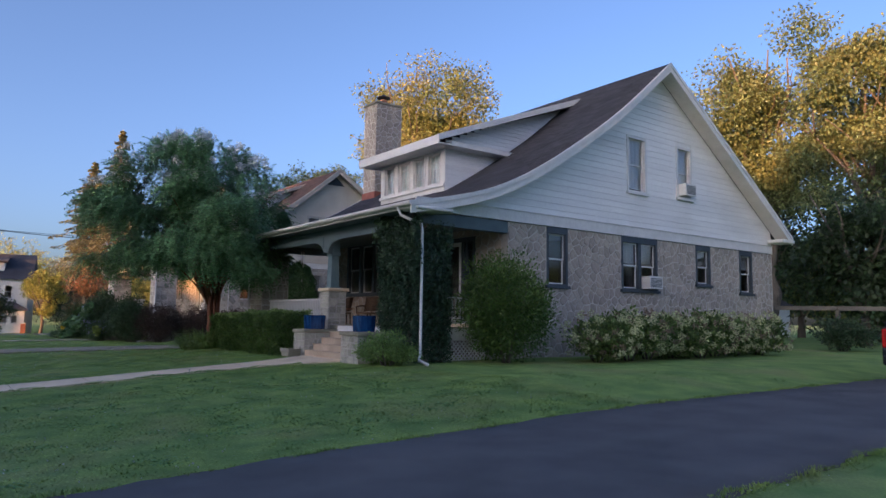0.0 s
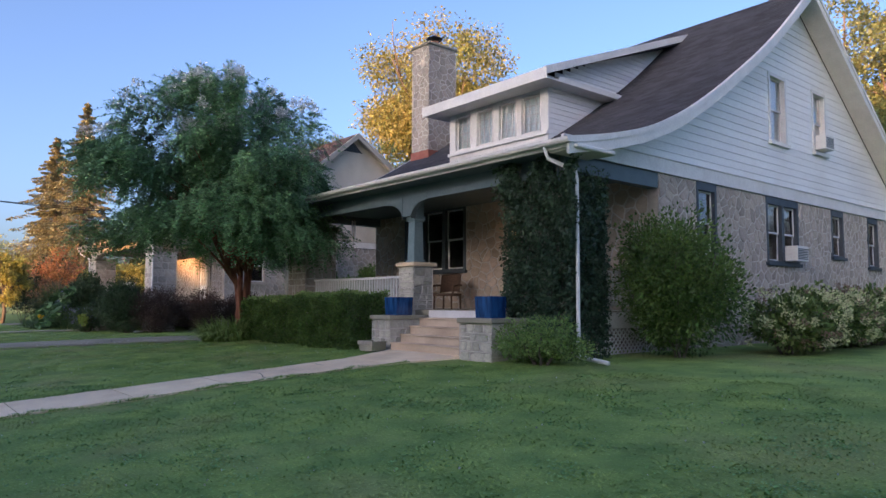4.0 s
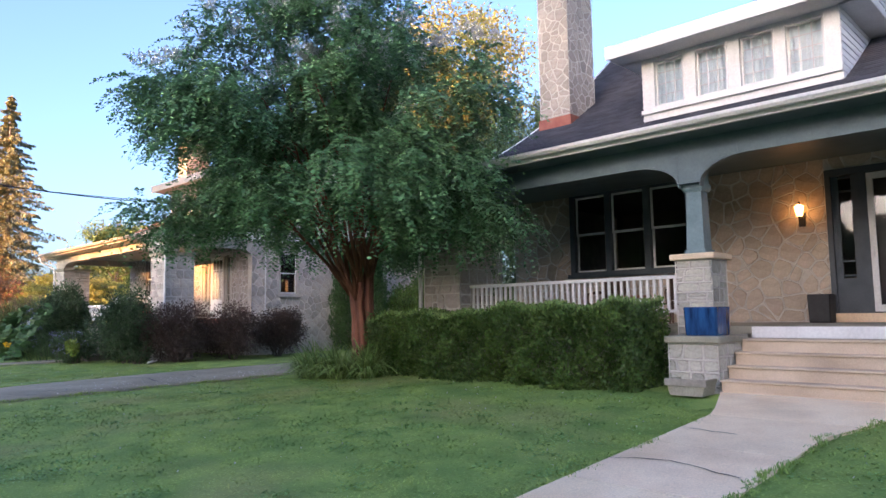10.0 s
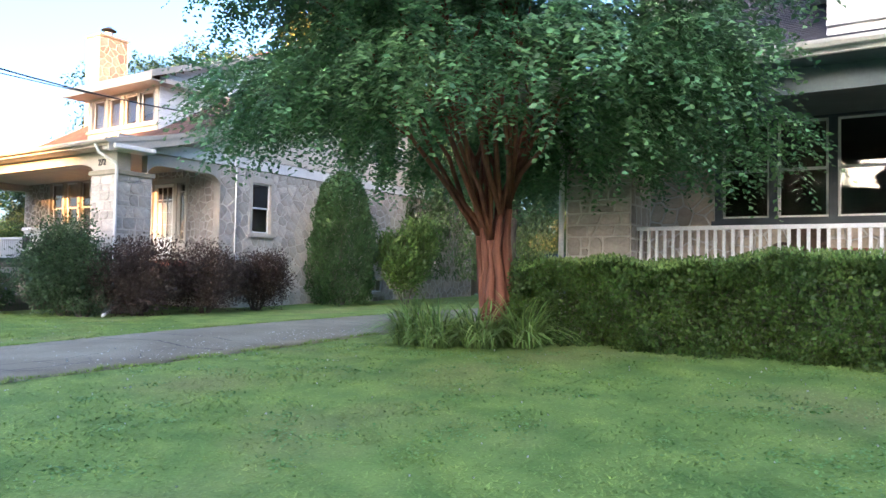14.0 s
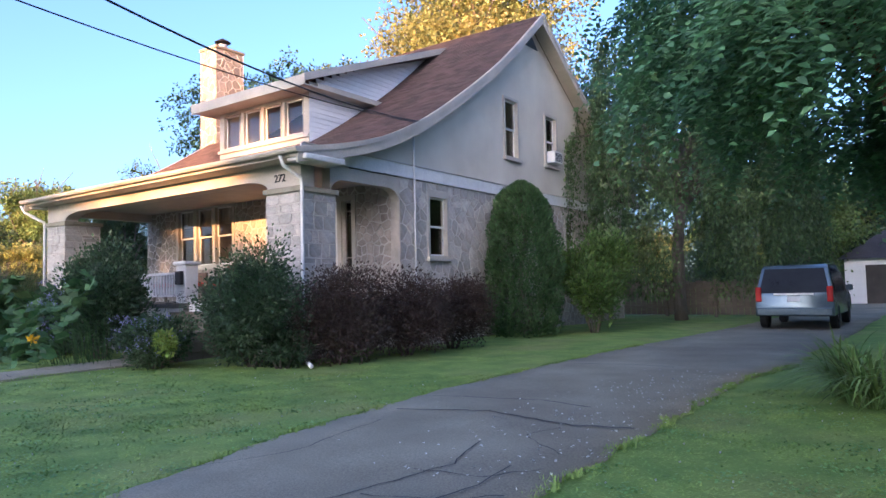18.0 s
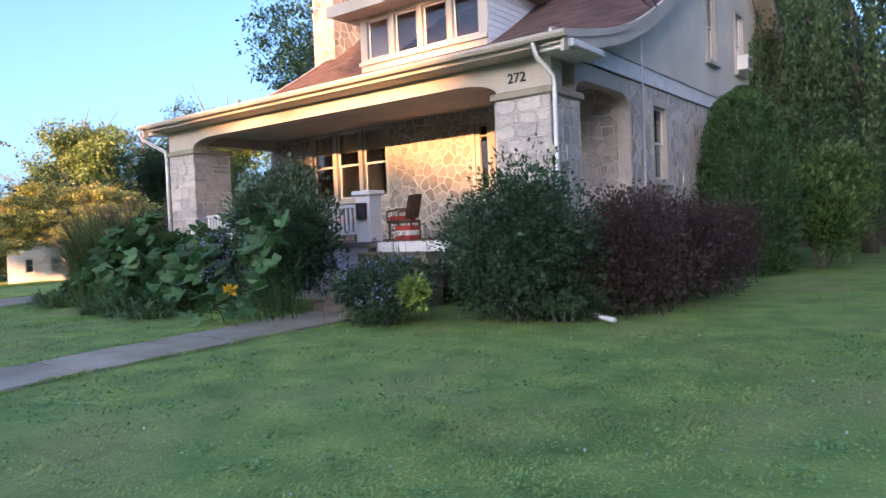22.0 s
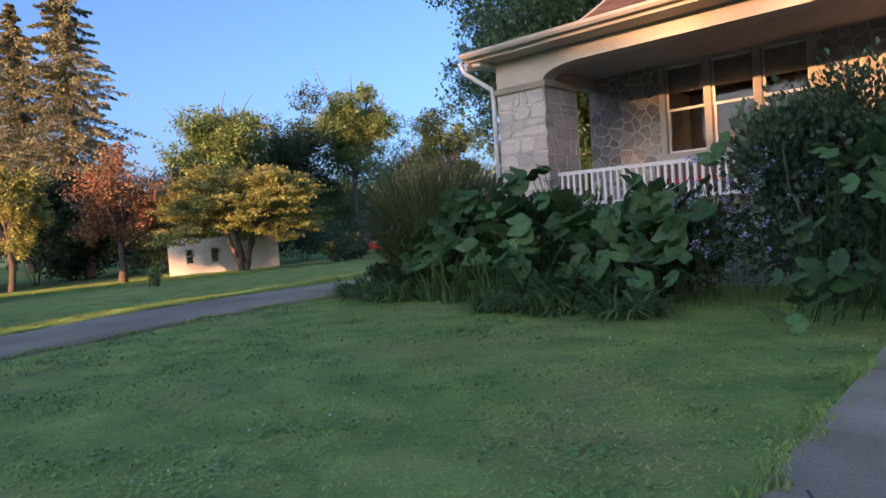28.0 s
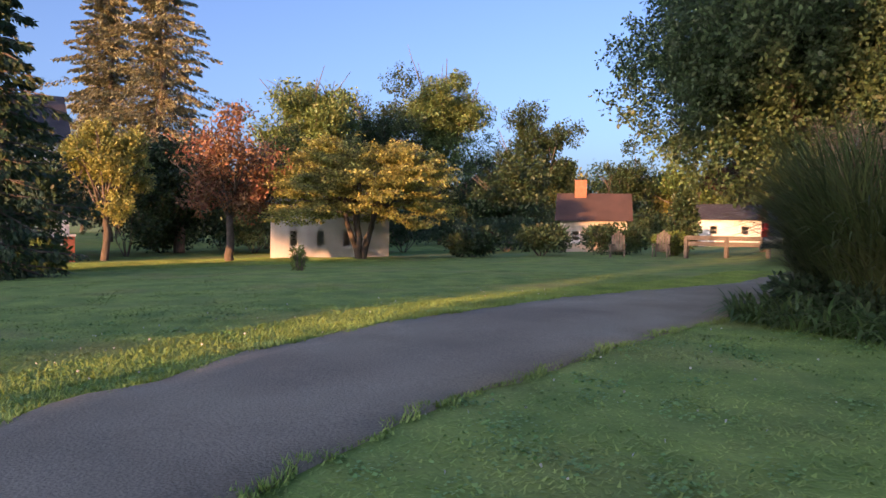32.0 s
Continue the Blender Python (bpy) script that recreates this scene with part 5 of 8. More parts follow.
for i, (x, y, r) in enumerate(((-27.75, 9.0, 0.45), (-27.1, 8.8, 0.5), (-26.4, 8.85, 0.45), (-28.0, 9.6, 0.4), (-25.8, 9.0, 0.35))):
    straps("liriope", (x, y), r * 0.6, 330, 0.98, LEAF_LILY, "tuft of arching grassy liriope under the crape myrtle", 30 + i, arch=1.05, width=0.016)

# clipped hedge before the porch rail
def hedge():
    T = thing("clipped_hedge", (-23.1, 9.9, 0.25), "clipped green hedge below the porch railing", "hedge")
    npr, rng = np.random.RandomState(12), random.Random(12)
    bm = bmesh.new()
    for i in range(22):
        x = -2.9 + i * 0.27
        limb(rng, bm, (x, 0, -0.1), (x + rng.uniform(-.2, .2), rng.uniform(-.3, .3), 0.95), 0.025, 0.008, seg=5, n=3)
    part("branchwork", bm, BARK, T)
    n = 64000
    p = npr.uniform((-3.05, -0.62, 0.0), (2.95, 0.62, 1.18), (n, 3))
    f = npr.randint(0, 3, n)
    depth = npr.rand(n) ** 2 * 0.28
    top = 1.2 + 0.05 * np.sin(p[:, 0] * 2.3) + 0.04 * np.sin(p[:, 0] * 6.1 + p[:, 1] * 4) + 0.035 * p[:, 0]
    p[:, 2] *= top / 1.2
    wob = 0.13 * np.sin(p[:, 0] * 2.7 + p[:, 2] * 3.2) + 0.09 * np.sin(p[:, 0] * 6.3 - p[:, 2] * 6) + 0.06 * np.sin(p[:, 0] * 11 + p[:, 2] * 9)
    p[f == 0, 1] = (-0.66 + depth + wob)[f == 0]
    p[f == 1, 2] = (top - depth)[f == 1]
    ends = (f == 2) & (npr.rand(n) < 0.5)
    p[ends, 0] = np.where(npr.rand(ends.sum()) < 0.5, -3.1 + depth[ends], 3.0 - depth[ends])
    d = npr.normal(0, 0.5, (n, 3))
    d[f == 0] += (0, -0.8, 0.5)
    d[f == 1] += (0, -0.1, 1)
    leaves("foliage", p, d, 0.058, 0.038, LEAF_HEDGE, T, seed=12)
    m = 9000
    x, y = npr.uniform(-3.05, 2.95, m), npr.uniform(-0.66, 0.62, m)
    z = 1.2 + 0.05 * np.sin(x * 2.3) + 0.04 * np.sin(x * 6.1 + y * 4) + 0.035 * x + npr.rand(m) ** 2 * 0.09
    leaves("new_growth", np.stack([x, y, z], 1), np.tile((0, -0.1, 1.0), (m, 1)), 0.06, 0.03, LEAF_LILY, T, "paler new shoots on top", seed=13, jitter=0.5)


hedge()

# evergreen vine on the first porch's corner pillar
def vine():
    T = thing("climbing_vine", (-15.32, 10.75, 0.3), "dense dark climbing vine covering the porch corner pillar", "vine")
    npr, rng = np.random.RandomState(14), random.Random(14)
    bm = bmesh.new()
    for i in range(9):
        x = -0.62 + i * 0.15
        limb(rng, bm, (x, -0.12, -0.05), (x + rng.uniform(-.2, .2), -0.12, 3.9), 0.022, 0.008, seg=5, n=8)
    part("branchwork", bm, BARK, T)
    n = 40000
    z = 4.0 * npr.rand(n) ** 0.8
    a = npr.uniform(0, 1, n)
    u = npr.uniform(-0.66, 0.68 + 0.38 * np.clip((z - 1.7) / 0.5, 0, 1), n)
    bulge = 0.10 + 0.16 * npr.rand(n) + 0.12 * np.sin(z * 3 + u * 4) ** 2
    p = np.stack([u, -bulge, z], 1)
    s = a < 0.38
    v = npr.uniform(-0.25, 1.0, n)
    p[s] = np.stack([0.56 + bulge, v, z], 1)[s]
    s2 = (a > 0.38) & (a < 0.56)
    p[s2] = np.stack([-0.58 - bulge, v, z], 1)[s2]
    p = p[(p[:, 2] < 3.7 + 0.3 * np.sin(p[:, 0] * 7))]
    d = np.tile((0.2, -0.7, -0.75), (len(p), 1))
    leaves("foliage", p, d, 0.062, 0.05, LEAF_IVY, T, seed=14, jitter=0.6)
    c = npr.uniform((-1.05, -0.35, 3.2), (-0.6, 0.1, 4.0), (22, 3))
    q, dd = clumps(npr, c, 22, 0.16, 0.4)
    leaves("trailing_foliage", q, dd, 0.09, 0.08, LEAF_IVY, T, seed=15)


vine()
bush("low_shrub", (-14.45, 9.75), (1.2, 0.8, 0.46), LEAF_LILY, "low loose pale-green shrub at the pillar's foot", 9000, 0.055, 41)
bush("round_shrub", (-13.72, 13.0), (1.5, 1.5, 1.5), LEAF_HEDGE, "large round dark-green shrub beside the porch", 30000, 0.08, 42, lobes=40)
for i in range(8):
    y = 15.5 + i * 1.16
    hb = bush("hydrangea", (-12.75 + 0.15 * math.sin(i * 2), y), (1.2, 0.95, 0.66 + 0.07 * math.sin(i * 1.7)), LEAF_MID, "hydrangea bush with fading lime and brown flower heads", 4200, 0.12, 50 + i, group="hydrangeas along the stone wall")
    npr = np.random.RandomState(70 + i)
    for mat, cnt, nm in ((PETAL_GREEN, 46, "bloom"), (PETAL_PINK, 16, "browned_bloom")):
        c, d = blob(npr, cnt * 3, (0, 0, 0.68), (1.22, 0.98, 0.70), 0.95, 0.1)
        c = c[(c[:, 2] > 0.22) & (c[:, 0] > -0.5)][:cnt]
        p, dd = clumps(npr, c, 30, 0.095, -0.3)
        leaves(nm, p, dd, 0.05, 0.045, mat, hb, seed=80 + i)
bush("rhododendron", (-12.7, 30.2), (1.5, 1.2, 0.7), LEAF_DARK, "dark low shrub at the rear corner", 4000, 0.12, 66)

# beds before the second house
bush("tall_garden_shrub", (-43.0, 8.7), (1.5, 0.95, 1.4), LEAF_DARK, "tall dark bluish butterfly shrub in the bed", 21000, 0.095, 101, lobes=28, upright=0.5)
bush("garden_perennials", (-45.1, 8.8), (1.2, 0.7, 0.8), LEAF_DARK, "mixed dark perennials in the bed", 7000, 0.10, 102)
bush("garden_perennials", (-47.2, 9.2), (1.6, 0.6, 0.8), LEAF_BUSH, "mixed green perennials in the bed", 7000, 0.13, 103)
bush("garden_perennials", (-49.3, 9.1), (1.3, 0.6, 0.7), LEAF_BUSH, "mixed green perennials in the bed", 6000, 0.13, 104)
bush("low_edging_shrub", (-50.15, 8.45), (0.85, 0.6, 0.32), LEAF_DARK, "low dark edging plants beside the drive", 4500, 0.10, 105)
bush("dark_shrub", (-38.1, 9.15), (1.6, 1.15, 1.22), LEAF_DARK, "dense dark-green shrub before the corner pillar", 23000, 0.075, 106, lobes=38)
for i, (x, y, s) in enumerate(((-36.9, 10.3, 1.42), (-36.65, 12.1, 1.4), (-36.7, 13.9, 1.3))):
    bush("barberry", (x, y), (s, s, 1.0), LEAF_RED, "purple-brown barberry bush beside the house", 16000, 0.06, 110 + i, group="barberries", lobes=18)
bush("low_shrub", (-37.35, 9.2), (0.75, 0.5, 0.36), LEAF_DARK, "low dark shrub beside the downspout", 3000, 0.07, 118)
bush("aster_clump", (-39.9, 8.2), (1.0, 0.8, 0.55), LEAF_DARK, "blue-flowered aster clump beside the path", 7000, 0.08, 116)
bush("yellow_leaved_shrub", (-38.95, 7.75), (0.26, 0.22, 0.26), LEAF_LIME, "small yellow-green shrub in the bed", 420, 0.1, 117, z0=0.28, stems=False)


def flowers(name, mat, centers, per, size, label, spread=0.05, seed=3):
    npr = np.random.RandomState(seed)
    c = np.asarray(centers)
    T = thing(name, tuple(c.mean(0) * (1, 1, 0) + (0, 0, float(height(*c.mean(0)[:2])))), label, "flower")
    p, d = clumps(npr, c - np.array(T.matrix_basis.translation), per, spread, -0.4)
    leaves("petals", p, d, size, size * 0.7, mat, T, seed=seed)
    rng = random.Random(seed)
    bm = bmesh.new()
    for q in c[::3]:
        b = Vector(q) - T.matrix_basis.translation
        tube(bm, [(b.x, b.y + 0.1, 0), (b.x, b.y + 0.04, b.z * 0.6), b], 0.004, 4)
    part("stalk_cluster", bm, LEAF_BUSH, T)


npr = np.random.RandomState(120)
flowers("blue_asters", PETAL_BLUE, npr.uniform((-40.8, 7.5, 0.35), (-39.1, 8.3, 1.05), (110, 3)), 9, 0.035, "small blue asters in bloom")
flowers("blue_asters", PETAL_BLUE, npr.uniform((-44.6, 7.8, 0.5), (-42.8, 8.4, 1.9), (60, 3)), 9, 0.04, "small violet flower spikes on the shrub", seed=4)
flowers("seed_heads", BLACK, npr.uniform((-41.0, 9.0, 1.2), (-39.4, 9.3, 1.55), (22, 3)), 12, 0.028, "dark round coneflower seed heads", 0.03, seed=5)
flowers("yellow_flower", PETAL_YEL, [(-41.66, 6.62, 0.66)] + [(-41.67, 6.64, 0.66)], 26, 0.075, "single bright yellow squash blossom", 0.06, seed=6)


def big_leaves(name, centers, size, label, seed):
    """Broad lobed squash leaves on stalks, each a part of its own."""
    rng = random.Random(seed)
    cx, cy = sum(c[0] for c in centers) / len(centers), sum(c[1] for c in centers) / len(centers)
    gz = float(height(cx, cy))
    T = thing(name, (cx, cy, gz), label, "plant")
    bm = bmesh.new()
    rim = []
    for k in range(23):
        a = -2.8 + 5.6 * k / 22
        r = (1 + 0.07 * math.cos(5 * a) + 0.02 * math.cos(17 * a)) * (0.92 if abs(a) < 2.6 else 0.55)
        rim.append((r * math.cos(a), r * math.sin(a)))
    c0 = bm.verts.new((0, 0, 0))
    ring = [bm.verts.new((x * 0.55, y * 0.55, 0.10)) for x, y in rim]
    ring2 = [bm.verts.new((x, y, 0.02 + 0.05 * math.sin(k * 1.3))) for k, (x, y) in enumerate(rim)]
    for k in range(22):
        bm.faces.new((c0, ring[k], ring[k + 1]))
        bm.faces.new((ring[k], ring2[k], ring2[k + 1], ring[k + 1]))
    me = bpy.data.meshes.new("leaf_blade")
    bm.to_mesh(me)
    bm.free()
    me.shade_smooth()
    me.materials.append(LEAF_BIG)
    for x, y, z in centers:
        ob = new("leaf_blade", me)
        ob.parent = T
        s = size * rng.uniform(0.5, 1.45)
        ob.matrix_basis = pose(x - cx, y - cy, z - gz, rng.uniform(2, 68), rng.uniform(-38, 38), rng.uniform(-110, 110)) @ Matrix.Diagonal((s, s, s, 1))
        part("stalk", tube(bmesh.new(), [(x - cx - 0.2, y - cy + 0.55, 0), (x - cx - 0.1, y - cy + 0.4, (z - gz) * 0.7), (x - cx, y - cy, z - gz)], 0.006, 5), LEAF_BIG, T)
    return T


rng = random.Random(130)
big_leaves("squash_plant", [(-41.5 - 1.7 * rng.random() ** 0.8 + 0.25 * k / 85, 6.75 + 1.35 * (k / 85) + rng.uniform(-.12, .12), 0.16 + 1.75 * (k / 85) + rng.uniform(-.1, .2)) for k in range(85)], 0.14, "sprawling squash plant with broad green leaves", 131)
big_leaves("squash_plant", [(x, 7.55 + 1.15 * q, (0.3 + 1.62 * q ** 0.85) * (0.86 + 0.17 * math.sin(x * 1.7 + 1) + 0.09 * math.sin(x * 4.1)) + rng.uniform(-0.1, 0.2)) for x, q in [(rng.uniform(-49.6, -44.2), rng.random() ** 0.75) for k in range(230)]], 0.185, "sprawling squash plant with broad green leaves", 132)
for i, (x, y) in enumerate(((-48.1, 7.6), (-47.5, 7.75), (-48.6, 7.7))):
    straps("iris_clump", (x, y), 0.22, 34, 0.85, LEAF_IRIS, "clump of upright iris leaves in the bed", 140 + i, arch=0.45, width=0.025)
for i, (x, y) in enumerate(((-49.3, 7.55), (-49.75, 7.65), (-50.3, 7.75), (-50.85, 8.0), (-50.95, 8.5), (-46.8, 7.2), (-45.9, 7.15), (-44.9, 7.15))):
    straps("edging_grass", (x, y), 0.4, 230, 0.5, LEAF_IRIS, "tuft of dark arching edging grass", 145 + i, arch=1.1)
for i, (x, y) in enumerate(((-46.0, 7.45), (-46.5, 7.6), (-45.4, 7.55), (-45.7, 8.0))):
    straps("fern", (x, y), 0.2, 90, 0.8, LEAF_BUSH, "arching fern in the bed", 150 + i, arch=1.0, width=0.05)


def pampas(x, y, seed):
    T = straps("plume_grass", (x, y), 0.6, 2000, 2.7, LEAF_REED, "tall ornamental grass with tan plumes at the corner", seed, arch=0.75, width=0.014)
    rng, npr = random.Random(seed), np.random.RandomState(seed)
    bm = bmesh.new()
    c = []
    for i in range(13):
        a, r = rng.uniform(0, 6.28), rng.uniform(0.1, 0.8)
        tip = Vector((r * math.cos(a), r * math.sin(a), rng.uniform(1.8, 2.6)))
        tube(bm, [(tip.x * 0.2, tip.y * 0.2, 0), (tip.x * 0.5, tip.y * 0.5, tip.z * 0.6), tip], 0.006, 4)
        c += [tip - Vector((tip.x * 0.25, tip.y * 0.25, 0.5)) * (k / 7) for k in range(8)]
    part("stalk_cluster", bm, PLUME, T)
    p, d = clumps(npr, [tuple(q) for q in c], 12, 0.06, 0.2)
    leaves("plumes", p, d, 0.09, 0.012, PLUME, T, seed=seed)


pampas(-49.95, 9.0, 160)
pampas(-50.3, 9.5, 161)
pampas(-50.5, 10.5, 162)


def conifer(name, at, top, radius, mat, label, seed, n=9000, size=0.14, base=0.0, shape=0.6, layers=None, category="tree", group=""):
    """An upright conifer: bough by bough when layers is given, else a dense column."""
    x, y = at
    T = thing(name, (x, y, float(height(x, y))), label, category, group)
    npr, rng = np.random.RandomState(seed), random.Random(seed)
    bm = bmesh.new()
    limb(rng, bm, (0, 0, -0.1), (0, 0, top * 0.97), max(0.05, top * 0.018), 0.015, seg=7, n=6)
    P, Dn = [], []
    if layers:
        for k in range(layers):
            t = (k + 0.5) / layers
            z = base + (top - base) * t
            R = radius * (1 - t) ** shape * rng.uniform(0.6, 1.2)
            m = max(4, int(9 * (1 - t) + 4))
            for j in range(m):
                a = 6.2832 * (j + rng.random()) / m
                L = R * rng.uniform(0.5, 1.2)
                tip = np.array([L * math.cos(a), L * math.sin(a), z - L * rng.uniform(0.1, 0.4)])
                limb(rng, bm, (0, 0, z), tip, 0.04, 0.01, seg=4, n=2)
                per = max(8, n // (layers * m))
                s = npr.rand(per) ** 0.7
                mid = np.array([0, 0, z]) + (tip - [0, 0, z]) * s[:, None]
                w = npr.normal(0, 1, (per, 3)) * np.array([1, 1, 0.45]) * (0.06 * L + 0.1) * (1.15 - s)[:, None]
                P.append(mid + w - np.array([0, 0, 1]) * np.abs(w[:, :1]) * 0.9)
                Dn.append(np.tile((math.cos(a) * 0.8, math.sin(a) * 0.8, -0.8), (per, 1)))
    else:
        t = npr.rand(n) ** 0.85
        a = npr.uniform(0, 6.2832, n)
        prof = np.interp(t, [0, 0.12, 0.5, 0.8, 0.94, 1.0], [0.74, 0.96, 0.98, 0.74, 0.46, 0.06])
        r = radius * prof * (1 - 0.28 * npr.rand(n) ** 2) * (1 + 0.10 * np.sin(a * 5 + np.sin(t * 9) * 1.5) + 0.09 * np.sin(a * 11 - t * 17) + 0.06 * np.sin(a * 3 + t * 31))
        P.append(np.stack([r * np.cos(a), r * np.sin(a), t * top], 1))
        Dn.append(np.stack([np.cos(a) * 0.6, np.sin(a) * 0.6, np.ones(n) * 0.8], 1))
    part("trunk", bm, BARK, T)
    leaves("foliage", np.concatenate(P), np.concatenate(Dn), size, size * 0.45, mat, T, seed=seed)
    return T


conifer("arborvitae", (-36.95, 17.9), 4.45, 1.05, LEAF_BUSH, "dense upright arborvitae beside the stone wall", 170, 26000, 0.10)
bush("juniper", (-35.6, 19.7), (1.4, 1.35, 1.6), LEAF_HEDGE, "loose green juniper beside the arborvitae", 11000, 0.12, 171, upright=0.8)


def weeping(x, y, seed):
    z = float(height(x, y))
    T = thing("weeping_tree", (x, y, z), "tall weeping tree with long curtains of green branchlets", "tree")
    rng, npr = random.Random(seed), np.random.RandomState(seed)
    bm = bmesh.new()
    limb(rng, bm, (0, 0, -0.1), (0.2, 0.1, 4.5), 0.26, 0.2, seg=9)
    P, Dn = [], []
    for i in range(340):
        a, r = rng.uniform(0, 6.2832), 4.9 * math.sqrt(rng.random())
        top = 11.8 - (r / 4.9) ** 2 * 4.2 + rng.uniform(-1.4, 0.6)
        e = (r * math.cos(a), r * math.sin(a), top)
        if i < 34:
            limb(rng, bm, (0.2, 0.1, 4.3), e, 0.12, 0.02, sag=1.0, seg=5, n=5)
        L = rng.uniform(3.0, 8.4) if r > 2.8 else rng.uniform(1.2, 3.0)
        L = min(L, top - 0.9)
        m = int(L * 66)
        t = npr.rand(m)
        sw = npr.normal(0, 0.17, (m, 2)) * (0.4 + 0.8 * t[:, None])
        P.append(np.stack([e[0] + math.cos(a) * 0.5 * t + sw[:, 0], e[1] + math.sin(a) * 0.5 * t + sw[:, 1], top - L * t], 1))
        Dn.append(np.tile((0.0, 0.0, -1.0), (m, 1)) + npr.normal(0, 0.35, (m, 3)))
    part("trunk", bm, BARK, T, smooth=True)
    leaves("crown", np.concatenate(P), np.concatenate(Dn), 0.15, 0.062, LEAF_WILLOW, T, seed=seed)


weeping(-35.3, 27.2, 180)

# trees behind the houses
tree("yellowing_maple", (-50, 36.5), 24, (17.0, 7.6, 8.0), LEAF_YEL, "tall maple with thinning golden leaves and bare twigs", 0.45, n=48000, size=0.25, seed=201, lobes=44, limbs=12)
tree("yellowing_maple", (-24.5, 47), 21, (13.5, 6.5, 8.5), LEAF_TURN, "tall maple with leaves turning from green to yellow", 0.45, n=36000, size=0.24, seed=202, lobes=30, limbs=10)
tree("turning_tree", (-16.3, 44), 20, (12.5, 5.6, 7.8), LEAF_TURN, "tall tree behind the house turning from green to gold", 0.4, n=32000, size=0.24, seed=203, lobes=28, limbs=10)
tree("golden_tree", (-19.5, 58), 17, (12, 7, 6), LEAF_GOLD, "tall golden autumn tree behind the house", 0.4, n=9000, size=0.4, seed=204)
tree("dark_maple", (-14.8, 37.5), 8, (4.4, 4.2, 3.9), LEAF_DEEP, "dark green shade tree behind the fence", 0.25, n=14000, size=0.25, seed=205)
tree("dark_maple", (-8.0, 40), 9, (5.0, 4.4, 4.4), LEAF_DEEP, "dark green shade tree behind the fence", 0.25, n=11000, size=0.25, seed=206)
tree("spreading_maple", (-58.6, 31.8), 15, (8.9, 9.4, 6.4), LEAF_MAPLE, "great dark spreading maple beyond the second house", 0.5, n=230000, size=0.19, seed=207, lobes=84, limbs=12, clump=0.05, shell=0.75)
tree("copper_maple", (-63.5, 39), 6, (4.3, 3.6, 2.4), LEAF_RED, "low copper-leaved tree under the maple", 0.18, n=6000, size=0.24, seed=208)
tree("rear_tree", (-27.0, 52), 12, (7.5, 5.5, 5), LEAF_DEEP, "dark tree behind the garage", 0.3, n=8000, size=0.3, seed=209)
tree("rear_tree", (-38.5, 50), 14, (8.5, 6.5, 6), LEAF_DEEP, "dark tree behind the second house", 0.3, n=10000, size=0.32, seed=210)
tree("rear_tree", (-33.5, 44), 10, (5.5, 4.5, 4.5), LEAF_MID, "green tree behind the wooden gate", 0.3, n=9000, size=0.26, seed=211)

# the far lawn
def layered(name, at, radius, base, top, mat, label, seed, n=110):
    """A low spreading tree: a forked trunk, many nearly level twiggy boughs in tiers, fine leaves along them, and gaps between."""
    T = thing(name, (*at, float(height(*at))), label, "tree")
    rng, npr = random.Random(seed), np.random.RandomState(seed)
    trunk, twigs = bmesh.new(), bmesh.new()
    forks = []
    for i in range(5):
        a = i * 1.257 + 0.4
        forks.append(limb(rng, trunk, (0.1 * math.cos(a), 0.1 * math.sin(a), -0.15), (0.75 * math.cos(a), 0.75 * math.sin(a), base + 0.9), 0.17, 0.1, seg=7, n=4)[-1])
    P, Dn = [], []
    for i in range(n):
        a = rng.uniform(0, 6.2832)
        t = rng.random() ** 0.8
        z = base + 0.25 + (top - base) * t
        reach = radius * math.sqrt(max(0.05, 1 - (t * 0.98) ** 2.2)) * rng.uniform(0.72, 1.06)
        tip = Vector((reach * math.cos(a), reach * math.sin(a), z))
        start = min(forks, key=lambda f: (f - tip).length)
        pts = limb(rng, twigs if i > 24 else trunk, start, tip, 0.045, 0.008, sag=0.35 + 0.5 * t, seg=4, n=5)
        for k in range(9):
            m = pts[2].lerp(pts[-1], rng.random() ** 0.7)
            b = a + rng.uniform(-1.0, 1.0)
            L = rng.uniform(0.5, 1.3)
            end = m + Vector((math.cos(b) * L, math.sin(b) * L, rng.uniform(-0.05, 0.28)))
            tube(twigs, [m, (m + end) / 2 + Vector((0, 0, 0.06)), end], [0.012, 0.009, 0.004], 3)
            q = npr.rand(52)[:, None]
            P.append(np.array(m) * (1 - q) + np.array(end) * q + npr.normal(0, 1, (52, 3)) * (0.11, 0.11, 0.045))
            Dn.append(np.tile((math.cos(b), math.sin(b), -0.25), (52, 1)))
    part("trunk", trunk, BARK, T, smooth=True)
    part("branchwork", twigs, BARK, T)
    leaves("crown", np.concatenate(P), np.concatenate(Dn), 0.13, 0.075, mat, T, seed=seed, jitter=0.55)
    return T


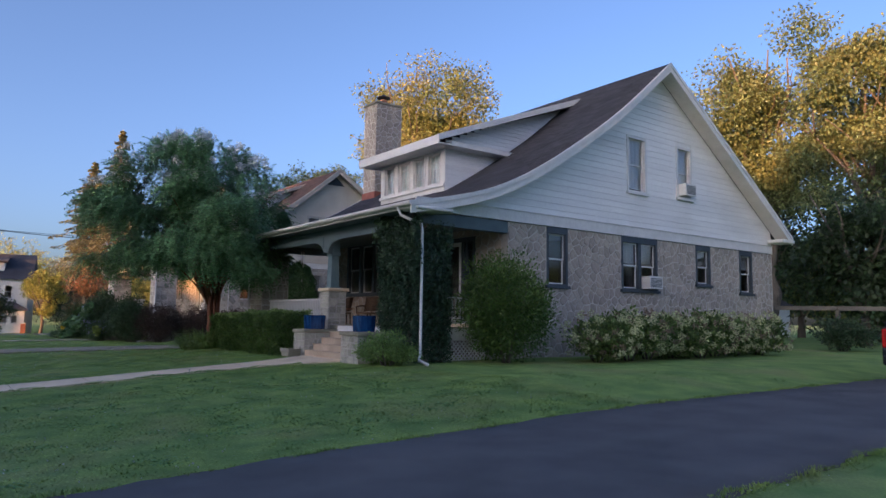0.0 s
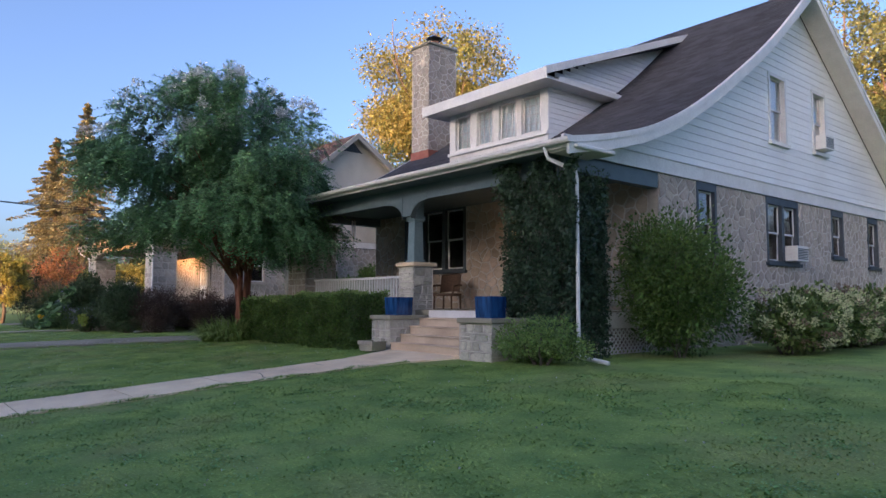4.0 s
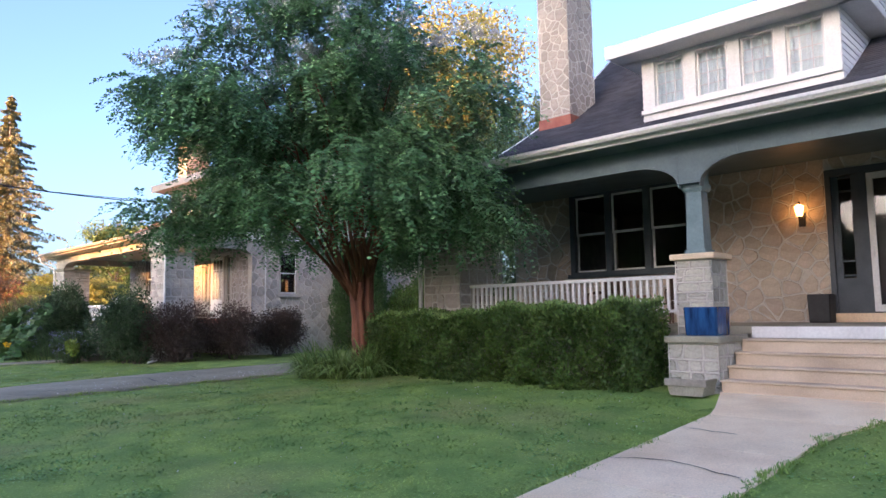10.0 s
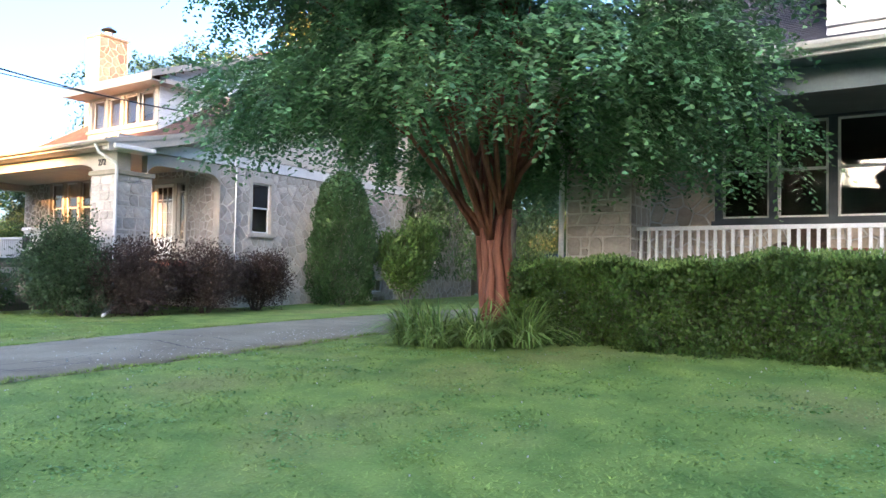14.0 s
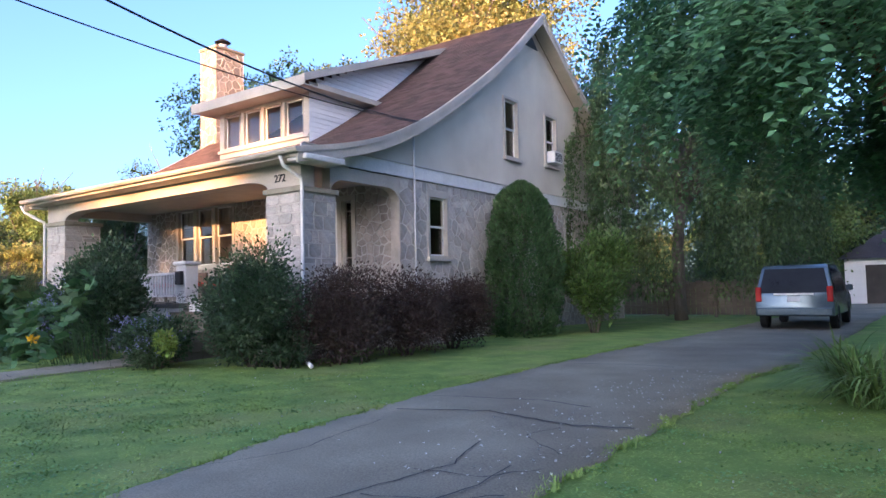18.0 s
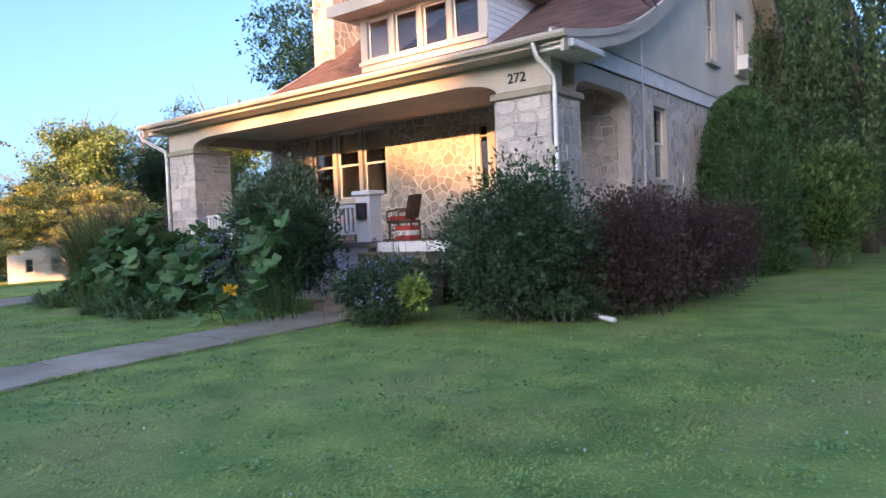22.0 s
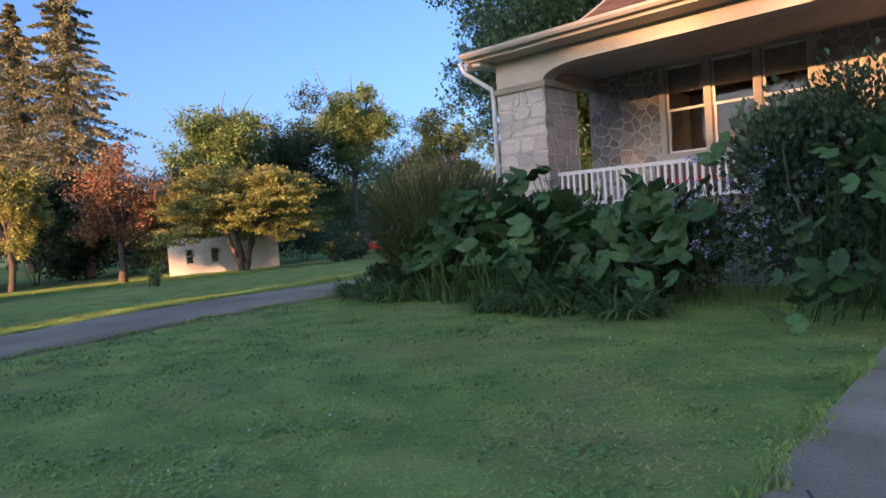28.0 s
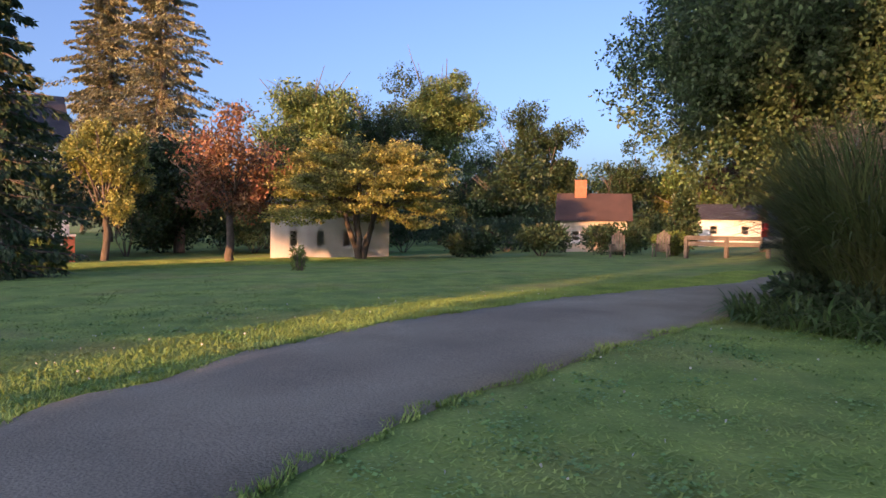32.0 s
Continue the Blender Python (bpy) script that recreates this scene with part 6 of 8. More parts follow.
layered("golden_dome_tree", (-74.3, 19.3), 5.0, 1.25, 5.3, LEAF_GOLD, "wide golden dome-shaped tree on the far lawn", 221, 170)
tree("small_golden_tree", (-83.8, 10.7), 7.3, (4.8, 2.7, 2.5), LEAF_GOLD, "small golden-leaved tree with a sunlit forked trunk on the far lawn", 0.16, n=16000, size=0.17, seed=226, lobes=22, limbs=9, fork=0.05, clump=0.1)
# dark leaves give this tree its shade by colour
tree("small_dark_tree", (-74.6, 5.1), 4.5, (2.9, 2.4, 1.6), LEAF_DARK, "small spreading tree on the far lawn, shade put into its dark leaves", 0.11, n=15000, size=0.16, seed=228, lobes=24, limbs=8)
tree("rust_tree", (-77.6, 14.3), 6.6, (4.2, 3.0, 2.9), LEAF_RUST, "thinning rust-red tree on the far lawn", 0.18, n=8500, size=0.17, seed=222, lobes=30, limbs=12)
conifer("spruce", (-113, 20.0), 25, 8.6, LEAF_SPRUCE, "tall old spruce with drooping ragged boughs", 223, 46000, 0.30, base=3, layers=46, shape=0.85, group="spruces")
conifer("spruce", (-107, 22.3), 29, 8.2, LEAF_SPRUCE, "tall old spruce with drooping ragged boughs", 224, 50000, 0.30, base=3, layers=50, shape=0.85, group="spruces")
conifer("spruce", (-69.3, 3.5), 9.5, 2.6, LEAF_DARK, "dark spruce at the lawn's edge", 225, 16000, 0.2, base=0.3, layers=20, shape=0.7, group="spruces")
# leaf tone follows the light here: mid green where sunlit, deep green where shaded
for i, (x, y, top, crown, mat, n, nm, lab) in enumerate((
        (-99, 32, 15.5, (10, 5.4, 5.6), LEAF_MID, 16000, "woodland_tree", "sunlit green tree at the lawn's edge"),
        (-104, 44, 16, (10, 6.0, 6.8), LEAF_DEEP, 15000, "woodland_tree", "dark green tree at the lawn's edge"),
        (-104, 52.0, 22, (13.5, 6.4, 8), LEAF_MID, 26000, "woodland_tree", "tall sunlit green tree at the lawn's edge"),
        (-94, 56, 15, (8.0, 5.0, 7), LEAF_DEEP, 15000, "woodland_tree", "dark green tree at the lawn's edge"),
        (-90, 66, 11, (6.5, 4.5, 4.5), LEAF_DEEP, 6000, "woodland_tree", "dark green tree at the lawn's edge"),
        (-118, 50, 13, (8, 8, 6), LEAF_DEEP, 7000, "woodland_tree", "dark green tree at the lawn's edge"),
        (-90, 17, 7.5, (4.5, 4.2, 3.4), LEAF_DEEP, 9000, "woodland_tree", "tree behind the lawn with shade put into its dark leaves"),
        (-92, 26, 8, (4.8, 4.6, 3.8), LEAF_DEEP, 9000, "woodland_tree", "tree behind the lawn with shade put into its dark leaves"),
        (-84, 41, 7, (4.0, 4.2, 3.2), LEAF_DEEP, 7000, "woodland_tree", "tree behind the lawn with shade put into its dark leaves"),
        (-128, 12, 14, (8, 8, 6), LEAF_GOLD, 6000, "woodland_tree", "golden tree beyond the far house"),
        (-150, 26, 16, (9, 11, 7), LEAF_GOLD, 6000, "woodland_tree", "golden wood far off"),
        (-140, 8, 11, (6, 8, 5), LEAF_YEL, 5000, "woodland_tree", "golden wood far off"),
        (-80, 75, 13, (7.5, 7, 5.5), LEAF_DEEP, 6000, "woodland_tree", "dark green tree at the lawn's edge"),
        (-112, 66, 15, (8.5, 8, 6.5), LEAF_DEEP, 6000, "woodland_tree", "dark green tree at the lawn's edge"))):
    tree(nm, (x, y), top, crown, mat, lab, 0.3, n=int(n * 1.8), size=0.25, seed=230 + i, lobes=30, limbs=6, clump=0.09)
for i, (x, y, rx, ry, rz) in enumerate(((-87.5, 13, 2.4, 2.4, 2.6), (-88, 21, 2.2, 4, 1.7), (-84, 30, 2.5, 4, 1.5), (-72, 24.5, 2.0, 1.6, 0.75), (-70, 27.5, 2.2, 1.8, 0.8), (-68, 31, 2.2, 1.8, 0.8), (-80, 36, 4, 3, 1.3), (-66, 34.5, 1.2, 1.2, 1.9), (-64.3, 30.2, 0.9, 0.8, 0.6), (-73.0, 5.4, 1.5, 0.9, 0.5), (-65.5, 10.6, 0.33, 0.3, 0.42))):
    bush("far_shrub", (x, y), (rx, ry, rz), LEAF_DARK if i < 8 else LEAF_MID, "dark green shrub on the far lawn", 3200 if rx > 0.5 else 420, 0.2 if rx > 0.5 else 0.1, 260 + i, group="shrubs on the far lawn")

# the wood that closes the view all round
rng = random.Random(290)
for i in range(46):
    a = radians(-25 + 118 * i / 45 + rng.uniform(-1.2, 1.2))
    r = rng.uniform(78, 108)
    x, y = -45 - r * math.sin(a) * 1.15, 2 + r * math.cos(a)
    if y < 9 or (y < 24 and x < -100):
        continue
    h = rng.uniform(8, 13)
    tree("woodland_tree", (x, y), h, (h * 0.52, rng.uniform(5, 7), h * 0.47), rng.choice((LEAF_DEEP, LEAF_MID, LEAF_MID, LEAF_YEL)), "leafy tree of the wood that closes the view", 0.3, n=7000, size=0.4, seed=500 + i, lobes=20, limbs=5, group="wood round the lots")
for i in range(16):
    x = -34 + i * 4.2 + rng.uniform(-1, 1)
    h = rng.uniform(7, 12)
    tree("woodland_tree", (x, 62 + rng.uniform(-4, 6)), h, (h * 0.5, rng.uniform(4.5, 6), h * 0.46), rng.choice((LEAF_DEEP, LEAF_MID, LEAF_YEL)), "leafy tree of the wood that closes the view", 0.3, n=5000, size=0.45, seed=560 + i, lobes=20, limbs=5, group="wood round the lots")

# the dark understorey behind the far lawn, its shade put into the leaf colour
for i in range(15):
    t = i / 14
    x, y = -86 - 9 * math.sin(t * 3.1) + rng.uniform(-1, 1), 3 + 62 * t
    if y < 12:
        continue
    bush("understorey_shrub", (x, y), (2.6, 3.0, rng.uniform(1.5, 2.6)), LEAF_DARK, "understorey shrub behind the far lawn with shade put into its dark leaves", 3600, 0.26, 320 + i, group="understorey behind the lawn")
for i, (x, y) in enumerate(((-27.5, 47.5), (-30.5, 50.5), (-34.5, 47.5), (-38.5, 44.5), (-24.5, 41.5), (-36.5, 40.0))):
    bush("understorey_shrub", (x, y), (2.4, 1.8, 2.4), LEAF_DARK, "dark shrub behind the fence and garage", 4200, 0.22, 340 + i, group="shrubs behind the drive")

# ---- porch of the first house ----
def lx1(x):
    return x + 14.78


YP1 = 14.0 + FY            # porch face, first house
for k in range(4):
    z = 0.30 + 0.18 * (k + 1)
    st = part("step", boxed(lx1(-18.97), lx1(-16.38), 9.72 + 0.27 * k - 14.0, YP1 + 0.1 - 14.0, z - 0.18 if k else 0.1, z - 0.035), STEP_STONE, house1, "worn tan concrete step")
    part("tread", boxed(lx1(-18.98), lx1(-16.37), 9.69 + 0.27 * k - 14.0, YP1 + 0.1 - 14.0, z - 0.034, z, bev=0.01), STEP_STONE, st)
part("porch_edge", boxed(lx1(-18.9), lx1(-16.45), FY + 0.055, FY + 0.085, 1.03, 1.195), WHITE, house1, "white-painted porch edge over the steps")
for nm, x0, x1, y0 in (("cheek_wall", -19.74, -18.99, 9.72), ("cheek_wall", -16.36, -15.45, 9.5)):
    w = part(nm, boxed(lx1(x0) + 0.02, lx1(x1) - 0.02, y0 - 14.0 + 0.02, FY + 0.05, -0.1, 0.98), MORTAR, house1, "low rubble stone wall beside the steps")
    lay_courses(w, lx1(x0), lx1(x1), 0.1, 0.98, on_y(y0 - 14.0 + 0.02), STONE_PIER, 0.2, 41 + int(-x0))
    lay_courses(w, y0 - 14.0, FY + 0.05, 0.1, 0.98, on_x(lx1(x1) - 0.02), STONE_PIER, 0.2, 44 + int(-x0))
    part("coping", boxed(lx1(x0) - 0.04, lx1(x1) + 0.04, y0 - 14.05, FY + 0.04, 0.981, 1.08, bev=0.015), CONCRETE_GREY, w, "flat stone coping")
pier = part("stone_pier", boxed(-5.25, -4.69, FY + 0.04, FY + 0.62, 0.9, 2.26), MORTAR, house1, "squat rubble stone pier under the column")
lay_courses(pier, -5.27, -4.67, 1.05, 2.26, on_y(FY + 0.04), STONE_PIER, 0.2, 61)
lay_courses(pier, FY + 0.04, FY + 0.62, 1.05, 2.26, on_x(-4.69), STONE_PIER, 0.2, 62)
part("pier_cap", boxed(-5.34, -4.60, FY - 0.04, FY + 0.70, 2.261, 2.36, bev=0.015), CONCRETE_PALE, pier, "pale stone cap")
bm = bmesh.new()
for z0, z1, r0, r1 in ((2.36, 2.43, 0.175, 0.175), (2.43, 3.38, 0.145, 0.125), (3.38, 3.43, 0.15, 0.17), (3.43, 3.5, 0.17, 0.17), (3.5, 4.02, 0.15, 0.15)):
    a = [bm.verts.new((-4.97 + sx * r0, FY + 0.3 + sy * r0, z0)) for sx, sy in ((-1, -1), (1, -1), (1, 1), (-1, 1))]
    b = [bm.verts.new((-4.97 + sx * r1, FY + 0.3 + sy * r1, z1)) for sx, sy in ((-1, -1), (1, -1), (1, 1), (-1, 1))]
    bm.faces.new(a[::-1])
    bm.faces.new(b)
    for i in range(4):
        bm.faces.new((a[i], a[(i + 1) % 4], b[(i + 1) % 4], b[i]))
column = part("column", bm, SLATE_PALE, house1, "pale slate-blue tapered square column, paint worn")
for s in (-1, 1):
    part("bracket", prism(bmesh.new(), [(-4.97 + s * 0.18, 4.0), (-4.97 + s * 0.18, 3.44)] + [(-4.97 + s * (0.18 + 0.62 * (1 - math.cos(a))), 3.44 + 0.44 * math.sin(a)) for a in (0.3, 0.6, 0.9, 1.2, 1.57)] + [(-4.97 + s * 0.8, 4.0)], on_y(FY + 0.13), -0.02, 0.12), SLATE, column)
railing(house1, on_y(FY + 0.35), -W + 1.08, -5.25, 1.42, 2.05, WHITE)
railing(house1, on_x(-0.14), FY + 1.07, -0.02, 1.32, 2.05, WHITE)
part("porch_skirt", boxed(-0.06, -0.02, FY + 1.07, -0.02, 0.86, 1.19), WHITE, house1, "white porch skirt board")
for k in range(-6, 24):
    for s in (-1, 1):
        y0 = FY + 1.07 + k * 0.13
        z0, z1 = 0.3, 0.85
        a, b = (y0, y0 + 0.55) if s > 0 else (y0 + 0.55, y0)
        pts = [(a, z0), (b, z1)]
        lo, hi = FY + 1.09, -0.03
        if max(a, b) < lo + 0.05 or min(a, b) > hi - 0.05:
            continue
        t0 = max(0, (lo - a) / (b - a) if b > a else (a - hi) / (a - b))
        t1 = min(1, (hi - a) / (b - a) if b > a else (a - lo) / (a - b))
        if t1 - t0 < 0.08:
            continue
        p, q = (a + (b - a) * t0, z0 + (z1 - z0) * t0), (a + (b - a) * t1, z0 + (z1 - z0) * t1)
        dy = 0.025
        part("lattice_slat", prism(bmesh.new(), [(p[0] - dy, p[1]), (p[0] + dy, p[1]), (q[0] + dy, q[1]), (q[0] - dy, q[1])], on_x(-0.045 if s > 0 else -0.053), 0.0, 0.008), WHITE, house1)
part("lattice_frame", boxed(-0.07, -0.03, FY + 1.06, -0.01, 0.24, 0.3), WHITE, house1)
part("downspout", tube(bmesh.new(), [(-W - 0.4, FY - 0.58, 4.25), (-W - 0.35, FY - 0.5, 4.05), (-W - 0.09, FY - 0.06, 3.75), (-W - 0.07, FY - 0.04, 3.5), (-W - 0.07, FY - 0.04, 0.2)], 0.045, 8), WHITE, house1, smooth=True)


def pot(name, x, y, z, w, h, mat, label, plant=None):
    T = thing(name, (x, y, z), label, "planter")
    bm = bmesh.new()
    rings = []
    for r, zz in ((0.93, 0.0), (0.96, 0.03), (1.02, h - 0.012), (1.0, h), (0.9, h), (0.88, h - 0.1)):
        rr = r * w / 2
        c = rr * 0.12
        rings.append([bm.verts.new((px, py, zz)) for px, py in ((-rr + c, -rr), (rr - c, -rr), (rr, -rr + c), (rr, rr - c), (rr - c, rr), (-rr + c, rr), (-rr, rr - c), (-rr, -rr + c))])
    for a, b in zip(rings, rings[1:]):
        for i in range(8):
            bm.faces.new((a[i], a[(i + 1) % 8], b[(i + 1) % 8], b[i]))
    bm.faces.new(rings[0][::-1])
    part("pot", bm, mat, T)
    part("soil", boxed(-w * 0.41, w * 0.41, -w * 0.41, w * 0.41, h - 0.13, h - 0.09), SOIL, T)
    return T


pot("blue_planter", -19.34, 10.2, 1.08, 0.5, 0.42, BLUE_GLAZE, "square dark-blue glazed planter on the step wall")
pot("blue_planter", -15.95, 9.95, 1.08, 0.46, 0.42, BLUE_GLAZE, "square bright-blue glazed planter on the step wall")
pot("dark_planter", -18.65, 13.4, F1, 0.36, 0.5, BLACK, "tall dark planter beside the door")
T = thing("stone_trough", (-19.27, 9.42, float(height(-19.27, 9.42)) + 0.02), "small pale tapered stone trough on the grass", "planter")
part("basin", prism(bmesh.new(), [(-0.23, 0.0), (0.23, 0.0), (0.29, 0.22), (0.24, 0.22), (0.22, 0.16), (-0.22, 0.16), (-0.24, 0.22), (-0.29, 0.22)], on_y(0.0), -0.19, 0.19), CONCRETE_GREY, T)
part("rim", boxed(-0.30, 0.30, -0.215, -0.192, 0.13, 0.23, bev=0.008), STONE_B, T)
part("soil", boxed(-0.22, 0.22, -0.18, 0.18, 0.161, 0.19), SOIL, T)

# wall lamp, lit
T = thing("wall_lantern", (-19.05, 13.975, 3.1), "small lit wall lantern beside the door", "lamp")
part("back_plate", boxed(-0.06, 0.06, -0.02, 0.0, -0.12, 0.14, bev=0.008), BLACK, T)
part("arm", tube(bmesh.new(), [(0, -0.02, 0.06), (0, -0.12, 0.02), (0, -0.14, 0.07)], 0.012, 6), BLACK, T)
part("shade", lathe([(0.05, 0.07), (0.085, 0.24), (0.088, 0.25), (0.03, 0.29)], 12, 0, -0.14), BULB, T, "glowing amber glass shade")
part("finial", lathe([(0.03, 0.29), (0.012, 0.34)], 8, 0, -0.14), BLACK, T)
pl = bpy.data.lights.new("lantern_light", "POINT")
pl.energy, pl.color, pl.shadow_soft_size = 0.5, (1.0, 0.5, 0.18), 0.09
lo = new("lantern_light", pl)
lo.location = (-19.05, 13.72, 3.29)


def wicker_chair(x, y, z, rz, cushion=None, label="brown wicker armchair on the porch"):
    T = thing("wicker_chair", (x, y, z), label, "chair", group="porch chairs", rz=rz)
    for sx in (-1, 1):
        for sy in (-1, 1):
            part("leg", tube(bmesh.new(), [(sx * 0.28, sy * 0.26, 0), (sx * 0.27, sy * 0.25, 0.38)], 0.025, 6), WICKER, T)
    part("seat", boxed(-0.31, 0.31, -0.30, 0.28, 0.36, 0.43, bev=0.02), WICKER, T)
    bm = bmesh.new()
    n = 11
    rows = []
    for k in range(6):
        h = 0.43 + 0.1 * k
        rows.append([bm.verts.new((0.34 * math.sin(a), 0.04 + 0.28 * math.cos(a) + k * 0.02, h + 0.06 * math.cos(a))) for a in [(-1.25 + 2.5 * i / (n - 1)) for i in range(n)]])
    for a, b in zip(rows, rows[1:]):
        for i in range(n - 1):
            bm.faces.new((a[i], a[i + 1], b[i + 1], b[i]))
    bmesh.ops.solidify(bm, geom=list(bm.faces), thickness=0.035)
    part("backrest", bm, WICKER, T)
    for sx in (-1, 1):
        part("armrest", tube(bmesh.new(), [(sx * 0.32, -0.27, 0.38), (sx * 0.34, -0.27, 0.62), (sx * 0.35, 0.0, 0.66), (sx * 0.34, 0.2, 0.66)], 0.028, 6), WICKER, T)
    if cushion:
        part("cushion", boxed(-0.27, 0.27, -0.27, 0.2, 0.431, 0.52, bev=0.03), cushion, T)
    return T


wicker_chair(-21.0, 13.1, F1, 20)
wicker_chair(-22.6, 12.9, F1, -15)
T = thing("round_side_table", (-21.9, 12.6, F1), "small round terracotta-topped side table on the porch", "table")
part("top", lathe([(0.3, 0.52), (0.32, 0.54), (0.32, 0.56), (0.0, 0.565)], 18), TERRACOTTA, T)
for k in range(3):
    a = k * 2.094
    part("leg", tube(bmesh.new(), [(0.24 * math.cos(a), 0.24 * math.sin(a), 0), (0.12 * math.cos(a), 0.12 * math.sin(a), 0.52)], 0.014, 6), BLACK, T)
# wind chime under the porch beam
T = thing("wind_chime", (-24.35, 12.1, 3.30), "wind chime of thin metal tubes hanging from the porch ceiling", "wind chime")
part("disc", lathe([(0.07, 0.62), (0.07, 0.64)], 12), WOOD, T)
for k in range(6):
    a = k * 1.047
    part("tube", tube(bmesh.new(), [(0.055 * math.cos(a), 0.055 * math.sin(a), 0.04 * k), (0.055 * math.cos(a), 0.055 * math.sin(a), 0.6)], 0.011, 6), METAL, T)
part("cord", tube(bmesh.new(), [(0, 0, -0.45), (0, 0, 0.9)], 0.003, 4), BLACK, T)
part("sail", boxed(-0.04, 0.04, -0.004, 0.004, -0.55, -0.44), METAL, T)


def window_ac(parent, M, u, v, w=0.62, h=0.42):
    a = part("air_conditioner", wbox(bmesh.new(), M, u, u + w, v, v + h, 0.0, 0.34), WHITE, parent, "white window air conditioner with dark louvres")
    for k in range(7):
        part("louvre", wbox(bmesh.new(), M, u + 0.05, u + w - 0.05, v + 0.05 + k * (h - 0.1) / 7, v + 0.075 + k * (h - 0.1) / 7, 0.341, 0.35), SLATE_DARK, a)


window_ac(house1, on_x(0.0), 8.33, 6.02)
window_ac(house1, on_x(0.0), 6.15, 2.56, 0.7, 0.42)
window_ac(house2, on_x(0.0), 8.05, 5.72, 0.6, 0.4)

# ---- porch of the second house ----
lx2 = lambda x: x + 38.02
for k in range(5):
    z = 0.03 + 0.205 * (k + 1)
    st = part("step", boxed(lx2(-42.2), lx2(-40.45), 8.78 + 0.3 * k - 13.6, FY + 0.1, z - 0.205 if k else -0.1, z - 0.03), STEP_BROWN, house2, "weathered brown concrete step")
    part("tread", boxed(lx2(-42.22), lx2(-40.43), 8.75 + 0.3 * k - 13.6, FY + 0.1, z - 0.029, z, bev=0.008), STEP_BROWN, st)
part("porch_edge", boxed(lx2(-42.0), lx2(-39.12), FY + 0.045, FY + 0.085, 1.04, 1.25), WHITE, house2, "peeling white porch edge board")
T = part("newel_post", boxed(lx2(-42.62), lx2(-42.22), FY + 0.1, FY + 0.46, 1.26, 2.2, bev=0.012), WHITE, house2, "white boxed newel post")
part("newel_cap", boxed(lx2(-42.68), lx2(-42.16), FY + 0.04, FY + 0.52, 2.201, 2.30, bev=0.02), WHITE, T)
T = thing("mailbox", (-42.4, 13.6 + FY + 0.1, 1.72), "black wall mailbox on the newel post", "mailbox")
part("box", boxed(-0.11, 0.11, -0.11, -0.002, 0.0, 0.3, bev=0.01), BLACK, T)
part("lid", boxed(-0.115, 0.115, -0.12, -0.002, 0.301, 0.33, bev=0.006), BLACK, T)
railing(house2, on_y(FY + 0.3), -W + 1.1, lx2(-42.64), 1.42, 2.04, WHITE)
wicker_chair(-42.6, 11.9, F2, -70, RED_CLOTH, "dark wicker chair with a red cushion on the porch")
T = thing("storage_crate", (-41.95, 11.2, F2), "orange-red and white plastic crate on the porch", "crate")
part("box", boxed(-0.2, 0.2, -0.16, 0.16, 0.0, 0.3, bev=0.015), RED_CLOTH, T)
part("band", boxed(-0.205, 0.205, -0.166, 0.166, 0.1, 0.2), WHITE, T)
T = thing("porch_bench", (-46.3, 12.9, F2), "long porch bench with red cushions below the windows", "bench")
part("seat", boxed(-1.1, 1.1, -0.25, 0.25, 0.4, 0.46), WOOD, T)
part("cushion", boxed(-1.05, 1.05, -0.24, 0.22, 0.461, 0.56, bev=0.03), RED_CLOTH, T)
part("backrest", boxed(-1.1, 1.1, 0.22, 0.27, 0.461, 0.86, bev=0.01), WICKER, T)
for sx in (-1.0, 1.0):
    for sy in (-0.2, 0.2):
        part("leg", boxed(sx - 0.03, sx + 0.03, sy - 0.03, sy + 0.03, 0.0, 0.4), WOOD, T)
txt = bpy.data.curves.new("house_number", "FONT")
txt.body, txt.size, txt.extrude, txt.offset = "272", 0.235, 0.008, 0.002
num = new("house_number", txt)
num.data.materials.append(BLACK)
num.parent = house2
num["label"] = "black numerals 272"
num.matrix_basis = pose(-0.80, FY + 0.006, 3.86, 90, 0, 0)
# meter conduit and insulators on the gable edge
part("conduit", tube(bmesh.new(), [(0.03, 0.55, 5.7), (0.07, 0.55, 5.5), (0.07, 0.55, 2.3), (0.07, 0.55, 0.9)], 0.025, 6), METAL, house2, "grey service conduit down the wall")
part("meter", lathe([(0.0, 0.0), (0.1, 0.0), (0.1, 0.12), (0.0, 0.14)], 14, 0.12, 0.55), METAL, house2).location = (0, 0, 1.5)
part("insulator", tube(bmesh.new(), [(0.30, 0.78, 5.6), (0.40, 0.76, 5.76)], [0.05, 0.03], 8), BLACK, house2)


def wire(a, b, sag, r=0.014):
    a, b = Vector(a), Vector(b)
    pts = []
    for i in range(25):
        t = i / 24
        p = a.lerp(b, t)
        p.z -= sag * 4 * t * (1 - t)
        pts.append(p - a)
    T = thing("overhead_cable", tuple(a), "thin black overhead service cable", "cable")
    part("strand", tube(bmesh.new(), pts, r, 5), BLACK, T)


wire((-37.64, 14.36, 5.74), (-31.0, -8.2, 6.4), 1.2, 0.016)
wire((-37.64, 14.4, 5.7), (-34.0, -8.2, 6.0), 0.8, 0.011)
wire((-90, -4.5, 8.6), (-43.4, -8.2, 11.6), 0.6, 0.016)
wire((-90, -4.5, 7.6), (-43.4, -8.2, 10.6), 0.6, 0.016)
wire((-150, 12.0, 8.2), (-90, -4.5, 9.0), 1.0, 0.04)
T = thing("utility_pole", (-43.4, -11.6, -0.2), "weathered wooden utility pole by the street", "pole")
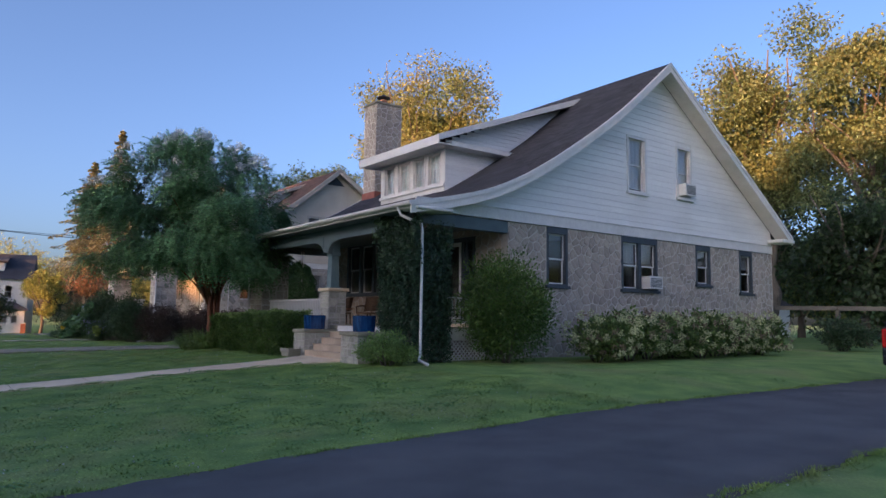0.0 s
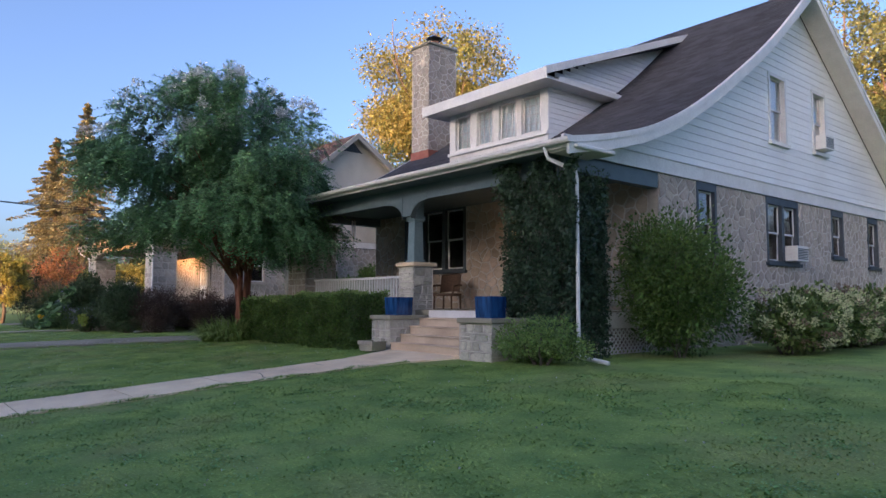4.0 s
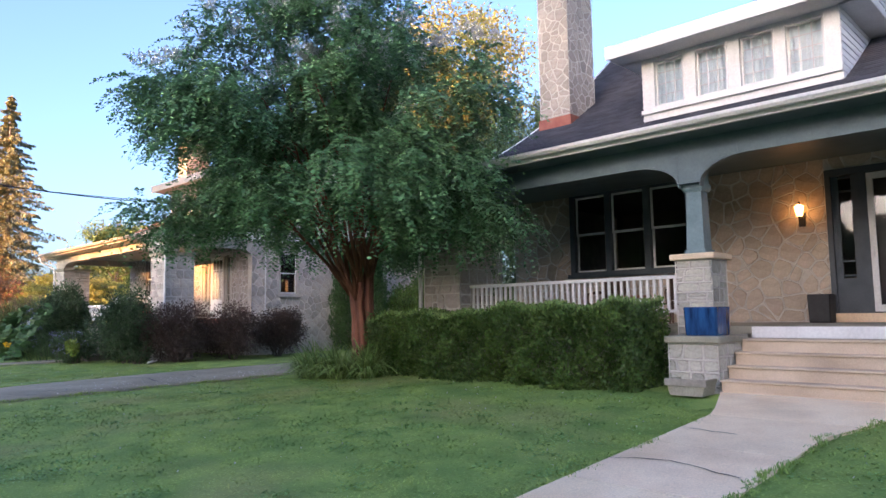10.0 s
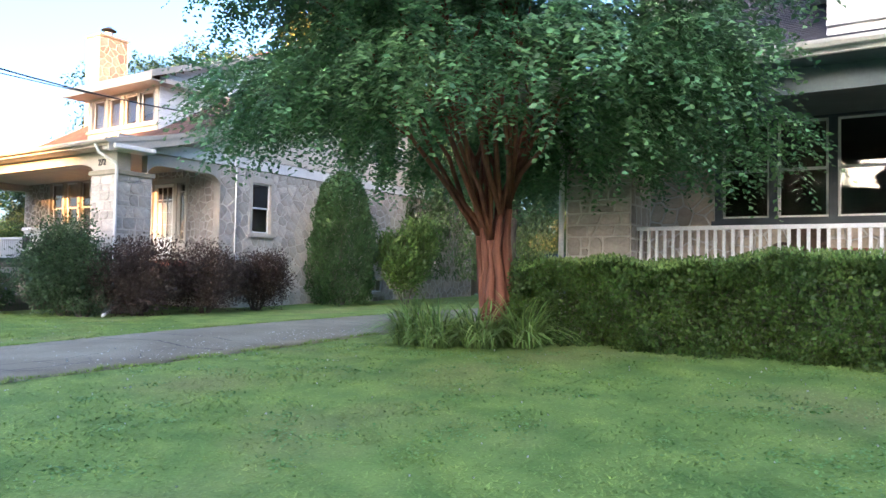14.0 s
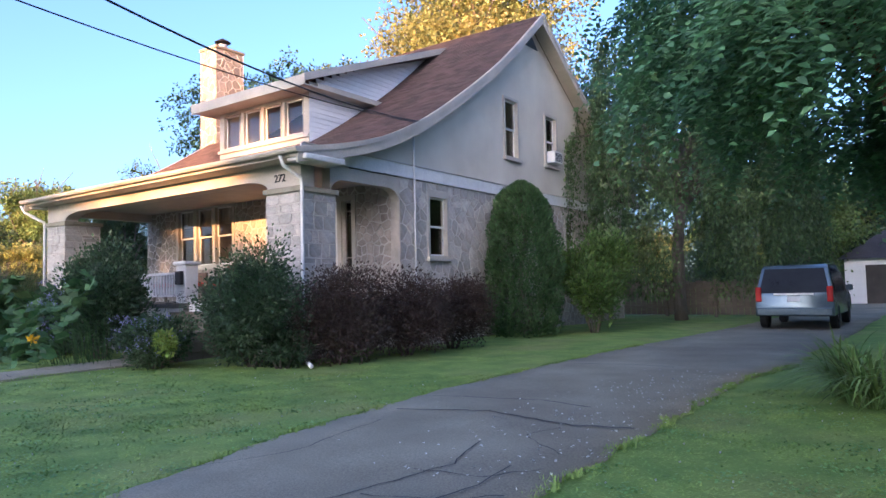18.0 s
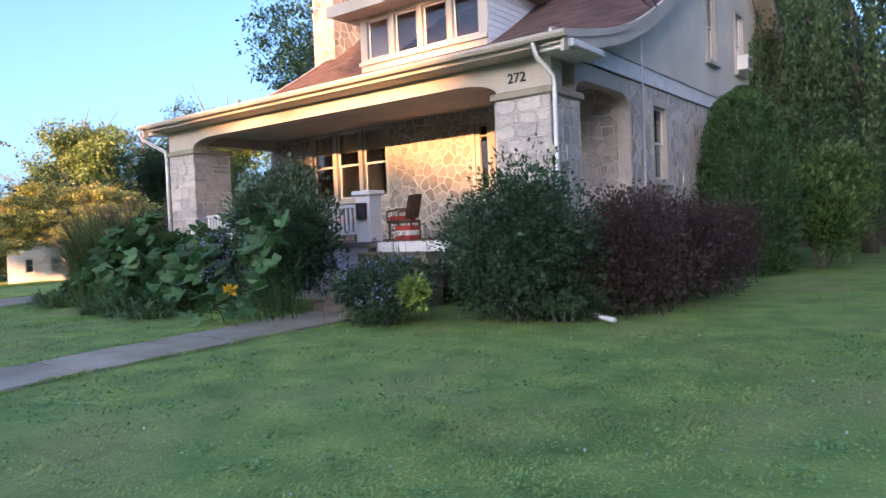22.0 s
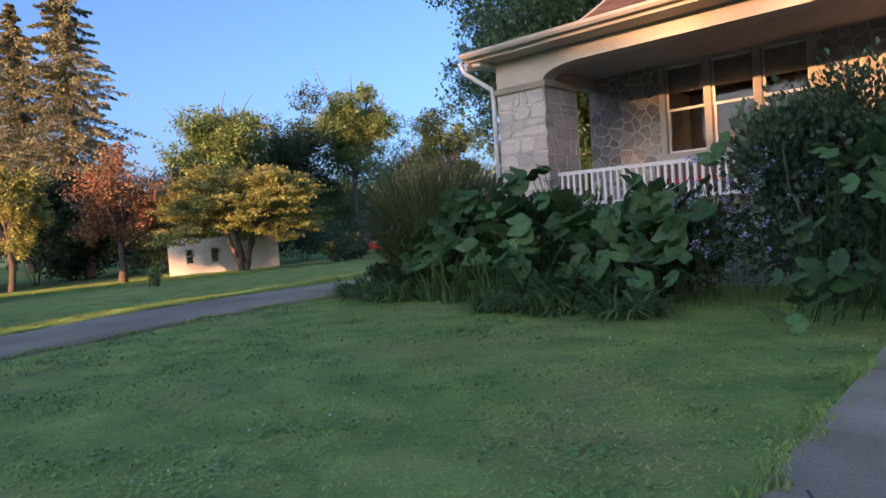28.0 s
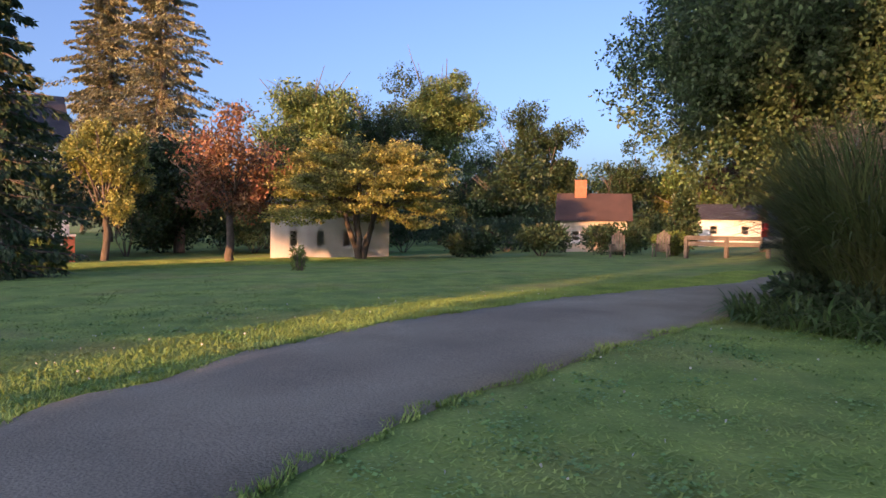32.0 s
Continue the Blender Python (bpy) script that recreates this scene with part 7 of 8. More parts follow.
part("pole", tube(bmesh.new(), [(0, 0, -0.3), (0, 0, 12.2)], [0.16, 0.11], 10), WOOD, T)
part("cross_arm", boxed(-0.06, 0.06, -1.2, 3.5, 11.5, 11.64), WOOD, T)


T = thing("service_pole", (-32.5, -8.3, -0.2), "wooden service pole with a cross arm by the street", "pole")
part("pole", tube(bmesh.new(), [(0, 0, -0.3), (0, 0, 7.0)], [0.14, 0.11], 10), WOOD, T)
part("cross_arm", boxed(-1.6, 1.6, 0.11, 0.2, 6.1, 6.24), WOOD, T)


# ---- vehicles ----
def wheel(T, x, y, r, w):
    s = 1 if x > 0 else -1
    bm = bmesh.new()
    prof = [(r * 0.6, -w / 2), (r * 0.93, -w / 2), (r, -w / 3), (r, w / 3), (r * 0.93, w / 2), (r * 0.6, w / 2)]
    rings = [[bm.verts.new((x + o, y + q * math.cos(6.2832 * k / 20), r + q * math.sin(6.2832 * k / 20))) for k in range(20)] for q, o in prof]
    for a, b in zip(rings, rings[1:] + rings[:1]):
        for k in range(20):
            bm.faces.new((a[k], a[(k + 1) % 20], b[(k + 1) % 20], b[k]))
    ty = part("wheel", bm, RUBBER, T)
    bm = bmesh.new()
    tube(bm, [(x - w * 0.3, y, r), (x + s * w * 0.36, y, r)], r * 0.6, 16)
    part("rim", bm, METAL, ty)


def car(name, at, rz, paint, label, L=5.1, Wd=1.98, H=1.75, kind="van"):
    """The rear looks towards -y."""
    T = thing(name, at, label, "car", rz=rz)
    h = Wd / 2
    if kind == "van":
        side = [(0.02, 0.38), (0.0, 0.62), (0.05, 1.0), (0.32, H - 0.12), (0.55, H - 0.02), (2.6, H), (3.3, H - 0.18), (4.15, 1.08), (4.95, 0.9), (L, 0.68), (L, 0.36)]
    else:
        side = [(0.02, 0.48), (0.0, 0.7), (0.04, 1.05), (0.14, H - 0.1), (0.3, H - 0.02), (2.3, H), (2.75, H - 0.12), (3.15, 1.12), (4.3, 1.04), (L - 0.05, 0.9), (L, 0.46)]
    bm = bmesh.new()
    sect = []
    for f in (-1, 1):
        sect.append([bm.verts.new((f * h * (1 - 0.17 * max(0, (z - 0.95)) / (H - 0.95)), y, z)) for y, z in side])
    n = len(side)
    for a, b in zip(sect, sect[1:]):
        for i in range(n):
            bm.faces.new((a[i], a[(i + 1) % n], b[(i + 1) % n], b[i]))
    bm.faces.new(sect[0][::-1])
    bm.faces.new(sect[-1])
    bmesh.ops.bevel(bm, geom=list(bm.edges), offset=0.045, segments=2, profile=0.5, affect="EDGES")
    part("body", bm, paint, T, smooth=True)
    tw = lambda z: h * (1 - 0.17 * max(0, (z - 0.95)) / (H - 0.95))
    zl, zh = 1.03, H - 0.13
    yb = lambda z: np.interp(z, [q[1] for q in side[1:5]], [q[0] for q in side[1:5]]) - 0.012
    bm = bmesh.new()
    vs = [bm.verts.new(p) for p in ((-tw(zl) * 0.9, yb(zl), zl), (tw(zl) * 0.9, yb(zl), zl), (tw(zh) * 0.88, yb(zh), zh), (-tw(zh) * 0.88, yb(zh), zh))]
    bm.faces.new(vs)
    bmesh.ops.solidify(bm, geom=list(bm.faces), thickness=0.01)
    part("rear_window", bm, GLASS_DARK, T)
    for s in (-1, 1):
        for y0, y1 in ((0.55, 1.55), (1.65, 2.55), (2.65, 3.25)):
            if kind != "van" and y0 > 2.6:
                continue
            bm = bmesh.new()
            zt = zh if y1 < 3 else zh - 0.1
            vs = [bm.verts.new((s * (tw(z) + 0.006), y, z)) for y, z in ((y0, zl), (y1 + (0.35 if y1 > 3 else 0), zl), (y1, zt), (y0, zt))]
            bm.faces.new(vs)
            bmesh.ops.solidify(bm, geom=list(bm.faces), thickness=0.008)
            part("side_window", bm, GLASS_DARK, T)
        part("tail_light", boxed(s * h * 0.90 - 0.075, s * h * 0.90 + 0.075, -0.01, 0.16, 0.78, 1.2, bev=0.02), TAIL, T)
        part("mirror", boxed(s * (h + 0.02), s * (h + 0.2), 3.2, 3.32, 1.05, 1.22, bev=0.02), paint, T)
        for y in (0.95, L - 0.95):
            wheel(T, s * (h - 0.1), y, 0.34 if kind == "van" else 0.38, 0.22)
    part("bumper", boxed(-h * 0.96, h * 0.96, -0.07, 0.05, 0.4, 0.62, bev=0.03), paint, T)
    part("number_plate", boxed(-0.16, 0.16, -0.02, 0.02, 0.78, 0.93), WHITE, T)
    part("trim_bar", boxed(-0.5, 0.5, -0.03, 0.03, 0.97, 1.02), METAL, T)
    return T


def gz(x, y):
    return float(height(x, y)) + 0.045


car("minivan", (-30.5, 21.6, gz(-30.5, 21.6)), 1, CAR_BLUE, "pale blue minivan parked on the asphalt drive", 5.1, 2.0, 1.84)
car("pickup", (-5.5, 17.6, gz(-5.7, 17.5)), 0, CAR_DARK, "dark pickup parked on the asphalt drive", 5.4, 1.95, 1.8, "jeep")
car("off_roader", (-56.2, 21.0, gz(-56.2, 21.0)), -70, CAR_DARK, "dark off-road car parked by the fence", 4.2, 1.8, 1.7, "jeep")
car("red_car", (-79.5, 33.2, gz(-79.5, 33.2)), 60, CAR_RED, "red car far off behind the shrubs", 4.3, 1.75, 1.4, "jeep")


# ---- fences and outbuildings ----
def rail_fence(a, b, n, h, label, rails=(1.0,), lean=0.0):
    T = thing("rail_fence", (a[0], a[1], float(height(*a))), label, "fence")
    v = Vector((b[0] - a[0], b[1] - a[1], 0))
    for i in range(n):
        p = v * (i / (n - 1))
        part("post", boxed(p.x - 0.07, p.x + 0.07, p.y - 0.07, p.y + 0.07, -0.2, h + 0.05), WOOD, T)
    side = Vector((-v.y, v.x, 0)).normalized() * 0.05
    for r in rails:
        bm = bmesh.new()
        z = h * r
        for o in (0,):
            q = [(-side, z - 0.09), (side, z - 0.09), (side, z + 0.09), (-side, z + 0.09)]
            A = [bm.verts.new((d.x, d.y, zz)) for d, zz in q]
            B = [bm.verts.new((v.x + d.x, v.y + d.y, zz)) for d, zz in q]
            bm.faces.new(A)
            bm.faces.new(B[::-1])
            for i in range(4):
                bm.faces.new((A[i], A[(i + 1) % 4], B[(i + 1) % 4], B[i]))
        part("rail", bm, WOOD, T)
    return T


rail_fence((-15.2, 29.6), (-7.4, 35.6), 5, 1.72, "grey wooden rail fence behind the house")
rail_fence((-61.4, 26.2), (-57.2, 28.0), 4, 0.85, "weathered rail fence catching the sun", (1.0, 0.72))
T = thing("board_fence", (-35.6, 30.0, 0.1), "brown board fence with a braced gate across the yard", "fence")
for i in range(26):
    x = -3.2 + i * 0.235
    part("board", boxed(x, x + 0.215, 0, 0.02, 0.05, 1.45 + 0.04 * math.sin(i * 2.3)), WOOD, T)
for z in (0.35, 1.15):
    part("rail", boxed(-3.25, 2.95, -0.05, -0.002, z, z + 0.1), WOOD, T)
for x in (-3.2, -1.1, 0.9, 2.8):
    part("post", boxed(x - 0.06, x + 0.06, -0.17, -0.052, -0.1, 1.6), WOOD, T)
for x0, x1 in ((-1.0, 0.8),):
    part("brace", prism(bmesh.new(), [(x0, 0.45), (x0 + 0.12, 0.45), (x1, 1.15), (x1 - 0.12, 1.15)], on_y(-0.05), 0.002, 0.03), WOOD, T)
    part("brace", prism(bmesh.new(), [(x1, 0.45), (x1 - 0.12, 0.45), (x0, 1.15), (x0 + 0.12, 1.15)], on_y(-0.085), 0.002, 0.03), WOOD, T)


def cottage(name, at, rz, w, d, wall_h, roof_h, wall, roof, label, wins, hip=False, chimney=False, gable_front=False):
    T = thing(name, at, label, "house", rz=rz)
    ws = [(u, u + ww, z0, z1) for u, ww, z0, z1 in wins]
    part("wall", wall_mesh(on_y(0.0), 0, w, -0.5, wall_h, ws, -0.2), wall, T)
    part("wall", boxed(0, 0.2, 0.2, d, -0.5, wall_h), wall, T)
    part("wall", boxed(w - 0.2, w, 0.2, d, -0.5, wall_h), wall, T)
    part("wall", boxed(0.2, w - 0.2, d - 0.2, d, -0.5, wall_h), wall, T)
    o = 0.35
    bm = bmesh.new()
    i = w * 0.28 if hip else -o
    A = [bm.verts.new(p) for p in ((-o, -o, wall_h), (w + o, -o, wall_h), (w + o, d + o, wall_h), (-o, d + o, wall_h), (i, d / 2, wall_h + roof_h), (w - i, d / 2, wall_h + roof_h))]
    if gable_front:
        bm.free()
        for y in (0.0, d - 0.2):
            part("gable", prism(bmesh.new(), [(0, wall_h), (w, wall_h), (w / 2, wall_h + roof_h)], on_y(y), -0.2, 0.0), wall, T)
        for sgn in (-1, 1):
            e = w / 2 + sgn * (w / 2 + o)
            drop = roof_h * o / (w / 2)
            part("roof_slope", prism(bmesh.new(), [(w / 2, wall_h + roof_h + 0.02), (e, wall_h - drop + 0.02), (e, wall_h - drop + 0.16), (w / 2, wall_h + roof_h + 0.16)], on_y(0.0), -d - o, o), roof, T)
    else:
        for f in ((0, 1, 5, 4), (1, 2, 5), (2, 3, 4, 5), (3, 0, 4), (0, 3, 2, 1)):
            bm.faces.new([A[k] for k in f])
        part("roof", bm, roof, T)
    for h in ws:
        window(T, on_y(0.0), *h, WHITE, WHITE, WHITE, casing=0.06)
    if chimney:
        part("chimney", boxed(w * 0.2, w * 0.2 + 0.8, d / 2 - 0.4, d / 2 + 0.4, wall_h, wall_h + roof_h + 0.9), TERRACOTTA, T)
    return T


cottage("white_outbuilding", (-81.1, 18.3, -1.05), 58, 6.4, 8.0, 3.2, 2.3, WHITE, SHINGLE_GREY, "white gabled outbuilding behind the golden tree", [(0.95, 0.55, 0.75, 1.75), (2.4, 0.55, 0.75, 1.75), (3.8, 0.55, 0.75, 1.75)], gable_front=True)
cottage("red_roofed_house", (-75.9, 36.8, -0.8), 35, 4.3, 4.0, 2.2, 1.9, CREAM, SHINGLE_RED, "distant cream house with a red roof in the sun", [(0.7, 0.6, 0.8, 1.6), (2.7, 0.6, 0.8, 1.6)], chimney=True)
cottage("distant_house", (-80, 64, -0.6), 25, 6.0, 5.0, 2.4, 1.6, WHITE, SHINGLE_GREY, "distant white house in the sun", [(1.0, 0.8, 0.9, 1.9), (3.8, 0.8, 0.9, 1.9)])
cottage("far_white_house", (-88.4, -2.2, -0.8), 80, 12.0, 9.0, 5.7, 3.0, WHITE, SHINGLE_GREY, "two-storey white house with a charcoal roof, low dormer and glazed porch", [(1.2, 0.8, 3.7, 5.1), (3.6, 0.8, 3.7, 5.1), (6.2, 0.8, 3.7, 5.1), (9.8, 0.8, 3.7, 5.1), (1.2, 0.9, 0.8, 2.2)])


def glazed_porch(T):
    """Low porch with a row of dark windows, a hipped roof and brick piers, and the dormer above it."""
    panes = [(2.4 + k * 0.93, 3.05 + k * 0.93, 1.05, 1.95) for k in range(10)]
    part("porch_wall", wall_mesh(on_y(-2.4), 2.0, 12.0, -0.5, 2.4, panes, -0.15), WHITE, T)
    for h in panes:
        window(T, on_y(-2.4), *h, WHITE, WHITE, WHITE, casing=0.05)
    for x in (2.0, 11.85):
        part("porch_wall", boxed(x, x + 0.15, -2.25, 0.0, -0.5, 2.4), WHITE, T)
    for x in (1.9, 8.3, 11.75):
        pier = part("brick_pier", boxed(x, x + 0.45, -2.75, -2.41, -0.5, 1.05), BRICK_PIER, T, "red brick pier")
        part("cap", boxed(x - 0.05, x + 0.5, -2.8, -2.405, 1.05, 1.15), WHITE, pier)
    bm = bmesh.new()
    A = [bm.verts.new(p) for p in ((1.6, -2.8, 2.42), (12.35, -2.8, 2.42), (12.35, -0.01, 2.42), (1.6, -0.01, 2.42), (3.2, -0.01, 3.35), (10.8, -0.01, 3.35))]
    for f in ((0, 1, 5, 4), (1, 2, 5), (2, 3, 4, 5), (3, 0, 4), (0, 3, 2, 1)):
        bm.faces.new([A[k] for k in f])
    part("porch_roof", bm, SHINGLE_GREY, T)
    dorm = [(5.6, 6.3, 6.75, 7.35), (6.9, 7.6, 6.75, 7.35), (8.2, 8.9, 6.75, 7.35)]
    part("dormer", wall_mesh(on_y(1.2), 5.0, 9.6, 6.3, 7.55, dorm, -0.2), WHITE, T)
    for h in dorm:
        window(T, on_y(1.2), *h, WHITE, WHITE, WHITE, casing=0.05)
    for x in (5.0, 9.4):
        part("dormer_cheek", boxed(x, x + 0.2, 1.4, 3.2, 6.3, 7.55), WHITE, T)
    part("dormer_roof", prism(bmesh.new(), [(-0.8, 7.56), (-3.9, 8.15), (-3.9, 8.30), (-0.8, 7.70)], lambda a, b, c: (c, -a, b), 4.7, 9.9), SHINGLE_GREY, T)


glazed_porch(bpy.data.objects["far_white_house"])
cottage("garage", (-31.5, 44.5, 0.1), 0, 6.5, 6.0, 2.5, 1.7, SIDING, SHINGLE_GREY, "pale garage with a hipped roof behind the van", [], hip=True)
# flat near-black panel stands for the shade inside the open garage
part("garage_dark_panel", boxed(1.0, 5.5, -0.06, -0.004, -0.1, 2.15, bev=0.01), INSIDE, bpy.data.objects["garage"], "flat dark panel standing for the unlit open garage doorway")


def garden_chair(x, y, rz):
    T = thing("garden_chair", (x, y, float(height(x, y))), "slatted wooden garden chair in the sun", "chair", "garden chairs", rz=rz)
    for s in (-0.3, 0.3):
        part("leg", boxed(s - 0.03, s + 0.03, -0.4, -0.33, 0, 0.55), WOOD, T)
        part("leg", boxed(s - 0.03, s + 0.03, 0.3, 0.37, 0, 0.5), WOOD, T)
        part("armrest", boxed(s - 0.07, s + 0.07, -0.45, 0.4, 0.55, 0.58), WOOD, T)
    for k in range(5):
        part("slat", boxed(-0.27, 0.27, -0.38 + k * 0.14, -0.27 + k * 0.14, 0.36 - k * 0.03, 0.38 - k * 0.03), WOOD, T)
        ob = part("back_slat", boxed(-0.05, 0.05, 0, 0.02, 0, 0.8 + 0.1 * (2 - abs(k - 2))), WOOD, T)
        ob.matrix_basis = pose(-0.24 + k * 0.12, 0.28, 0.25, -20, 0, 0)


garden_chair(-64.9, 26.6, 30)
garden_chair(-63.2, 27.4, 20)
# ---- across the street: unseen trees added to shade the lots from the low sun ----
rng = random.Random(600)
for i in range(54):
    x = -118 + i * 3.6 + rng.uniform(-0.5, 0.5)
    if -32.9 < x < -24.4:
        continue
    y = -100 + rng.uniform(-2, 2)
    top = 25.0 if x > -6 else 23.0 if x > -12.5 else 14.2 if x > -18.2 else 15.8 if x > -27 else 13.2 if x > -40.0 else 11.6 if x > -42.8 else 8.3 if x > -57.5 else 13.5
    h = max(0.9, top + rng.uniform(-0.4, 0.4) - float(height(x, y)))
    sparse = -27 < x < -12.5
    tree("far_shade_tree", (x, y), h, (h * 0.5, 2.4 if sparse else 3.4, h * 0.5), LEAF_DEEP, "unseen leafy tree added on the far rise to block the low sun", 0.12 if sparse else 0.4, n=2200 if sparse else 6500, size=0.5 if sparse else 1.1, seed=600 + i, lobes=12 if sparse else 36, limbs=4, group="row of trees across the street")
# extra unseen crowns that trim the sun gaps left in the row
for i, (x, z, r, k) in enumerate(((-33.4, 9.5, 2.7, 3.6), (-13.2, 19.3, 3.3, 3.0), (-17.6, 19.6, 2.2, 2.2), (-34.0, 22.5, 2.9, 5.8), (-30.0, 22.5, 2.9, 5.8), (-26.4, 23.5, 2.6, 5.4), (-32.5, 10.8, 2.6, 2.2), (-25.2, 13.2, 2.3, 1.8), (-50.8, 13.2, 1.5, 1.4))):
    g = float(height(x, -97))
    tree("far_shade_tree", (x, -97), z + k - g, (z - g, r, k), LEAF_DEEP, "unseen high-crowned tree added on the far rise to block part of the sun", 0.18, n=6500, size=0.85, seed=670 + i, lobes=30, limbs=4, group="row of trees across the street")
# nearer unseen trees that cut sun and sky light on the first house
for i in range(10):
    x = -17.6 + i * 4.6 + rng.uniform(-0.5, 0.5)
    h = rng.uniform(16, 18) if x > -5 else rng.uniform(12.5, 14)
    tree("street_tree", (x, -25 + rng.uniform(-2, 2)), h, (h * 0.52, 3.4, h * 0.47), LEAF_DEEP, "unseen tall leafy tree added opposite to shade the first house", 0.3, n=6500, size=0.7, seed=690 + i, lobes=34, limbs=5, group="street trees opposite")
# unseen trees placed to keep the far white house in shade
for i, x in enumerate((-78.9, -82.4, -86.0)):
    tree("street_tree", (x, -25), 13.5, (7.0, 2.6, 6.3), LEAF_DEEP, "unseen tall leafy tree added opposite to shade the white house", 0.3, n=6500, size=0.7, seed=730 + i, lobes=34, limbs=5, group="street trees opposite")
# lower unseen trees added as sun blockers, none in view
for i in range(3):
    x = -29.4 + i * 3.9 + rng.uniform(-0.3, 0.3)
    tree("street_tree", (x, -24), 8.0, (4.2, 2.7, 3.8), LEAF_DEEP, "unseen leafy tree of middle height added across the street for shade", 0.2, n=5200, size=0.5, seed=705 + i, lobes=30, limbs=5, group="street trees opposite")
# unseen, tall enough to shade only the lower porch wall of the second house
for i in range(7):
    x = -44 + i * 2.2 + rng.uniform(-0.3, 0.3)
    h = rng.uniform(6.4, 6.8)
    tree("small_shade_tree", (x, -26 + rng.uniform(-2, 2)), h, (h * 0.52, 2.6, h * 0.47), LEAF_DEEP, "unseen small round tree added opposite to shade the second house", 0.15, n=3500, size=0.5, seed=710 + i, lobes=24, limbs=5, group="small trees opposite")

# ---- grass blades over the near lawn ----
def lane_edges(name, y):
    left, right = LANES[name]
    return np.interp(y, [p[0] for p in left], [p[1] for p in left]), np.interp(y, [p[0] for p in right], [p[1] for p in right])


def blade_mesh(x, y, z, L, w, lean, a):
    n = len(x)
    b = np.stack([x, y, z], 1)
    s = np.stack([-np.sin(a) * w, np.cos(a) * w, np.zeros(n)], 1)
    t = b + np.stack([np.cos(a) * lean, np.sin(a) * lean, L], 1)
    return np.stack([b - s, b + s, t], 1).reshape(-1, 3)


def lie(x, y):
    return height(x, y) + 0.018 * np.sin(x * 1.7 + np.sin(y * 0.9)) * np.sin(y * 1.3 + 0.7) + 0.003


def blades(n, xr, yr, seed, tall=1.0):
    """Short mown blades lying over, thicker and thinner in patches, none on drives, paths or beds."""
    npr = np.random.RandomState(seed)
    x, y = npr.uniform(*xr, n), npr.uniform(*yr, n)
    patch = np.sin(x * 2.1 + np.sin(y * 1.7) * 2) * np.sin(y * 2.6 + x * 0.6) + 0.6 * np.sin(x * 5.3 + y * 1.1) * np.sin(y * 6.1 - x * 1.9)
    keep = npr.rand(n) < 0.70 + 0.3 * patch
    for name in LANES:
        l, r = lane_edges(name, y)
        keep &= ~((x > l - 0.01) & (x < r + 0.01) & (y < (9.7 if name == "path_1" else 8.8 if name == "path_2" else 99)))
    keep &= ~((x > -19.1) & (x < -16.3) & (y > 8.6))
    keep &= ~((x < -14.78) & (x > -26) & (y > 10.6)) & ~((x < -38) & (x > -49.2) & (y > 10.2))
    x, y, patch = x[keep], y[keep], patch[keep]
    n = len(x)
    a = npr.uniform(0, 6.2832, n)
    L = npr.uniform(0.004, 0.018, n) * (1 + 0.4 * patch) * tall ** 2.2
    w = npr.uniform(0.005, 0.011, n) * tall
    return mesh_np("grass", blade_mesh(x, y, lie(x, y), L, w, npr.uniform(0.02, 0.065, n), a), np.arange(3 * n).reshape(n, 3))


for i, (n, xr, yr, tall) in enumerate(((190000, (-19, -3), (0.3, 10), 1), (210000, (-36, -17), (0.3, 10), 1), (200000, (-56, -34), (0.3, 9), 1), (60000, (-36, -7), (9, 16), 1), (90000, (-60, -52), (0, 14), 1.0), (130000, (-76, -60), (2, 24), 1.0))):
    tagged(link("grass", blades(n, xr, yr, 400 + i, tall), BLADE), "short mown grass blades of the lawn", "grass", kind="stuff")

# longer grass that leans over the edges of drives and paths
npr = np.random.RandomState(405)
V = []
for name, y0, y1 in (("driveway_1", 0.5, 20), ("driveway_2", 0.4, 16), ("driveway_3", 0.4, 14), ("path_1", 0.3, 8.6), ("path_2", 0.3, 7.0)):
    for side in (0, 1):
        n = int((y1 - y0) * 330)
        y = npr.uniform(y0, y1, n)
        x = lane_edges(name, y)[side] + npr.normal(0, 0.035, n) + 0.03 * np.sin(y * 7 + side) + 0.03 * np.sin(y * 17.3)
        L = npr.uniform(0.02, 0.055, n) * (0.8 + 0.4 * np.sin(y * 5 + side * 2))
        V.append(blade_mesh(x, y, lie(x, y) + 0.015, L, 0.006 + 0.004 * npr.rand(n), npr.uniform(0.3, 1.1, n) * L, npr.uniform(0, 6.2832, n)))
# upright blades added beside the third drive to brighten its sunlit strip
for xa, xb, y0, y1, n in ((-1.25, -0.05, 0.5, 17, 34000),):
    y = npr.uniform(y0, y1, n)
    x = lane_edges("driveway_3", y)[0] + npr.uniform(xa, xb, n)
    L = npr.uniform(0.012, 0.040, n)
    V.append(blade_mesh(x, y, lie(x, y), L, 0.004 + 0.004 * npr.rand(n), npr.uniform(0.3, 1.2, n) * L, npr.uniform(0, 6.2832, n)))
# taller blades added on the far lawn so its sun strip shows brighter
x, y = npr.uniform(-82, -71.5, 70000), npr.uniform(4.5, 20, 70000)
L = npr.uniform(0.02, 0.06, 70000)
V.append(blade_mesh(x, y, lie(x, y), L, 0.006 + 0.005 * npr.rand(70000), npr.uniform(0.2, 0.8, 70000) * L, npr.uniform(0, 6.2832, 70000)))
V = np.concatenate(V)
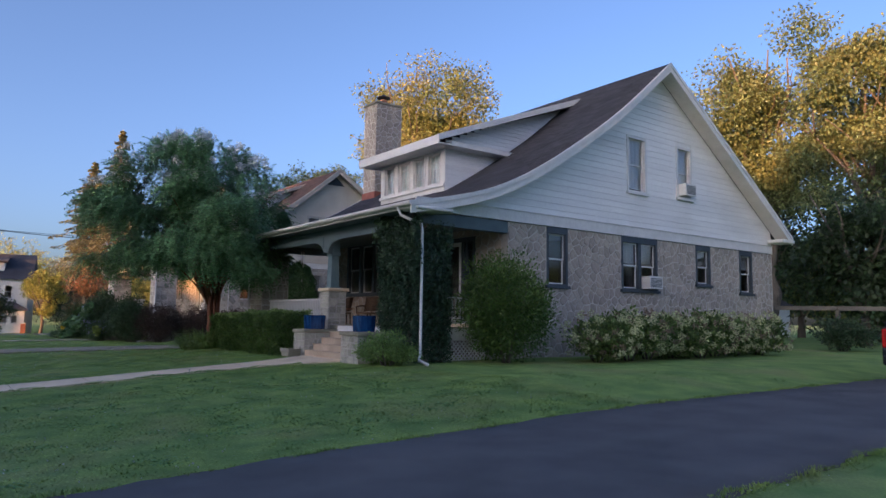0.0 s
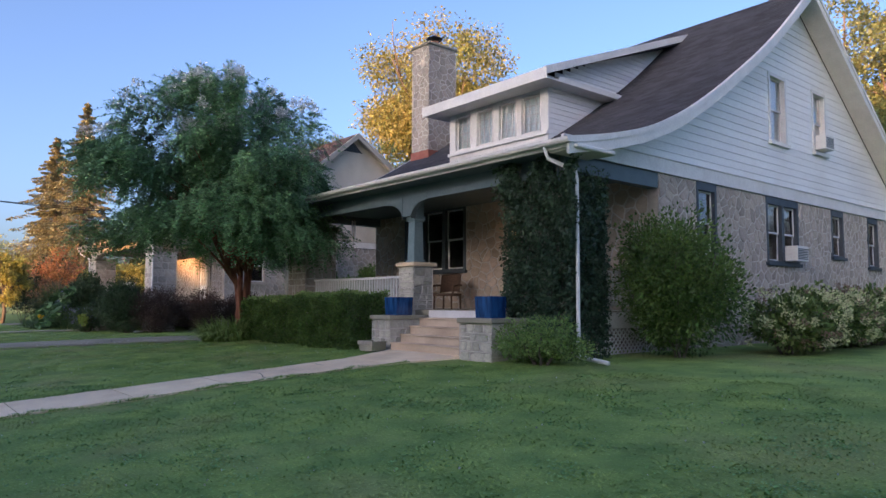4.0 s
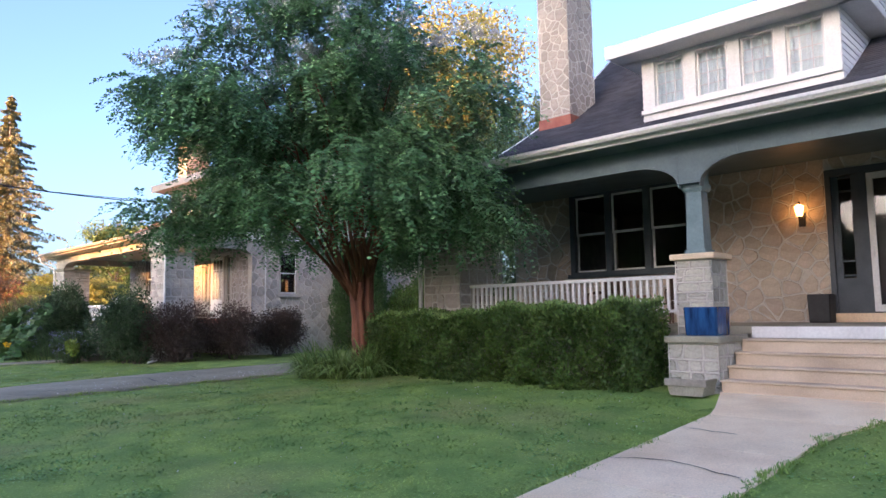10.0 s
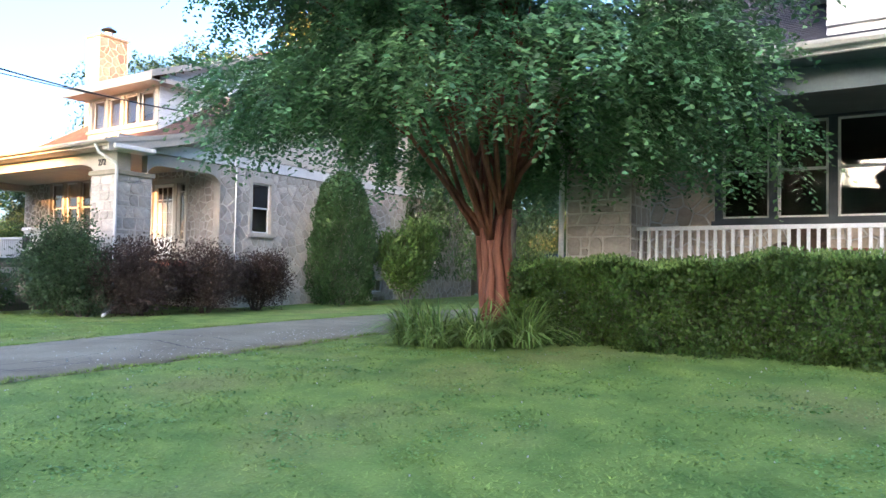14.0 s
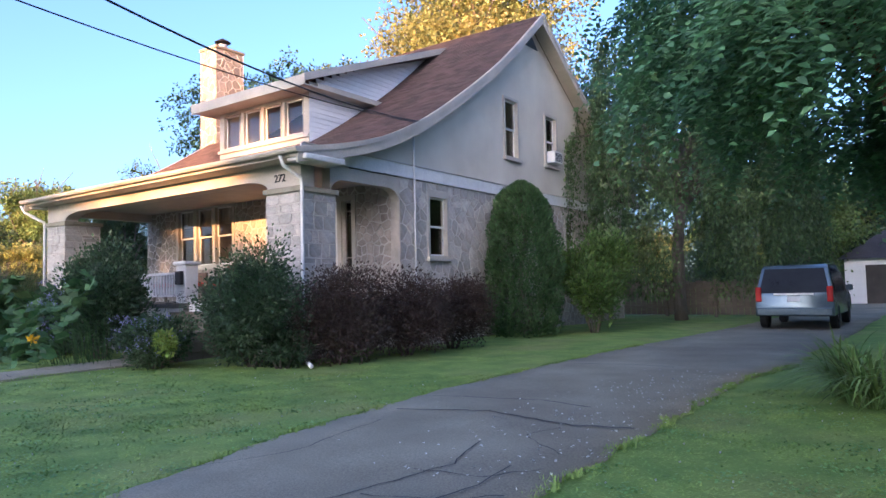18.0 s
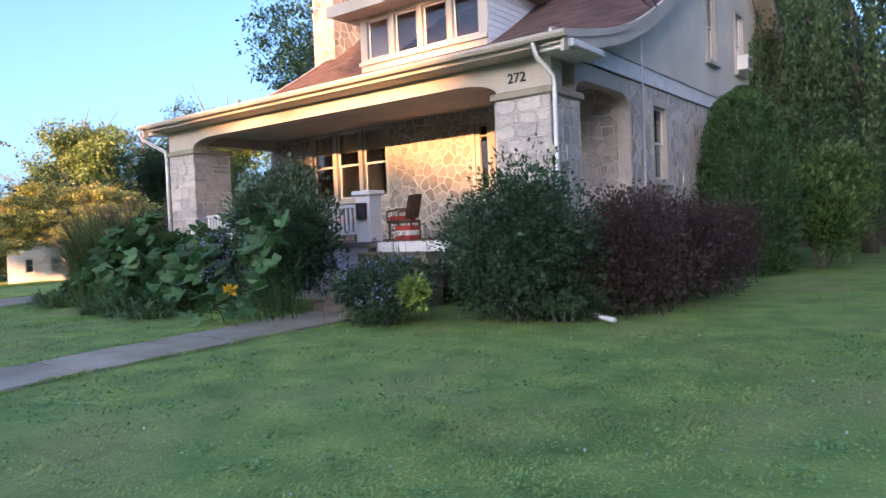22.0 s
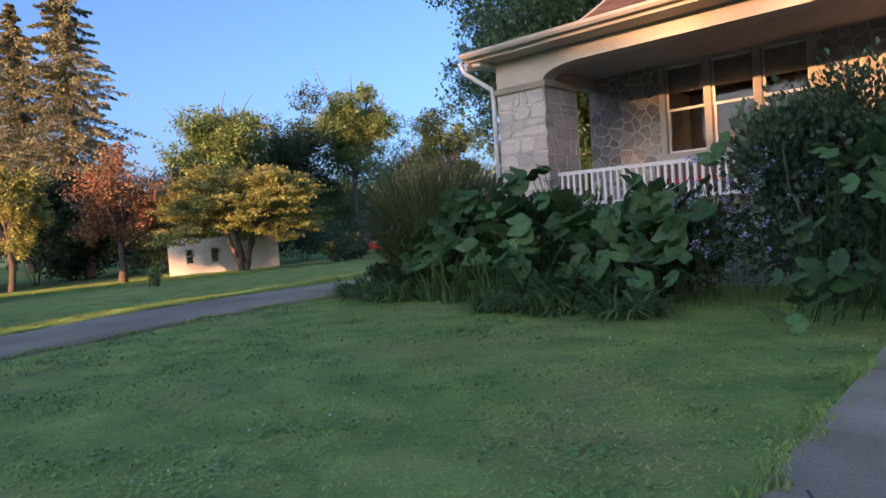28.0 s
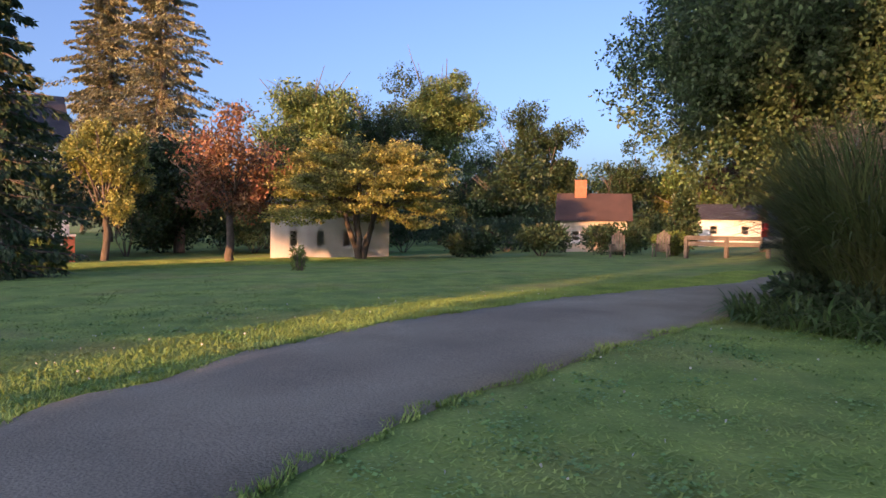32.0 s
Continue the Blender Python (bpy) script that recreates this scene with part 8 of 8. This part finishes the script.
tagged(link("edge_grass", mesh_np("edge_grass", V, np.arange(len(V)).reshape(-1, 3)), BLADE), "ragged longer grass along the drive and path edges and on the sunlit lawn strips", "grass", kind="stuff")

# clover and weed patches in the lawn
n = 60000
k = npr.uniform((-56, 0.5), (-7.5, 9.2), (900, 2))
at = k[npr.randint(0, 900, n)]
r = npr.uniform(0.10, 0.34, 900)[npr.randint(0, 900, n)][:, None]
q = at + npr.normal(0, 0.5, (n, 2)) * r
px, py = q[:, 0], q[:, 1]
k = np.ones(n, bool)
for name in LANES:
    l, r = lane_edges(name, py)
    k &= ~((px > l - 0.03) & (px < r + 0.03))
k &= ~((px > -26.2) & (px < -14) & (py > 9.0)) & ~((px > -51) & (px < -36) & (py > 7.4))
px, py = px[k], py[k]
p = np.stack([px, py, lie(px, py) + npr.uniform(0.004, 0.018, len(px))], 1)
tagged(leaves("clover", p, npr.normal(0, 1, (len(p), 3)) * (1, 1, 0.12), 0.030, 0.026, CLOVER, seed=413, jitter=0.1, roll=np.tile((0, 0, 1.0), (len(p), 1))), "low clover and weed patches in the lawn", "clover", kind="stuff")

# white clover heads in the lawn
n = 1500
px, py = npr.uniform(-56, -3, n), npr.uniform(0.4, 9, n)
k = np.ones(n, bool)
for name in LANES:
    l, r = lane_edges(name, py)
    k &= ~((px > l) & (px < r))
px, py = px[k], py[k]
p = np.stack([px, py, lie(px, py) + 0.03], 1)
tagged(leaves("clover_head", p, np.tile((0.3, 0, 1.0), (len(p), 1)), 0.022, 0.02, PETAL_WHITE, seed=412, jitter=0.6), "small white clover heads in the lawn", "clover", kind="stuff")

# fallen petals on the second drive
n = 420
px, py = npr.normal(-29.9, 0.75, n), npr.uniform(4.5, 11.5, n)
k = (px > -32.3) & (px < -29.4)
px, py = px[k], py[k]
p = np.stack([px, py, height(px, py) + 0.058], 1)
tagged(leaves("fallen_petal", p, np.tile((1.0, 0, 0.05), (len(p), 1)) + npr.normal(0, 0.6, (len(p), 3)) * (1, 1, 0.05), 0.03, 0.025, PETAL_WHITE, seed=411, roll=np.tile((0, 0, 1.0), (len(p), 1))), "scattered white petals on the asphalt", "petals", kind="stuff")

# ---- rubble stones, laid one by one ----
def ring_faces(outer, inner, cu, cv):
    """Faces that join two nested outlines whose corner counts may differ."""
    no, ni = len(outer), len(inner)
    if no == ni:
        return [(i, (i + 1) % no, no + (i + 1) % ni, no + i) for i in range(no)]
    ang = lambda q: math.atan2(q[1] - cv, q[0] - cu)
    oa, ia = sorted(range(no), key=lambda i: ang(outer[i])), sorted(range(ni), key=lambda i: ang(inner[i]))
    F, i, j = [], 0, 0
    while i < no or j < ni:
        da = ang(outer[oa[i % no]]) + (6.2832 if i >= no else 0)
        db = ang(inner[ia[j % ni]]) + (6.2832 if j >= ni else 0)
        if i < no and (j >= ni or da <= db):
            F.append((oa[i % no], oa[(i + 1) % no], no + ia[j % ni]))
            i += 1
        else:
            F.append((oa[i % no], no + ia[(j + 1) % ni], no + ia[j % ni]))
            j += 1
    return F


def centre_of(poly):
    return sum(q[0] for q in poly) / len(poly), sum(q[1] for q in poly) / len(poly)


def worn(poly, rng):
    """A stone's outline with its sharp corners knocked off."""
    out = []
    n = len(poly)
    for i, q in enumerate(poly):
        a, b = poly[i - 1], poly[(i + 1) % n]
        k = rng.uniform(0.12, 0.3)
        out += [(q[0] + (a[0] - q[0]) * k, q[1] + (a[1] - q[1]) * k), (q[0] + (b[0] - q[0]) * k, q[1] + (b[1] - q[1]) * k)]
    return out


def stone_verts(cell, M, proud, rng):
    """A stone: outer ring in the joint, chamfered inner ring, an uneven hewn face."""
    cu, cv = centre_of(cell)
    k = 1 - min(0.3, 0.018 / max(0.02, area(cell) ** 0.5))
    inn = [(cu + (u - cu) * k, cv + (v - cv) * k) for u, v in cell]
    h = proud * rng.uniform(0.5, 1.6)
    tu, tv = rng.uniform(-0.05, 0.05), rng.uniform(-0.05, 0.05)
    outer = [M(u, v, -0.006) for u, v in cell]
    inner = [M(u, v, h + (u - cu) * tu + (v - cv) * tv + rng.uniform(-0.004, 0.004)) for u, v in inn]
    centre = M(cu + rng.uniform(-.02, .02), cv + rng.uniform(-.02, .02), h + rng.uniform(0.002, 0.012))
    n = len(cell)
    F = [(n + i, n + (i + 1) % n, 2 * n) for i in range(n)] + [(i, (i + 1) % n, n + (i + 1) % n, n + i) for i in range(n)]
    return outer + inner + [centre], F


for wall, cells, M, mat, joint, proud in STONES:
    rng = random.Random(len(cells))
    rest_v, rest_f, bead_v, bead_f = [], [], [], []
    made = 0
    for cell in cells:
        edge = inset(cell, joint + rng.uniform(0.0, 0.006))
        if len(edge) < 3 or area(edge) < 0.003:
            continue
        cu, cv = centre_of(cell)
        o = len(bead_v)
        bead_v += [M(u, v, 0.022) for u, v in cell] + [M(u, v, 0.010) for u, v in edge]
        bead_f += [tuple(i + o for i in f) for f in ring_faces(cell, edge, cu, cv)]
        V, F = stone_verts(worn(edge, rng), M, proud, rng)
        if made < 300:
            me = bpy.data.meshes.new("stone")
            c = Vector(V[-1])
            me.from_pydata([Vector(v) - c for v in V], [], F)
            ob = link("stone", me, mat, wall)
            ob.location = c
            made += 1
        else:
            o = len(rest_v)
            rest_v += V
            rest_f += [tuple(i + o for i in f) for f in F]
    me = bpy.data.meshes.new("pointing")
    me.from_pydata(bead_v, [], bead_f)
    link("pointing", me, POINTING, wall, "pale raised mortar pointing between the stones")
    if rest_v:
        me = bpy.data.meshes.new("small_rubble")
        me.from_pydata(rest_v, [], rest_f)
        tagged(link("small_rubble", me, STONE_J, wall), kind="stuff")

# masses of small growth that nobody could count
for ob in list(bpy.data.objects):
    if ob.parent and ob.name.split(".")[0] in ("branchwork", "stalk_cluster", "petals", "bloom", "browned_bloom", "plumes", "leaf_tuft"):
        tagged(ob, kind="stuff")
